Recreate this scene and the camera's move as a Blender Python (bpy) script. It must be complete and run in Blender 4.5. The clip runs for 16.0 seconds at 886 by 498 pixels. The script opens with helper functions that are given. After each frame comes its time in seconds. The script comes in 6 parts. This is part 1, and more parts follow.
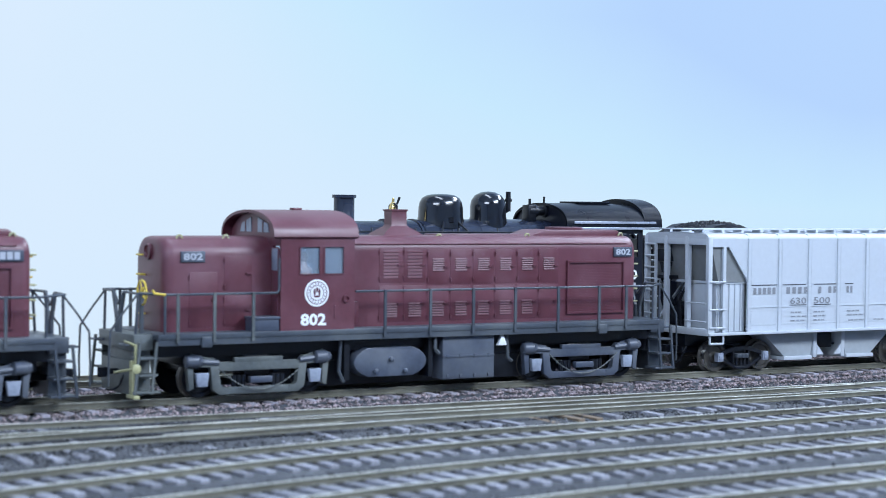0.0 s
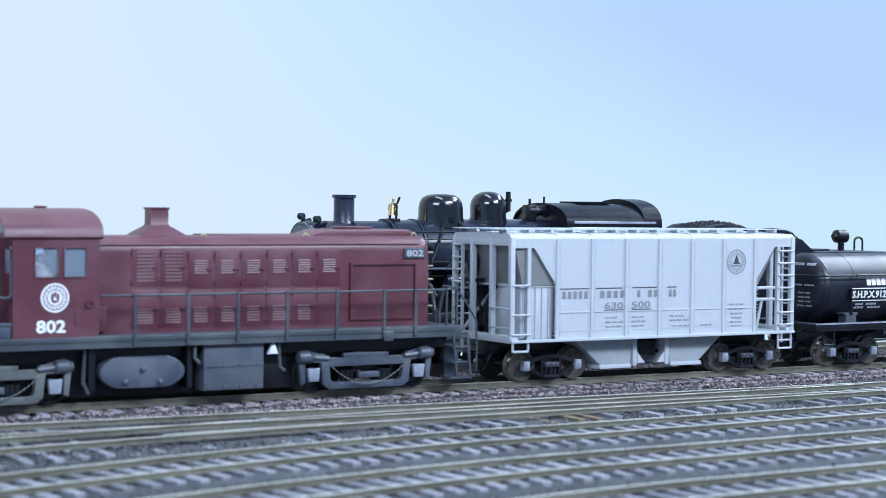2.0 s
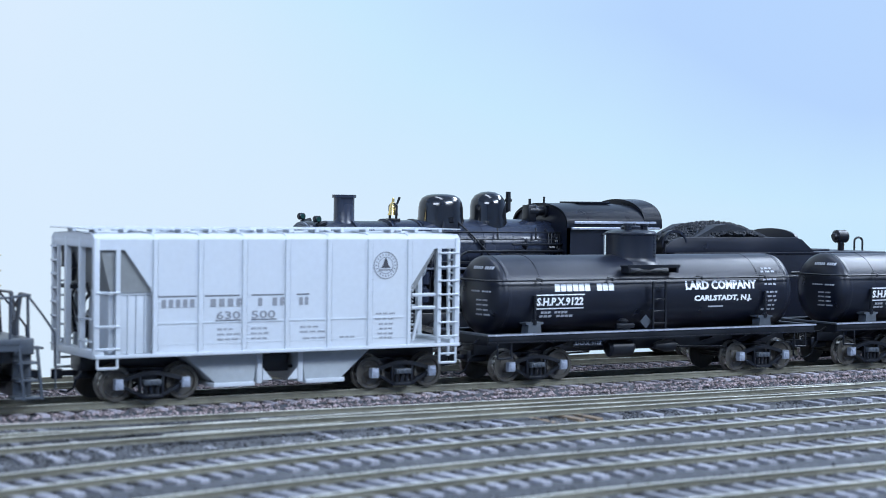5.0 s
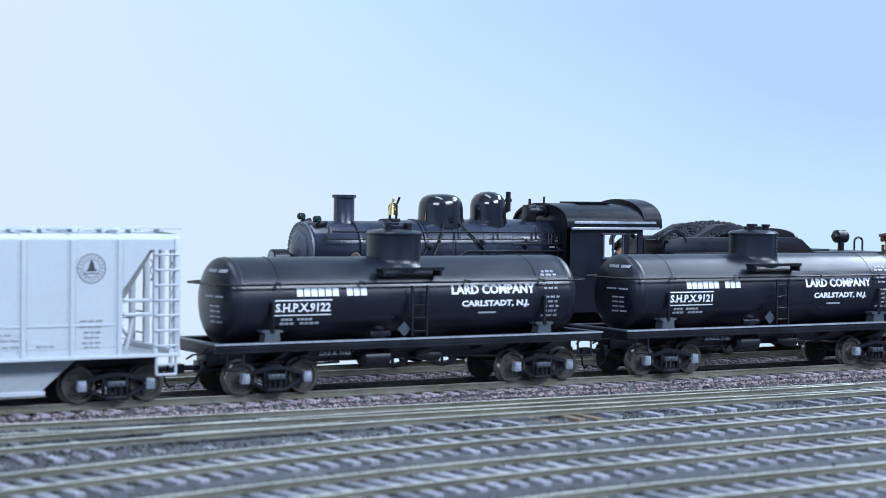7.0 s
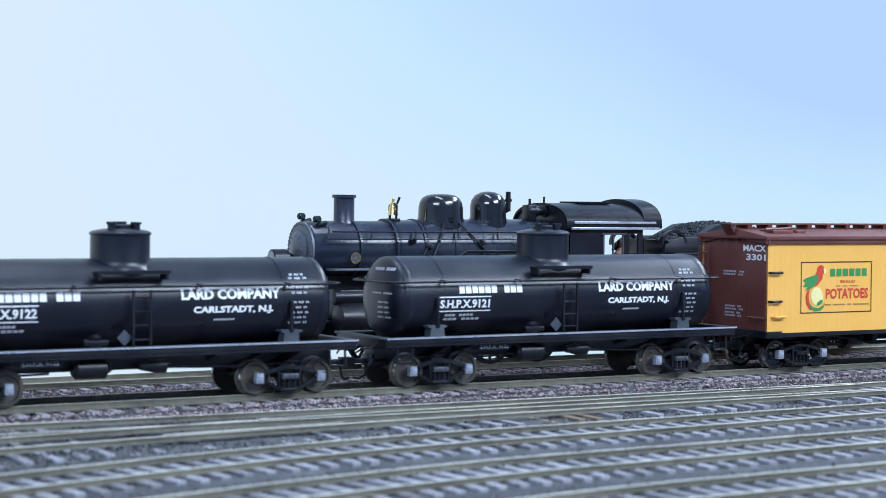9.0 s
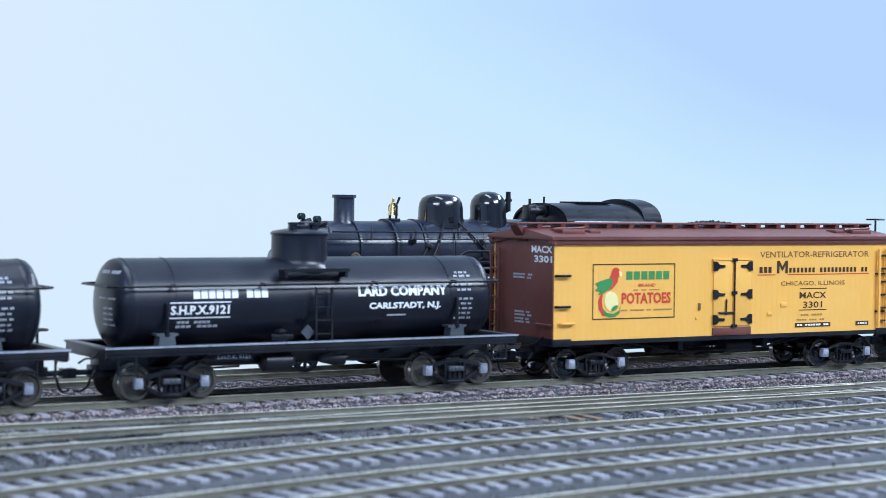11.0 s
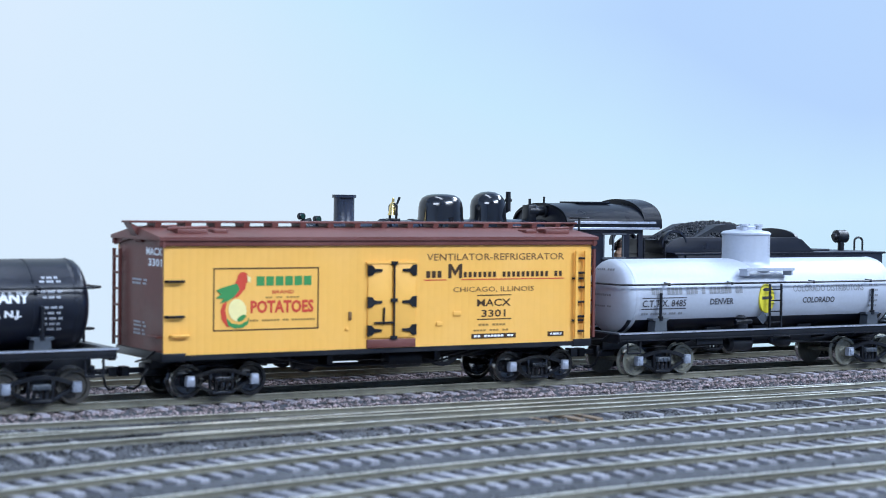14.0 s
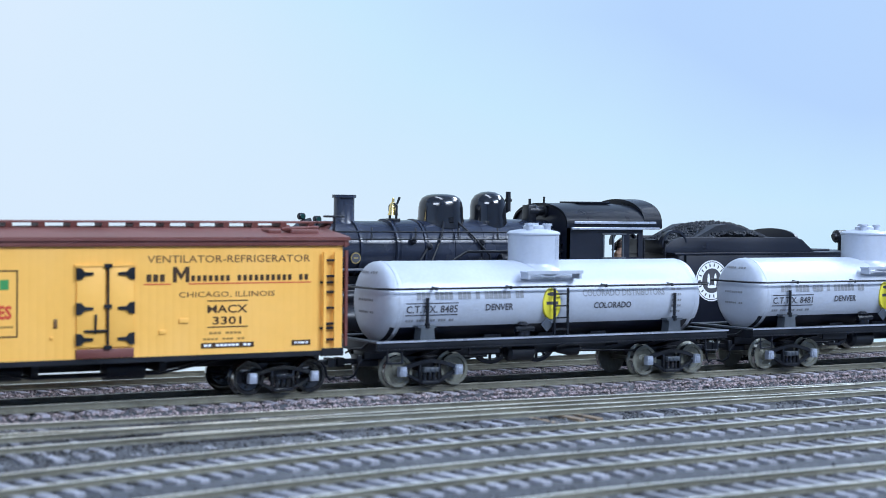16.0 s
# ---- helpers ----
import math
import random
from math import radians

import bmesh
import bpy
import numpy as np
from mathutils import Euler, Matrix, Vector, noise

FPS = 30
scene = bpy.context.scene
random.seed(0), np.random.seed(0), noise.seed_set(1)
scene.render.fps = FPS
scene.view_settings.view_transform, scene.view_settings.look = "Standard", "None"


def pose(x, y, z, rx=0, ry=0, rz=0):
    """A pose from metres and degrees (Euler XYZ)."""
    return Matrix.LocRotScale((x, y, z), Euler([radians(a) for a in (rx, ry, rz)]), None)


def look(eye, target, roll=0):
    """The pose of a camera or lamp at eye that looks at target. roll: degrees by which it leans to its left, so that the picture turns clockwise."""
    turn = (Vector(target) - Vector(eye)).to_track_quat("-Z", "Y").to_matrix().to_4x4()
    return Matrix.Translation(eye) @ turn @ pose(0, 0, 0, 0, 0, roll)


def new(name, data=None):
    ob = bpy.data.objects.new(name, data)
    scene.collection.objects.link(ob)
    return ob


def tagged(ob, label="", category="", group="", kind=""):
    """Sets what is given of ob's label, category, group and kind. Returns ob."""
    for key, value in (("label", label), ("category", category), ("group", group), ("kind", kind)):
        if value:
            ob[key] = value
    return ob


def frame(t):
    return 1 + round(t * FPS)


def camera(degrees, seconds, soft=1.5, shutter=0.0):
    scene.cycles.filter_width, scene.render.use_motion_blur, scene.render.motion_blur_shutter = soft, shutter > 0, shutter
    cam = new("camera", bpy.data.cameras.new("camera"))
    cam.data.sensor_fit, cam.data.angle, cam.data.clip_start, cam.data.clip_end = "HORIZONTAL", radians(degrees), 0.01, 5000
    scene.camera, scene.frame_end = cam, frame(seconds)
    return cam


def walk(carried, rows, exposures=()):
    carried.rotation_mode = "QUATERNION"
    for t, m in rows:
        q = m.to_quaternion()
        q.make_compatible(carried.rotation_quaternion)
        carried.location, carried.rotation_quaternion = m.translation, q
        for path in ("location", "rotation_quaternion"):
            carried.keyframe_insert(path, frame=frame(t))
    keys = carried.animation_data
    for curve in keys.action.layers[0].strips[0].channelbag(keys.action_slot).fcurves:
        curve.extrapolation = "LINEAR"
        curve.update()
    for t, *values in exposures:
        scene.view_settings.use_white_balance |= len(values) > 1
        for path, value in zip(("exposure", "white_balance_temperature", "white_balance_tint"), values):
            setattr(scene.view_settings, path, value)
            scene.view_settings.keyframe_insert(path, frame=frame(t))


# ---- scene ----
MM = 0.001
cam = camera(27.63, 16.0, soft=0.62, shutter=0.2)
cam.data.dof.use_dof, cam.data.dof.focus_distance, cam.data.dof.aperture_fstop = True, 0.63, 31.0
EYE = (0.0, -0.47242, 0.05649)
AIM = (0.51757, 0.38279, 0.02979)
walk(cam, [(0.0, look(EYE, AIM, 0.638)), (16.0, look(EYE, AIM, 0.638))], exposures=[(0.0, 0.0), (16.0, 0.0)])

# ---------------------------------------------------------------- light
world = bpy.data.worlds.new("room_world")
scene.world = world
world.use_nodes = True
world.node_tree.nodes["Background"].inputs[0].default_value = (0.75, 0.85, 1.0, 1)
world.node_tree.nodes["Background"].inputs[1].default_value = 0.25


def ceiling_lamp(x, y, z, w, d, watts, target):
    lamp = bpy.data.lights.new("ceiling_lamp", "AREA")
    lamp.shape, lamp.size, lamp.size_y, lamp.energy = "RECTANGLE", w, d, watts
    lamp.color = (0.75, 0.875, 1.07)
    ob = new("ceiling_lamp", lamp)
    ob.matrix_basis = look((x, y, z), target)
    return ob


ceiling_lamp(-0.95, -1.4, 1.2, 1.1, 0.35, 21.5, (0.2, -0.05, 0.0))
ceiling_lamp(1.2, -1.5, 1.22, 1.1, 0.35, 46, (0.42, -0.05, 0.0))
ceiling_lamp(1.85, 0.12, 1.28, 1.3, 0.4, 34, (0.55, 0.0, 0.0))
ceiling_lamp(0.35, 0.0, 1.32, 1.0, 0.22, 7, (0.3, 0.0, 0.0))


# ---------------------------------------------------------------- materials
def paint(name, colour, rough=0.5, metal=0.0, vary=0.12, grain=900.0, bump=0.15, dust=None, dust_amount=0.3, isle=0.0, per_object=0.0, coat=0.0, spec=0.5):
    """Painted or raw surface: broad stains, fine grain, fine relief, and dust of another colour in patches."""
    m = bpy.data.materials.new(name)
    m.use_nodes = True
    t = m.node_tree
    n, l = t.nodes, t.links
    bsdf = n["Principled BSDF"]
    bsdf.inputs["Roughness"].default_value = rough
    bsdf.inputs["Metallic"].default_value = metal
    bsdf.inputs["Coat Weight"].default_value = coat
    bsdf.inputs["Specular IOR Level"].default_value = spec
    co = n.new("ShaderNodeTexCoord")
    broad, fine = n.new("ShaderNodeTexNoise"), n.new("ShaderNodeTexNoise")
    broad.inputs["Scale"].default_value, broad.inputs["Detail"].default_value = grain / 12, 5
    fine.inputs["Scale"].default_value, fine.inputs["Detail"].default_value = grain, 3
    for node in (broad, fine):
        l.new(co.outputs["Object"], node.inputs["Vector"])
    add = n.new("ShaderNodeMath")
    add.operation = "ADD"
    l.new(broad.outputs["Fac"], add.inputs[0])
    l.new(fine.outputs["Fac"], add.inputs[1])
    level = n.new("ShaderNodeMapRange")
    level.inputs["From Min"].default_value, level.inputs["From Max"].default_value = 0.6, 1.4
    level.inputs["To Min"].default_value, level.inputs["To Max"].default_value = 1 - vary, 1 + vary
    l.new(add.outputs[0], level.inputs["Value"])
    scale = n.new("ShaderNodeVectorMath")
    scale.operation = "SCALE"
    scale.inputs[0].default_value = colour
    l.new(level.outputs[0], scale.inputs["Scale"])
    out = scale.outputs["Vector"]
    if dust:
        ramp = n.new("ShaderNodeMapRange")
        ramp.inputs["From Min"].default_value, ramp.inputs["From Max"].default_value = 0.45, 0.75
        ramp.inputs["To Max"].default_value = dust_amount
        l.new(broad.outputs["Fac"], ramp.inputs["Value"])
        mix = n.new("ShaderNodeMix")
        mix.data_type = "RGBA"
        mix.inputs["B"].default_value = (*dust, 1)
        l.new(ramp.outputs[0], mix.inputs["Factor"])
        l.new(out, mix.inputs["A"])
        out = mix.outputs["Result"]
    if isle or per_object:
        rnd = n.new("ShaderNodeNewGeometry" if isle else "ShaderNodeObjectInfo")
        key = "Random Per Island" if isle else "Random"
        spread = isle or per_object
        r2 = n.new("ShaderNodeMapRange")
        r2.inputs["To Min"].default_value, r2.inputs["To Max"].default_value = 1 - spread, 1 + spread
        l.new(rnd.outputs[key], r2.inputs["Value"])
        s2 = n.new("ShaderNodeVectorMath")
        s2.operation = "SCALE"
        l.new(out, s2.inputs[0])
        l.new(r2.outputs[0], s2.inputs["Scale"])
        out = s2.outputs["Vector"]
    l.new(out, bsdf.inputs["Base Color"])
    bp = n.new("ShaderNodeBump")
    bp.inputs["Strength"].default_value, bp.inputs["Distance"].default_value = bump, 0.0003
    l.new(add.outputs[0], bp.inputs["Height"])
    l.new(bp.outputs[0], bsdf.inputs["Normal"])
    rr = n.new("ShaderNodeMapRange")
    rr.inputs["From Min"].default_value, rr.inputs["From Max"].default_value = 0.3, 0.7
    rr.inputs["To Min"].default_value, rr.inputs["To Max"].default_value = max(0.03, rough - 0.08), min(1, rough + 0.08)
    l.new(broad.outputs["Fac"], rr.inputs["Value"])
    l.new(rr.outputs[0], bsdf.inputs["Roughness"])
    return m


def glass_material():
    m = bpy.data.materials.new("window_glass")
    m.use_nodes = True
    b = m.node_tree.nodes["Principled BSDF"]
    b.inputs["Base Color"].default_value = (0.62, 0.74, 0.86, 1)
    b.inputs["Transmission Weight"].default_value = 0.85
    b.inputs["Roughness"].default_value = 0.08
    b.inputs["IOR"].default_value = 1.15
    return m


def sky_paint():
    """Printed sky board: pale on one side, deeper blue high on the other, with faint soft cloud."""
    m = bpy.data.materials.new("sky_board_print")
    m.use_nodes = True
    t = m.node_tree
    n, l = t.nodes, t.links
    n.clear()
    co = n.new("ShaderNodeTexCoord")
    sep = n.new("ShaderNodeSeparateXYZ")
    l.new(co.outputs["Object"], sep.inputs[0])
    noise_node = n.new("ShaderNodeTexNoise")
    noise_node.inputs["Scale"].default_value, noise_node.inputs["Detail"].default_value = 3.0, 4
    l.new(co.outputs["Object"], noise_node.inputs["Vector"])
    x = n.new("ShaderNodeMapRange")
    x.inputs["From Min"].default_value, x.inputs["From Max"].default_value = 0.40, 1.15
    l.new(sep.outputs["X"], x.inputs["Value"])
    z = n.new("ShaderNodeMapRange")
    z.inputs["From Min"].default_value, z.inputs["From Max"].default_value = 0.05, 0.21
    l.new(sep.outputs["Z"], z.inputs["Value"])
    ramp = n.new("ShaderNodeValToRGB")
    e = ramp.color_ramp.elements
    e[0].position, e[0].color = 0.0, (0.70, 0.84, 1.0, 1)
    e[1].position, e[1].color = 1.0, (0.47, 0.67, 1.0, 1)
    mid = e.new(0.45)
    mid.color = (0.575, 0.81, 0.995, 1)
    mul = n.new("ShaderNodeMath")
    mul.operation = "MULTIPLY_ADD"
    l.new(x.outputs[0], mul.inputs[0])
    l.new(z.outputs[0], mul.inputs[1])
    half = n.new("ShaderNodeMath")
    half.operation = "MULTIPLY"
    half.inputs[1].default_value = 0.42
    l.new(x.outputs[0], half.inputs[0])
    l.new(half.outputs[0], mul.inputs[2])
    wob = n.new("ShaderNodeMath")
    wob.operation = "MULTIPLY_ADD"
    wob.inputs[1].default_value, wob.inputs[2].default_value = 0.35, -0.175
    l.new(noise_node.outputs["Fac"], wob.inputs[0])
    tot = n.new("ShaderNodeMath")
    l.new(mul.outputs[0], tot.inputs[0])
    l.new(wob.outputs[0], tot.inputs[1])
    l.new(tot.outputs[0], ramp.inputs[0])
    em = n.new("ShaderNodeEmission")
    em.inputs["Strength"].default_value = 1.0
    l.new(ramp.outputs[0], em.inputs["Color"])
    out = n.new("ShaderNodeOutputMaterial")
    l.new(em.outputs[0], out.inputs["Surface"])
    return m


M_SKY = sky_paint()
M_GLASS = glass_material()
M_RED = paint("weathered_maroon_paint", (0.116, 0.034, 0.046), 0.40, vary=0.14, grain=700, bump=0.05, dust=(0.21, 0.11, 0.13), dust_amount=0.4)
M_GREY = paint("slate_grey_paint", (0.055, 0.066, 0.082), 0.42, vary=0.2, grain=800, bump=0.08, dust=(0.16, 0.17, 0.16), dust_amount=0.45)
M_BLUEGREY = paint("blue_grey_paint", (0.062, 0.075, 0.105), 0.40, vary=0.18, grain=800, bump=0.08, dust=(0.17, 0.18, 0.18), dust_amount=0.4)
M_YELLOW = paint("safety_yellow_paint", (0.72, 0.53, 0.08), 0.45, vary=0.08)
M_WHITE = paint("white_lettering", (0.82, 0.84, 0.86), 0.6, vary=0.04, bump=0.0)
M_BLACKLET = paint("black_lettering", (0.05, 0.05, 0.06), 0.6, vary=0.05, bump=0.0)
M_GREYLET = paint("grey_lettering", (0.22, 0.23, 0.25), 0.6, vary=0.05, bump=0.0)
M_DIMLET = paint("dim_white_lettering", (0.4, 0.42, 0.46), 0.6, vary=0.1, bump=0.0)
M_LIGHTGREY = paint("light_grey_car_paint", (0.50, 0.535, 0.57), 0.5, vary=0.05, grain=600, bump=0.05, dust=(0.44, 0.46, 0.47), dust_amount=0.3)
# car grey darkened: the shade on the slope sheets is in this colour
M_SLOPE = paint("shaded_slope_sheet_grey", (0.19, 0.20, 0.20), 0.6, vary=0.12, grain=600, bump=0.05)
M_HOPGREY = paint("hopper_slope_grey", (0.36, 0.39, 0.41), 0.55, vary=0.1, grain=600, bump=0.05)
M_BLACK = paint("satin_black_paint", (0.0050, 0.0070, 0.0145), 0.34, vary=0.2, grain=700, bump=0.03, dust=(0.010, 0.013, 0.025), dust_amount=0.35, spec=0.45)
M_DARK = paint("black_underframe_plastic", (0.006, 0.0075, 0.0115), 0.38, vary=0.25, grain=900, bump=0.08, dust=(0.024, 0.026, 0.032), dust_amount=0.4, spec=0.35)
M_GLOSSBLACK = paint("gloss_black_paint", (0.008, 0.009, 0.012), 0.13, vary=0.15, grain=700, bump=0.02, coat=0.4)
M_SMOKEBOX = paint("graphite_smokebox_paint", (0.085, 0.10, 0.125), 0.42, vary=0.15, grain=700, bump=0.05, dust=(0.15, 0.17, 0.20), dust_amount=0.4)
M_BOILER = paint("graphite_boiler_paint", (0.017, 0.022, 0.038), 0.22, vary=0.15, grain=600, bump=0.03, dust=(0.036, 0.044, 0.068), dust_amount=0.35)
M_SILVER = paint("silver_tank_paint", (0.41, 0.445, 0.51), 0.40, metal=0.1, vary=0.06, grain=900, bump=0.05)
M_STEEL = paint("polished_wheel_steel", (0.55, 0.54, 0.52), 0.25, metal=1.0, vary=0.12)
M_WHEEL = paint("brown_black_wheel", (0.075, 0.070, 0.062), 0.36, metal=0.3, vary=0.3, grain=900, dust=(0.10, 0.09, 0.075), dust_amount=0.4)
M_PALEWHEEL = paint("pale_metal_wheel", (0.20, 0.20, 0.165), 0.4, metal=0.4, vary=0.25, grain=900)
M_CABROOF = paint("flat_black_roof", (0.006, 0.008, 0.013), 0.30, vary=0.2, grain=700, bump=0.02, spec=0.12)
M_JOURNAL = paint("dusty_grey_journal", (0.25, 0.28, 0.34), 0.4, vary=0.3)
M_REEFER = paint("yellow_orange_car_paint", (0.86, 0.445, 0.085), 0.5, vary=0.03, grain=500, bump=0.02, dust=(0.88, 0.50, 0.15), dust_amount=0.35)
M_BROWN = paint("freight_car_brown", (0.135, 0.038, 0.030), 0.5, vary=0.15, grain=700, bump=0.08, dust=(0.20, 0.09, 0.08), dust_amount=0.35)
M_INK = paint("brown_black_print", (0.060, 0.034, 0.018), 0.7, vary=0.08, bump=0.0, spec=0.2)
# pale metallic grey for drawn highlights: roof strips, walk edges, journal caps
M_BRIGHTTRIM = paint("bright_highlight_trim", (0.42, 0.45, 0.52), 0.3, metal=0.4, vary=0.2)
M_DUSTGREY = paint("dusty_greenish_grey_paint", (0.092, 0.105, 0.105), 0.5, vary=0.3, grain=800, bump=0.1, dust=(0.20, 0.21, 0.185), dust_amount=0.5)
M_OLIVE = paint("tan_olive_print", (0.36, 0.20, 0.04), 0.6, vary=0.05, bump=0)
M_GREENLET = paint("green_print", (0.035, 0.24, 0.06), 0.6, vary=0.05, bump=0)
M_REDLET = paint("red_print", (0.58, 0.05, 0.02), 0.6, vary=0.05, bump=0)
M_PALELET = paint("pale_yellow_print", (0.85, 0.72, 0.32), 0.6, vary=0.05, bump=0)
M_TINLET = paint("brown_print", (0.16, 0.075, 0.02), 0.6, vary=0.05, bump=0)
M_RAIL = paint("weathered_rail", (0.150, 0.143, 0.108), 0.5, metal=0.2, vary=0.4, grain=500, dust=(0.22, 0.21, 0.16), dust_amount=0.45)
M_RAILTOP = paint("worn_rail_head", (0.72, 0.71, 0.61), 0.4, metal=0.35, vary=0.2, grain=500)
M_TIE = paint("bleached_grey_tie", (0.25, 0.25, 0.275), 0.8, vary=0.4, grain=1200, bump=0.5, per_object=0.28)
M_TIEDARK = paint("dark_main_tie", (0.26, 0.24, 0.26), 0.8, vary=0.35, grain=1200, bump=0.5, per_object=0.45)
M_TIERUST = paint("rusty_brown_tie", (0.20, 0.145, 0.095), 0.8, vary=0.3, grain=1200, bump=0.5)
M_GROUND = paint("cinder_ground", (0.050, 0.053, 0.060), 0.9, vary=0.6, grain=900, bump=1.0, dust=(0.115, 0.115, 0.115), dust_amount=0.5)
M_STONE = paint("mixed_ballast_stone", (0.275, 0.22, 0.22), 0.85, vary=0.3, grain=1500, bump=0.3, isle=0.5)
M_CINDER = paint("grey_cinder_stone", (0.085, 0.086, 0.092), 0.85, vary=0.3, grain=1500, bump=0.3, isle=0.7)
M_COAL = paint("coal", (0.022, 0.025, 0.031), 0.6, vary=0.4, grain=1500, isle=0.5, spec=0.12)
M_BRASS = paint("polished_brass", (0.75, 0.55, 0.22), 0.25, metal=1.0)
M_GREEN = paint("green_lamp_lens", (0.006, 0.035, 0.028), 0.12)
M_DUSTY = paint("dusty_pale_yellow_paint", (0.42, 0.40, 0.20), 0.6, vary=0.2, dust=(0.25, 0.27, 0.25), dust_amount=0.6)
M_LEMON = paint("lemon_yellow_paint", (0.70, 0.60, 0.04), 0.45, vary=0.06)
M_SKIN = paint("beige_plastic_figure", (0.45, 0.28, 0.2), 0.6)
# blue tint chosen so the unseen walls and ceiling bounce bluer fill
M_WALL = paint("blue_fill_wall_paint", (0.47, 0.57, 0.73), 0.9, vary=0.04, grain=60, bump=0.02)
M_FLOOR = paint("concrete_floor", (0.3, 0.3, 0.3), 0.8, vary=0.1, grain=40, bump=0.05)
M_WOOD = paint("benchwork_timber", (0.32, 0.22, 0.13), 0.7, vary=0.2, grain=60, bump=0.1)


# ---------------------------------------------------------------- mesh tools, in millimetres
def shade(me, angle=32):
    me.polygons.foreach_set("use_smooth", [True] * len(me.polygons))
    me.set_sharp_from_angle(angle=radians(angle))


def mesh_of(name, bm, material):
    bmesh.ops.scale(bm, vec=(MM, MM, MM), verts=bm.verts)
    bmesh.ops.recalc_face_normals(bm, faces=bm.faces)
    me = bpy.data.meshes.new(name)
    bm.to_mesh(me)
    bm.free()
    shade(me)
    for mm in material if isinstance(material, (list, tuple)) else [material]:
        me.materials.append(mm)
    return me


def part(name, bm, material, parent, label="", at=(0, 0, 0)):
    ob = new(name, mesh_of(name, bm, material))
    ob.parent = parent
    ob.location = [v * MM for v in at]
    if label:
        tagged(ob, label)
    return ob


def same(name, me, parent, at=(0, 0, 0), rz=0.0, label=""):
    """Another part on a mesh that is there already."""
    ob = new(name, me)
    ob.parent = parent
    ob.matrix_basis = pose(at[0] * MM, at[1] * MM, at[2] * MM, 0, 0, rz)
    if label:
        tagged(ob, label)
    return ob


def thing(name, label, category, at=(0, 0, 0), group="", kind=""):
    ob = new(name)
    ob.empty_display_size = 0.01
    ob.location = [v * MM for v in at]
    return tagged(ob, label, category, group, kind)


def box(bm, x0, x1, y0, y1, z0, z1, bev=0.0):
    vs = [bm.verts.new((x, y, z)) for x in (x0, x1) for y in (y0, y1) for z in (z0, z1)]
    fs = [bm.faces.new([vs[i] for i in q]) for q in ((0, 1, 3, 2), (4, 6, 7, 5), (0, 4, 5, 1), (2, 3, 7, 6), (0, 2, 6, 4), (1, 5, 7, 3))]
    if bev:
        es = list({e for f in fs for e in f.edges})
        bmesh.ops.bevel(bm, geom=es, offset=bev, segments=2, affect="EDGES", profile=0.5)
    return bm


def prism(bm, pts, a0, a1, axis="y", bev=0.0):
    """Outline in the plane across axis, drawn out from a0 to a1."""
    def at(p, a):
        return {"y": (p[0], a, p[1]), "x": (a, p[0], p[1]), "z": (p[0], p[1], a)}[axis]
    lo = [bm.verts.new(at(p, a0)) for p in pts]
    hi = [bm.verts.new(at(p, a1)) for p in pts]
    k = len(pts)
    fs = [bm.faces.new(lo), bm.faces.new(hi[::-1])]
    fs += [bm.faces.new((lo[i], hi[i], hi[(i + 1) % k], lo[(i + 1) % k])) for i in range(k)]
    if bev:
        es = list({e for f in fs[:2] for e in f.edges})
        bmesh.ops.bevel(bm, geom=es, offset=bev, segments=2, affect="EDGES", profile=0.5)
    return bm


def rings(bm, loops, close=True):
    """Skin over rings of equal count; both ends are capped."""
    rows = [[bm.verts.new(p) for p in lp] for lp in loops]
    k = len(rows[0])
    for a, b in zip(rows, rows[1:]):
        for i in range(k):
            bm.faces.new((a[i], a[(i + 1) % k], b[(i + 1) % k], b[i]))
    if close:
        bm.faces.new(rows[0])
        bm.faces.new(rows[-1][::-1])
    return bm


def turned(bm, prof, c=(0, 0, 0), axis="z", seg=16, squash=1.0):
    """Solid turned about an axis; prof: (radius, distance along it)."""
    loops = []
    for r, h in prof:
        lp = []
        for i in range(seg):
            a = 2 * math.pi * i / seg
            u, v = max(r, 0.01) * math.cos(a), max(r, 0.01) * math.sin(a) * squash
            lp.append({"z": (c[0] + u, c[1] + v, c[2] + h), "x": (c[0] + h, c[1] + u, c[2] + v), "y": (c[0] + u, c[1] + h, c[2] + v)}[axis])
        loops.append(lp)
    return rings(bm, loops)


def rod(bm, p, q, r, seg=6):
    p, q = Vector(p), Vector(q)
    d = (q - p).normalized()
    s = d.orthogonal().normalized()
    w = d.cross(s)
    return rings(bm, [[c + (s * math.cos(2 * math.pi * i / seg) + w * math.sin(2 * math.pi * i / seg)) * r for i in range(seg)] for c in (p, q)])


def wire(bm, pts, r, seg=6):
    for a, b in zip(pts, pts[1:]):
        rod(bm, a, b, r, seg)
    return bm


def bmn():
    return bmesh.new()


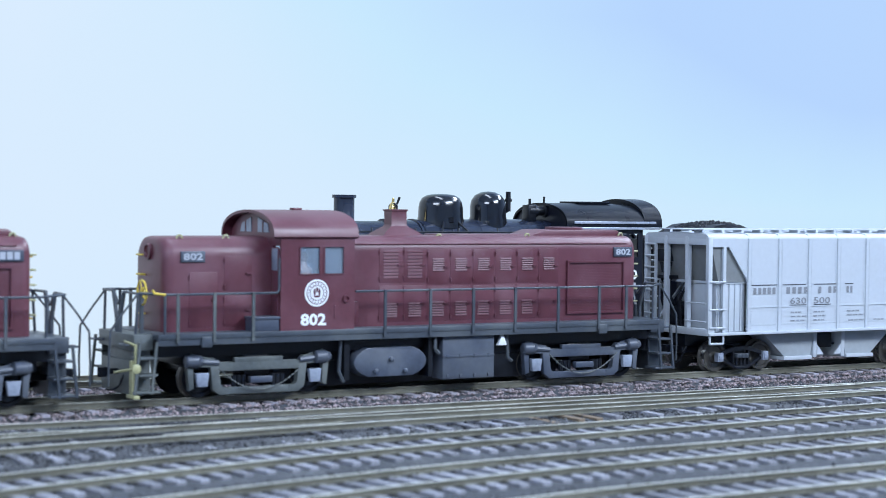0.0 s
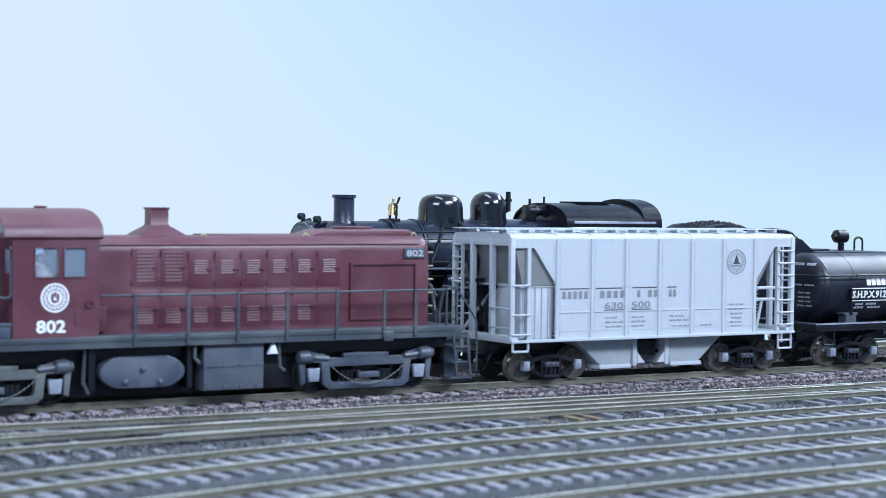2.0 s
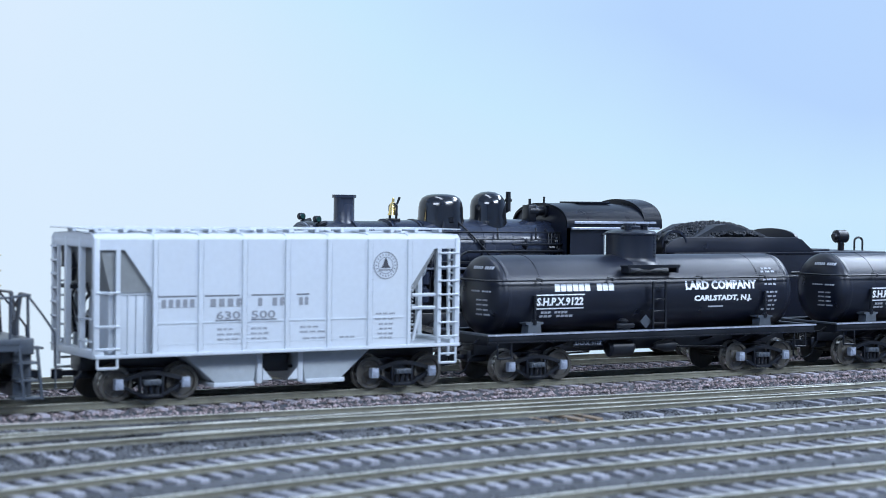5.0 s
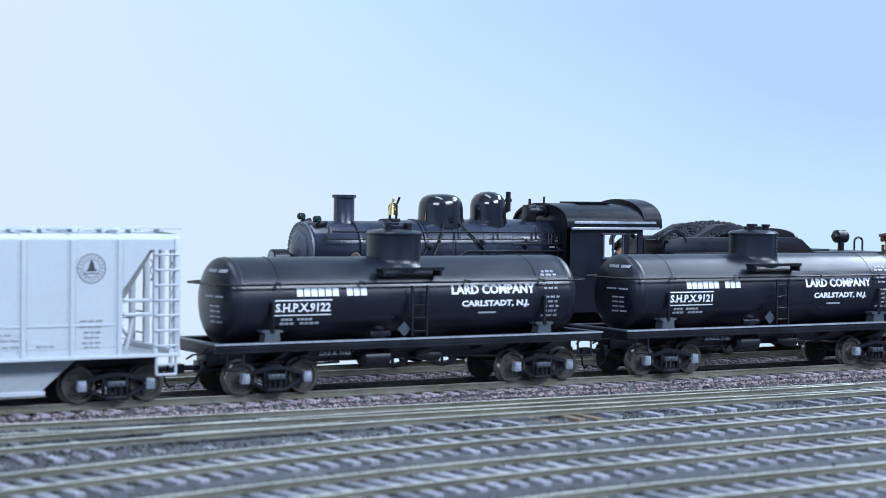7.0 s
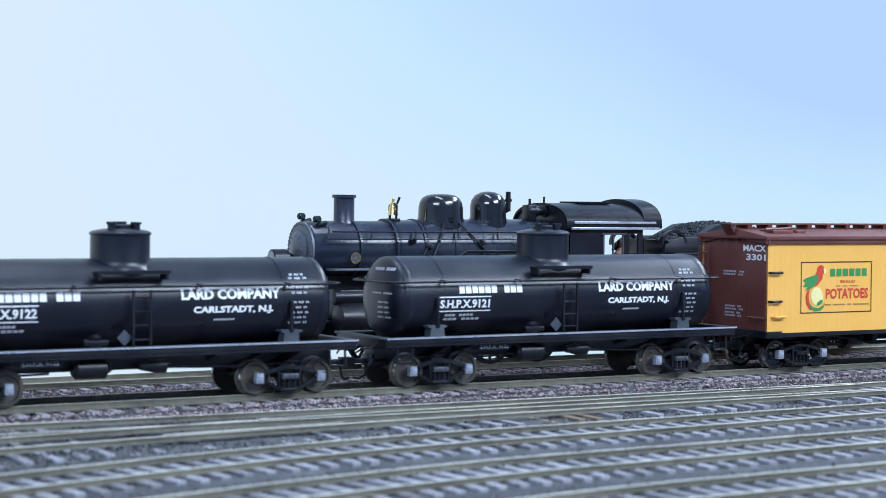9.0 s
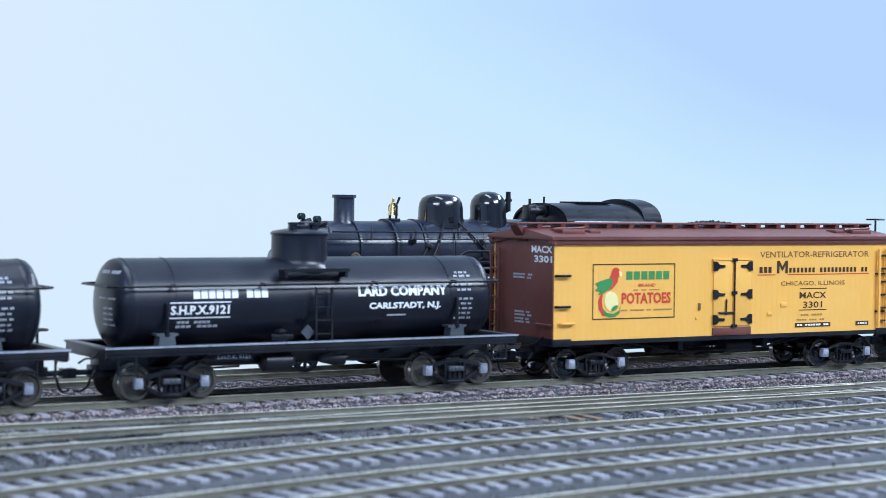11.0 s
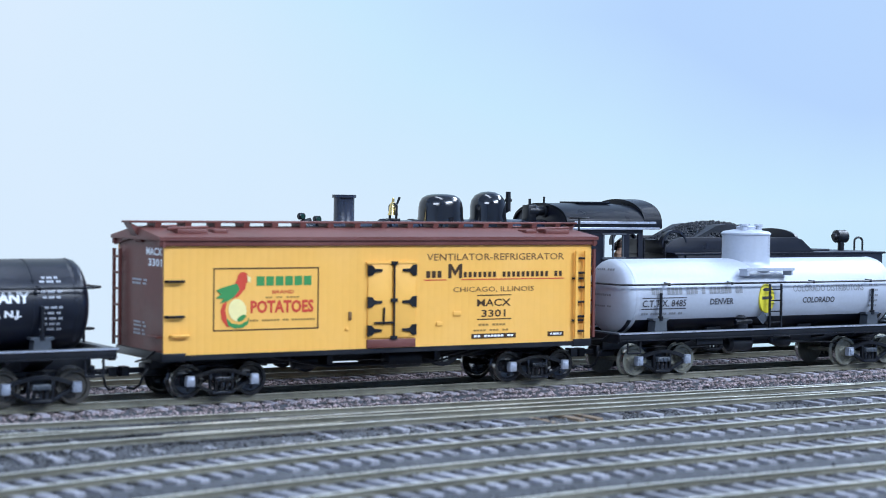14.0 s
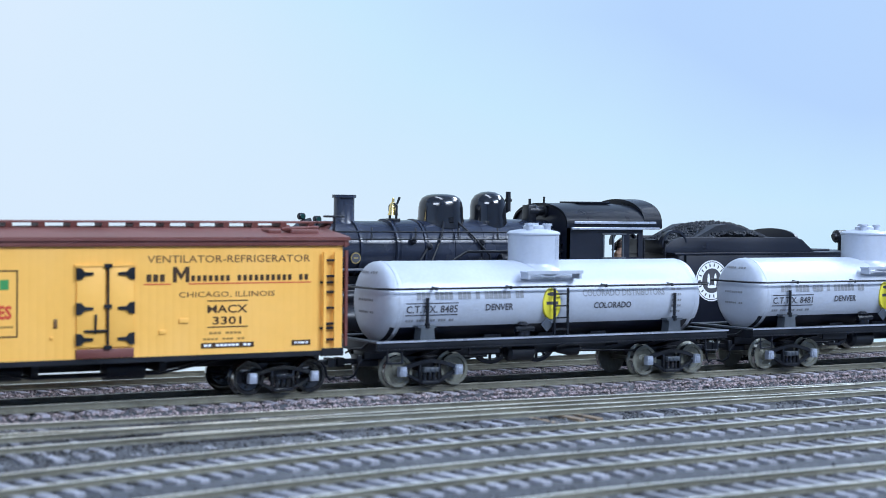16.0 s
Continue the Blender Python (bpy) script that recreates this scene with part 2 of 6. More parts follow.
def letters(text, x0, x1, z0, z1, y, material, parent, wrap=None, bold=0.012, name="lettering", end=None):
    """Text fitted into a box on the near side (y), round a tank (wrap: radius, height of its axis), or on an end wall (end: x)."""
    cu = bpy.data.curves.new("text", "FONT")
    cu.body, cu.resolution_u, cu.offset = text, 2, bold
    tmp = new("text", cu)
    me = bpy.data.meshes.new_from_object(tmp)
    bpy.data.objects.remove(tmp)
    bpy.data.curves.remove(cu)
    bm = bmesh.new()
    bm.from_mesh(me)
    bpy.data.meshes.remove(me)
    xs, ys = [v.co.x for v in bm.verts], [v.co.y for v in bm.verts]
    sx, sy = (x1 - x0) / (max(xs) - min(xs)), (z1 - z0) / (max(ys) - min(ys))
    for v in bm.verts:
        v.co = Vector((x0 + (v.co.x - min(xs)) * sx, 0, z0 + (v.co.y - min(ys)) * sy))
    return lay(bm, y, material, parent, wrap, name, end, z0, z1)


def lay(bm, y, material, parent, wrap, name, end, z0, z1, head=None):
    if wrap:
        for i in range(1, 5):
            g = bm.verts[:] + bm.edges[:] + bm.faces[:]
            bmesh.ops.bisect_plane(bm, geom=g, plane_co=(0, 0, z0 + (z1 - z0) * i / 5), plane_no=(0, 0, 1))
        r, zc = wrap
        for v in bm.verts:
            a = math.asin(max(-1, min(1, (v.co.z - zc) / r)))
            v.co.y, v.co.z = -math.cos(a) * (r + 0.12), zc + math.sin(a) * (r + 0.12)
    elif end is not None:
        for v in bm.verts:
            y = -v.co.x
            if head:
                q = min(1.0, math.hypot(y, v.co.z - head[1]) / head[0]) ** (1 / 0.75)
                v.co = Vector((end - 4.2 * math.sqrt(max(0, 1 - q * q)) - 0.15, y, v.co.z))
            else:
                v.co = Vector((end, y, v.co.z))
    else:
        for v in bm.verts:
            v.co.y = y
    return part(name, bm, material, parent)


def bars(pattern, x0, x1, z0, z1, y, material, parent, wrap=None, name="lettering_bar", end=None, fill=0.8, head=None):
    """A row of plain bars; x stands for a bar and a blank for a gap."""
    bm = bmesh.new()
    w = (x1 - x0) / len(pattern)
    for i, ch in enumerate(pattern):
        if ch != " ":
            a, b = x0 + i * w, x0 + (i + fill) * w
            bm.faces.new([bm.verts.new(p) for p in ((a, 0, z0), (b, 0, z0), (b, 0, z1), (a, 0, z1))])
    return lay(bm, y, material, parent, wrap, name, end, z0, z1, head)


def stroke(x0, x1, z, h, y, material, parent, wrap=None, end=None):
    return bars("x", x0, x1, z, z + h, y, material, parent, wrap, "painted_line", end, 1.0)


def disc(cx, cz, r, y, material, parent, name="emblem", inner=0.0, seg=28):
    bm = bmesh.new()
    vo = [bm.verts.new((cx + r * math.cos(2 * math.pi * i / seg), y, cz + r * math.sin(2 * math.pi * i / seg))) for i in range(seg)]
    if inner:
        vi = [bm.verts.new((cx + inner * math.cos(2 * math.pi * i / seg), y, cz + inner * math.sin(2 * math.pi * i / seg))) for i in range(seg)]
        for i in range(seg):
            bm.faces.new((vo[i], vo[(i + 1) % seg], vi[(i + 1) % seg], vi[i]))
    else:
        bm.faces.new(vo)
    return part(name, bm, material, parent)


def blob(outline, y, material, parent, name="emblem_shape"):
    bm = bmesh.new()
    bm.faces.new([bm.verts.new((x, y, z)) for x, z in outline])
    return part(name, bm, material, parent)


def oval(cx, cz, rx, rz, turn=0.0, n=14, a0=0.0, a1=360.0):
    out = []
    for i in range(n):
        a = radians(a0 + (a1 - a0) * i / (n if a1 - a0 == 360 else n - 1))
        u, v = rx * math.cos(a), rz * math.sin(a)
        c, s = math.cos(radians(turn)), math.sin(radians(turn))
        out.append((cx + u * c - v * s, cz + u * s + v * c))
    return out


# ---------------------------------------------------------------- room and benchwork
def slab(name, x0, x1, y0, y1, z0, z1, material, label, category="", kind="structure"):
    ob = new(name, mesh_of(name, box(bmn(), x0, x1, y0, y1, z0, z1), material))
    return tagged(ob, label, category, "", kind)


slab("floor", -1700, 2900, -2700, 900, -1060, -1000, M_FLOOR, "plain grey concrete floor of the layout room", "floor")
# ceiling and walls are out of view, added for reflections and blue fill
slab("ceiling", -1700, 2900, -2700, 900, 1400, 1450, M_WALL, "unseen ceiling of the layout room, tinted blue for bluer fill", "ceiling")
slab("wall_west", -1760, -1700, -2700, 900, -1000, 1400, M_WALL, "unseen room wall, tinted blue for bluer fill", "wall")
slab("wall_east", 2900, 2960, -2700, 900, -1000, 1400, M_WALL, "unseen room wall, tinted blue for bluer fill", "wall")
slab("wall_south", -1700, 2900, -2760, -2700, -1000, 1400, M_WALL, "unseen room wall, tinted blue for bluer fill", "wall")
slab("wall_north", -1700, 2900, 900, 960, -1000, 1400, M_WALL, "unseen room wall, tinted blue for bluer fill", "wall")
slab("backdrop", -1650, 2850, 750, 760, -1000, 1398, M_SKY, "smooth pale blue painted sky backdrop board", "backdrop")
bench = thing("benchwork", "timber benchwork slab carrying the model railway yard", "table", (0, 0, -1000), kind="structure")
part("tabletop", box(bmn(), -900, 1450, -760, 104, 960, 994), M_WOOD, bench)
leg = box(bmn(), -35, 35, -35, 35, 0, 960)
leg_mesh = mesh_of("leg", leg, M_WOOD)
for lx in (-840, 300, 1390):
    for ly in (-700, 55):
        same("leg", leg_mesh, bench, (lx, ly, 0))

ground = tagged(new("ground"), "dark grey cinder and ballast yard ground", "ground", "", "structure")


def bend(x):
    """Yard tracks swing gently away from the main track at their west end."""
    return -18.0 * ((230 - x) / 118) ** 1.6 if x < 230 else 0.0


def ground_sheet():
    """Yard surface with low ballast shoulders under the running lines."""
    xs = np.concatenate([np.arange(-900, 0, 60.0), np.arange(0, 640, 4.0), np.arange(640, 1451, 54.0)])
    ys = np.concatenate([np.arange(-760, -240, 40.0), np.arange(-240, 105, 3.0)])
    vs, fs = [], []
    for x in xs:
        for y in ys:
            h = -3.0 if y < -22 else -4.2
            for c, w, top in ((0, 15, -1.6), (64, 15, -2.75), (-53, 24, -2.35), (-105.5, 16, -2.2), (-150, 16, -2.2), (-193.5, 16, -2.2)):
                d = abs(y - c - (bend(x) if c < -80 and x > -300 else 0))
                k = max(0.0, min(1.0, (w + 7 - d) / 7))
                h = max(h, -4.2 + (top + 4.2) * k)
            h += 0.35 * noise.noise((x * 0.05, y * 0.05, 0)) + 0.25 * noise.noise((x * 0.2, y * 0.2, 3))
            vs.append((x * MM, y * MM, h * MM))
    k = len(ys)
    for i in range(len(xs) - 1):
        for j in range(k - 1):
            a = i * k + j
            fs.append((a, a + k, a + k + 1, a + 1))
    me = bpy.data.meshes.new("ground_surface")
    me.from_pydata(vs, [], fs)
    shade(me, 60)
    me.materials.append(M_GROUND)
    ob = new("ground_surface", me)
    ob.parent = ground


ground_sheet()


def stones(name, count, x0, x1, strips, size, material, label, seed):
    """Loose stones as small eight-sided lumps, scattered over strips (y centre, half width, height)."""
    g = np.random.default_rng(seed)
    base = np.array([(1, 0, 0), (-1, 0, 0), (0, 1, 0), (0, -1, 0), (0, 0, 1), (0, 0, -1)], float)
    tri = np.array([(0, 2, 4), (2, 1, 4), (1, 3, 4), (3, 0, 4), (2, 0, 5), (1, 2, 5), (3, 1, 5), (0, 3, 5)])
    weight = np.array([s[1] * s[3] for s in strips], float)
    which = g.choice(len(strips), count, p=weight / weight.sum())
    st = np.array([s[:3] for s in strips], float)[which]
    px = g.uniform(x0, x1, count)
    py = st[:, 0] + g.uniform(-1, 1, count) * st[:, 1]
    pz = st[:, 2] + g.uniform(-0.25, 0.2, count)
    r = size * g.uniform(0.55, 1.35, (count, 1, 1))
    v = base[None] * g.uniform(0.55, 1.2, (count, 6, 1)) * r
    a = g.uniform(0, 6.28, count)
    c, s = np.cos(a)[:, None], np.sin(a)[:, None]
    tilt = g.uniform(-0.8, 0.8, count)
    ct, stl = np.cos(tilt)[:, None], np.sin(tilt)[:, None]
    y1, z1 = v[..., 1] * ct - v[..., 2] * stl, v[..., 1] * stl + v[..., 2] * ct
    w = np.stack([v[..., 0] * c - y1 * s, v[..., 0] * s + y1 * c, z1 * 0.8], -1) + np.stack([px, py, pz], -1)[:, None]
    f = (tri[None] + 6 * np.arange(count)[:, None, None]).reshape(-1, 3)
    me = bpy.data.meshes.new(name)
    me.from_pydata((w.reshape(-1, 3) * MM).tolist(), [], f.tolist())
    me.materials.append(material)
    return tagged(new(name, me), label, "ballast", "", "stuff")


stones("ballast", 52000, 40, 640, [(0, 17, -1.45, 1.0), (-18.5, 3.5, -2.2, 1.0), (18.5, 3.5, -2.2, 1.0), (27, 9, -3.2, 0.8), (64, 22, -2.55, 0.9), (38, 9, -3.6, 0.8), (92, 10, -3.6, 0.5), (-25, 9, -3.2, 0.9)],
       0.62, M_STONE, "mixed brown, grey and pinkish crushed stone ballast", 11)
stones("cinders", 36000, 40, 640, [(-53, 27, -2.35, 0.8), (-84, 8, -2.85, 1.0), (-105, 14, -2.3, 0.25), (-128, 9, -2.85, 0.9), (-150, 14, -2.3, 0.25), (-172, 9, -2.85, 0.9), (-193, 14, -2.3, 0.25), (-222, 14, -2.9, 0.6)],
       0.55, M_CINDER, "dark grey fine cinder stones between yard tracks", 12)

# ---------------------------------------------------------------- tracks
RAIL_TOP = 1.1
RAIL_PROFILE = [(-0.85, -2.1), (0.85, -2.1), (0.85, -1.85), (0.28, -1.6), (0.28, -0.65), (0.55, -0.5), (0.55, -0.06), (0.45, 0.0), (-0.45, 0.0), (-0.55, -0.06), (-0.55, -0.5), (-0.28, -0.65), (-0.28, -1.6), (-0.85, -1.85)]


def rail_mesh(bm, pts, tall):
    loops = [[(x, y + u * 0.8, w * tall) for u, w in RAIL_PROFILE] for x, y in pts]
    rings(bm, loops)
    for f in bm.faces:
        c = f.calc_center_median()
        f.material_index = 1 if c.z > -0.02 else 0
    return bm


TIE_MESH = {}


def tie_mesh(key, material, length):
    if key not in TIE_MESH:
        TIE_MESH[key] = mesh_of("tie", box(bmn(), -1.15, 1.15, -length / 2, length / 2, -2.0, 0.0, 0.12), material)
    return TIE_MESH[key]


def rail(parent, pts, label="", tall=0.65):
    return part("rail", rail_mesh(bmn(), pts, tall), [M_RAIL, M_RAILTOP], parent, label)


def spikes(parent, lines, x0, x1, step, base, curved):
    """Spike heads and tie plates along both rails."""
    bm = bmn()
    x = x0
    while x < x1:
        for c in [q + (bend(x) if curved else 0) for q in lines]:
            for s in (-1.45, 1.45):
                box(bm, x - 0.25, x + 0.25, c + s - 0.3, c + s + 0.3, base - 0.05, base + 0.42)
        x += step
    ob = part("tie_spike", bm, M_RAIL, parent)
    return tagged(ob, kind="stuff")


def track(centre, x0, x1, step, material, key, label, tie_top=-1.95, spread=0.35, seed=1, spiked=True, curved=False, lift=0.0):
    g = random.Random(seed)
    tr = thing("railway_track", label, "track", (0, centre, lift), "parallel yard tracks")
    for s in (-8.8, 8.8):
        xs = [-300, -200, -120, -60, -30] + list(range(0, 240, 12)) + [240, 640, 1450] if curved else [-900, 1450]
        rail(tr, [(q, s + (bend(q) if curved else 0)) for q in xs], tall=tie_top / -2.1)
    if spiked:
        spikes(tr, (-8.8, 8.8), 60, 620, step, tie_top, curved)
    x, i = x0, 0
    me = tie_mesh(key, material, 29.5)
    while x < x1:
        same("tie", me, tr, (x + g.uniform(-spread, spread), g.uniform(-0.6, 0.6) + (bend(x) if curved else 0), tie_top + g.uniform(-0.12, 0.02)), g.uniform(-1.5, 1.5) + (math.degrees(math.atan((bend(x + 1) - bend(x - 1)) / 2)) if curved else 0))
        x += step
    return tr


track(0, -900, 1040, 6.6, M_TIEDARK, "main", "weathered main track with tan rails and half-buried ties", seed=2, lift=RAIL_TOP)
track(64, -100, 900, 6.6, M_TIEDARK, "main", "back track with tan rails in brown ballast", seed=3)
track(-105.5, -60, 760, 5.75, M_TIE, "yard", "yard track with bleached grey ties and tan rails", tie_top=-1.36, seed=4, curved=True)
track(-150, -60, 760, 5.75, M_TIE, "yard", "yard track with bleached grey ties and tan rails", tie_top=-1.36, seed=5, curved=True)
track(-193.5, -60, 760, 5.75, M_TIE, "yard", "yard track with bleached grey ties and tan rails", tie_top=-1.36, seed=6, curved=True)


def turnout():
    """Yard turnout: two routes part from one track; stock rails, closure rails, guard rails, long ties."""
    tr = thing("turnout", "weathered yard turnout with tan rails and sparse grey ties", "track", (0, 0, 0), "parallel yard tracks")

    def far(x):
        k = max(0.0, (430 - x) / 300)
        return -52.5 + 16.5 * min(k, 1) ** 0.9 + max(0, (130 - x)) * 0.07

    def near(x):
        k = max(0.0, (230 - x) / 110)
        return -71.0 - 7.0 * min(k, 1) ** 1.4 - max(0, (120 - x)) * 0.1

    xs = [-300, 0, 60, 90, 110, 130, 150, 170, 190, 210, 230, 260, 290, 320, 350, 380, 410, 440, 500, 640, 1450]
    rail(tr, [(x, far(x)) for x in xs])
    rail(tr, [(x, near(x)) for x in xs])
    inner = [x for x in xs if x <= 410]
    rail(tr, [(x, max(far(x) - 17.6, near(x) + 1.3)) for x in inner])
    rail(tr, [(x, min(near(x) + 17.6, far(x) - 1.3)) for x in inner])
    rail(tr, [(x, near(x) + 2.6) for x in (165, 180, 195, 215)], "short guard rail")
    g = random.Random(9)
    plain, rust = tie_mesh("yard", M_TIE, 29.5), tie_mesh("rust", M_TIERUST, 29.5)
    x = -60.0
    while x < 760:
        mid = (far(x) + near(x)) / 2
        wide = far(x) - near(x) + 13
        ob = same("tie", rust if 258 < x < 292 and g.random() < 0.7 else plain, tr, (x, mid + g.uniform(-1, 1) - 1.5, -1.36 - abs(g.gauss(0, 0.4)) - (0.75 if x < 225 else 0.0)), g.uniform(-2, 2))
        ob.scale = (1, wide / 29.5, 1)
        x += 6.7 if g.random() < 0.8 else 13.4
    return tr


turnout()


# ---------------------------------------------------------------- rolling stock parts
WHEELS = []
TRAIN = []


def wheelset_mesh(r, plate=M_WHEEL, metal=M_STEEL):
    """Axle with two dished, flanged wheels; treads and rims bright, webs dark."""
    bm = bmn()
    for s in (-1, 1):
        prof = [(0.9, 10.6), (1.3, 10.6), (1.45, 10.2), (r * 0.42, 9.6), (r * 0.74, 9.75), (r * 0.80, 10.3), (r - 0.05, 10.3), (r, 10.15), (r + 0.02, 8.3), (r + 0.65, 7.9), (r + 0.65, 7.5), (r * 0.75, 7.5), (1.2, 7.9), (0.9, 7.9)]
        turned(bm, [(a, s * b) for a, b in prof], axis="y", seg=28)
    rod(bm, (0, -12.4, 0), (0, 12.4, 0), 0.8, 8)
    for f in bm.faces:
        c = f.calc_center_median()
        rr = math.hypot(c.x, c.z)
        f.material_index = 1 if rr > r * 0.97 and abs(c.y) < 10.2 and rr < r + 0.3 else 0
    # small casting marks on the plates
    for s in (-1, 1):
        for a in (0.3, 2.4, 4.4):
            x, z = math.cos(a) * r * 0.55, math.sin(a) * r * 0.55
            box(bm, x - 0.3, x + 0.3, s * 9.9 - 0.2, s * 9.9 + 0.2, z - 0.3, z + 0.3)
    return mesh_of("wheelset", bm, [plate, metal])


FREIGHT_WHEEL = wheelset_mesh(4.75)
DIESEL_WHEEL = wheelset_mesh(5.3, M_DARK, M_WHEEL)
PALE_WHEEL = wheelset_mesh(4.75, M_PALEWHEEL)
GLOSS_WHEEL = wheelset_mesh(4.75, M_GLOSSBLACK)


def chord(bm, line, thick, a, b):
    """Bar of even thickness along a line in the x-z plane, drawn out from a to b."""
    up = [(x, z + thick / 2) for x, z in line]
    dn = [(x, z - thick / 2) for x, z in line[::-1]]
    return prism(bm, up + dn, a, b, "y", 0.15)


def sideframe(bm, y, half):
    """Slender cast sideframe: bowed top chord, dropped tension chord, thin columns and a spring nest."""
    a, b = y - 0.8, y + 0.8
    top = [(half * k / 8, 8.35 - 2.3 * abs(k / 8) ** 1.7) for k in range(-8, 9)]
    chord(bm, top, 1.15, a, b)
    chord(bm, [(-half + 0.4, 5.3), (-5.4, 3.4), (-3.2, 2.05), (3.2, 2.05), (5.4, 3.4), (half - 0.4, 5.3)], 1.0, a, b)
    for x in (-3.3, 3.3):
        box(bm, x - 0.35, x + 0.35, a + 0.25, b - 0.25, 2.3, 8.0, 0.08)
    for x in (-1.7, 0.0, 1.7):
        turned(bm, [(0.65, 2.4), (0.55, 3.0), (0.65, 3.6), (0.55, 4.2), (0.65, 4.9)], (x, y, 0), "z", 8)
    box(bm, -2.9, 2.9, y - 1.0, y + 1.0, 1.5, 2.3, 0.12)
    return bm


def truck_meshes(cast, cap):
    near = mesh_of("sideframe", sideframe(bmn(), -11.6, 9.7), cast)
    rear = mesh_of("sideframe", sideframe(bmn(), 11.6, 9.7), cast)
    bol = mesh_of("truck", box(box(bmn(), -2.4, 2.4, -11, 11, 5.2, 9.0, 0.3), -6.5, 6.5, -7, 7, 7.6, 9.4, 0.3), M_DARK)
    jb = bmn()
    prism(jb, [(-1.1, -1.5), (1.1, -1.5), (1.25, -0.5), (1.1, 1.4), (-1.1, 1.4), (-1.25, -0.5)], -1.1, 1.1, "y", 0.25)
    box(jb, -0.75, 0.75, -1.35, -1.0, -1.0, 0.7, 0.12)
    jm = mesh_of("journal_box", jb, cap)
    bo = bmn()
    box(bo, -2.5, 2.5, -1.1, 1.1, 5.0, 6.5, 0.2)
    for x in (-1.5, 0.0, 1.5):
        box(bo, x - 0.45, x + 0.45, -1.3, 1.3, 5.3, 6.2, 0.1)
    return near, rear, bol, jm, mesh_of("bolster_end", bo, M_GREY if cast == M_DARK else cast)


PLAIN_TRUCK = truck_meshes(M_DARK, M_JOURNAL)
# bluish-grey journal caps, brightened to stand in for specular patches
GLOSS_TRUCK = truck_meshes(M_GLOSSBLACK, M_BRIGHTTRIM)
NEAR_FRAME, REAR_FRAME = PLAIN_TRUCK[:2]


def freight_truck(parent, x, half=9.7, kit=PLAIN_TRUCK, wheel=FREIGHT_WHEEL):
    near_frame, rear_frame, bolster, journal, bolster_end = kit
    tk = same("truck", bolster, parent, (x, 0, 0.4))
    same("sideframe", near_frame, tk)
    same("sideframe", rear_frame, tk)
    for side in (-1, 1):
        same("bolster_end", bolster_end, tk, (0, side * 12.1, 0))
    for s in (-1, 1):
        ws = same("wheelset", wheel, tk, (s * half, 0, 4.35 + RAIL_TOP), label="dark axle with bright steel wheel treads")
        WHEELS.append((ws, s * half, 4.35 + RAIL_TOP, 4.75))
        for side in (-1, 1):
            same("journal_box", journal, tk, (s * half, side * 12.3, 5.6), 0 if side < 0 else 180)
    return tk


def coupler(parent, x, s, z=8.2):
    """Knuckle coupler with draft box and hanging air hose."""
    bm = bmn()
    box(bm, min(x, x - s * 7), max(x, x - s * 7), -2.3, 2.3, z - 1.3, z + 2.2, 0.2)
    box(bm, min(x, x + s * 5), max(x, x + s * 5), -0.9, 0.9, z - 0.5, z + 1.0, 0.15)
    prism(bm, [(x + s * 4.2, -1.6), (x + s * 6.4, -1.9), (x + s * 7.2, -0.8), (x + s * 6.2, -0.5), (x + s * 6.4, 1.2), (x + s * 4.4, 1.9)], z - 1.1, z + 1.5, "z")
    part("coupler", bm, M_DARK, parent)
    h = bmn()
    wire(h, [(x, -5, z + 1), (x + s * 1.5, -5, z - 1), (x + s * 2.2, -4.6, z - 3.4), (x + s * 3.8, -3.6, z - 4.6), (x + s * 5.5, -2.8, z - 4.2)], 0.35)
    part("air_hose", h, M_DARK, parent)


def ladder(parent, x0, x1, y, z0, z1, rungs, material, r=0.3, flat=0.45, end_x=None, label=""):
    """Two stiles and rungs on the side (plane y), or across an end wall (end_x: then x0, x1 are y)."""
    bm = bmn()

    def at(u, z):
        return (u, y, z) if end_x is None else (end_x, u, z)
    for u in (x0, x1):
        p = at(u, 0)
        box(bm, p[0] - flat, p[0] + flat, p[1] - flat, p[1] + flat, z0, z1)
    for i in range(rungs):
        z = z0 + (z1 - z0) * (i + 0.5) / rungs
        k = len(bm.faces)
        rod(bm, at(x0, z), at(x1, z), r)
        bm.faces.ensure_lookup_table()
        for f in bm.faces[k:] if isinstance(material, list) else ():
            f.material_index = 1
    return part("ladder", bm, material, parent, label)


def grab(parent, pts, material=M_DARK, r=0.26, name="grab_iron"):
    return part(name, wire(bmn(), pts, r), material, parent)


def brake_wheel(parent, c, r, axis, material):
    bm = bmn()
    n = 16
    def at(a, rr):
        u, v = rr * math.cos(a), rr * math.sin(a)
        return Vector(c) + Vector({"x": (0, u, v), "z": (u, v, 0)}[axis])
    for i in range(n):
        rod(bm, at(2 * math.pi * i / n, r), at(2 * math.pi * (i + 1) / n, r), 0.3)
    for i in range(5):
        rod(bm, at(2 * math.pi * i / 5, 0), at(2 * math.pi * i / 5, r), 0.2)
    return part("brake_wheel", bm, material, parent)


# ---------------------------------------------------------------- diesel locomotives
def hood_loop(x, half, z0, top, rad, n=6):
    """Hood cross section with rounded shoulders."""
    pts = [(-half, z0)]
    for i in range(n + 1):
        a = math.pi - i * math.pi / 2 / n
        pts.append((-half + rad + rad * math.cos(a), top - rad + rad * math.sin(a) - 0.25 * (1 - i / n)))
    pts += [(-y, z) for y, z in pts[::-1]]
    return [(x, y, z) for y, z in pts]


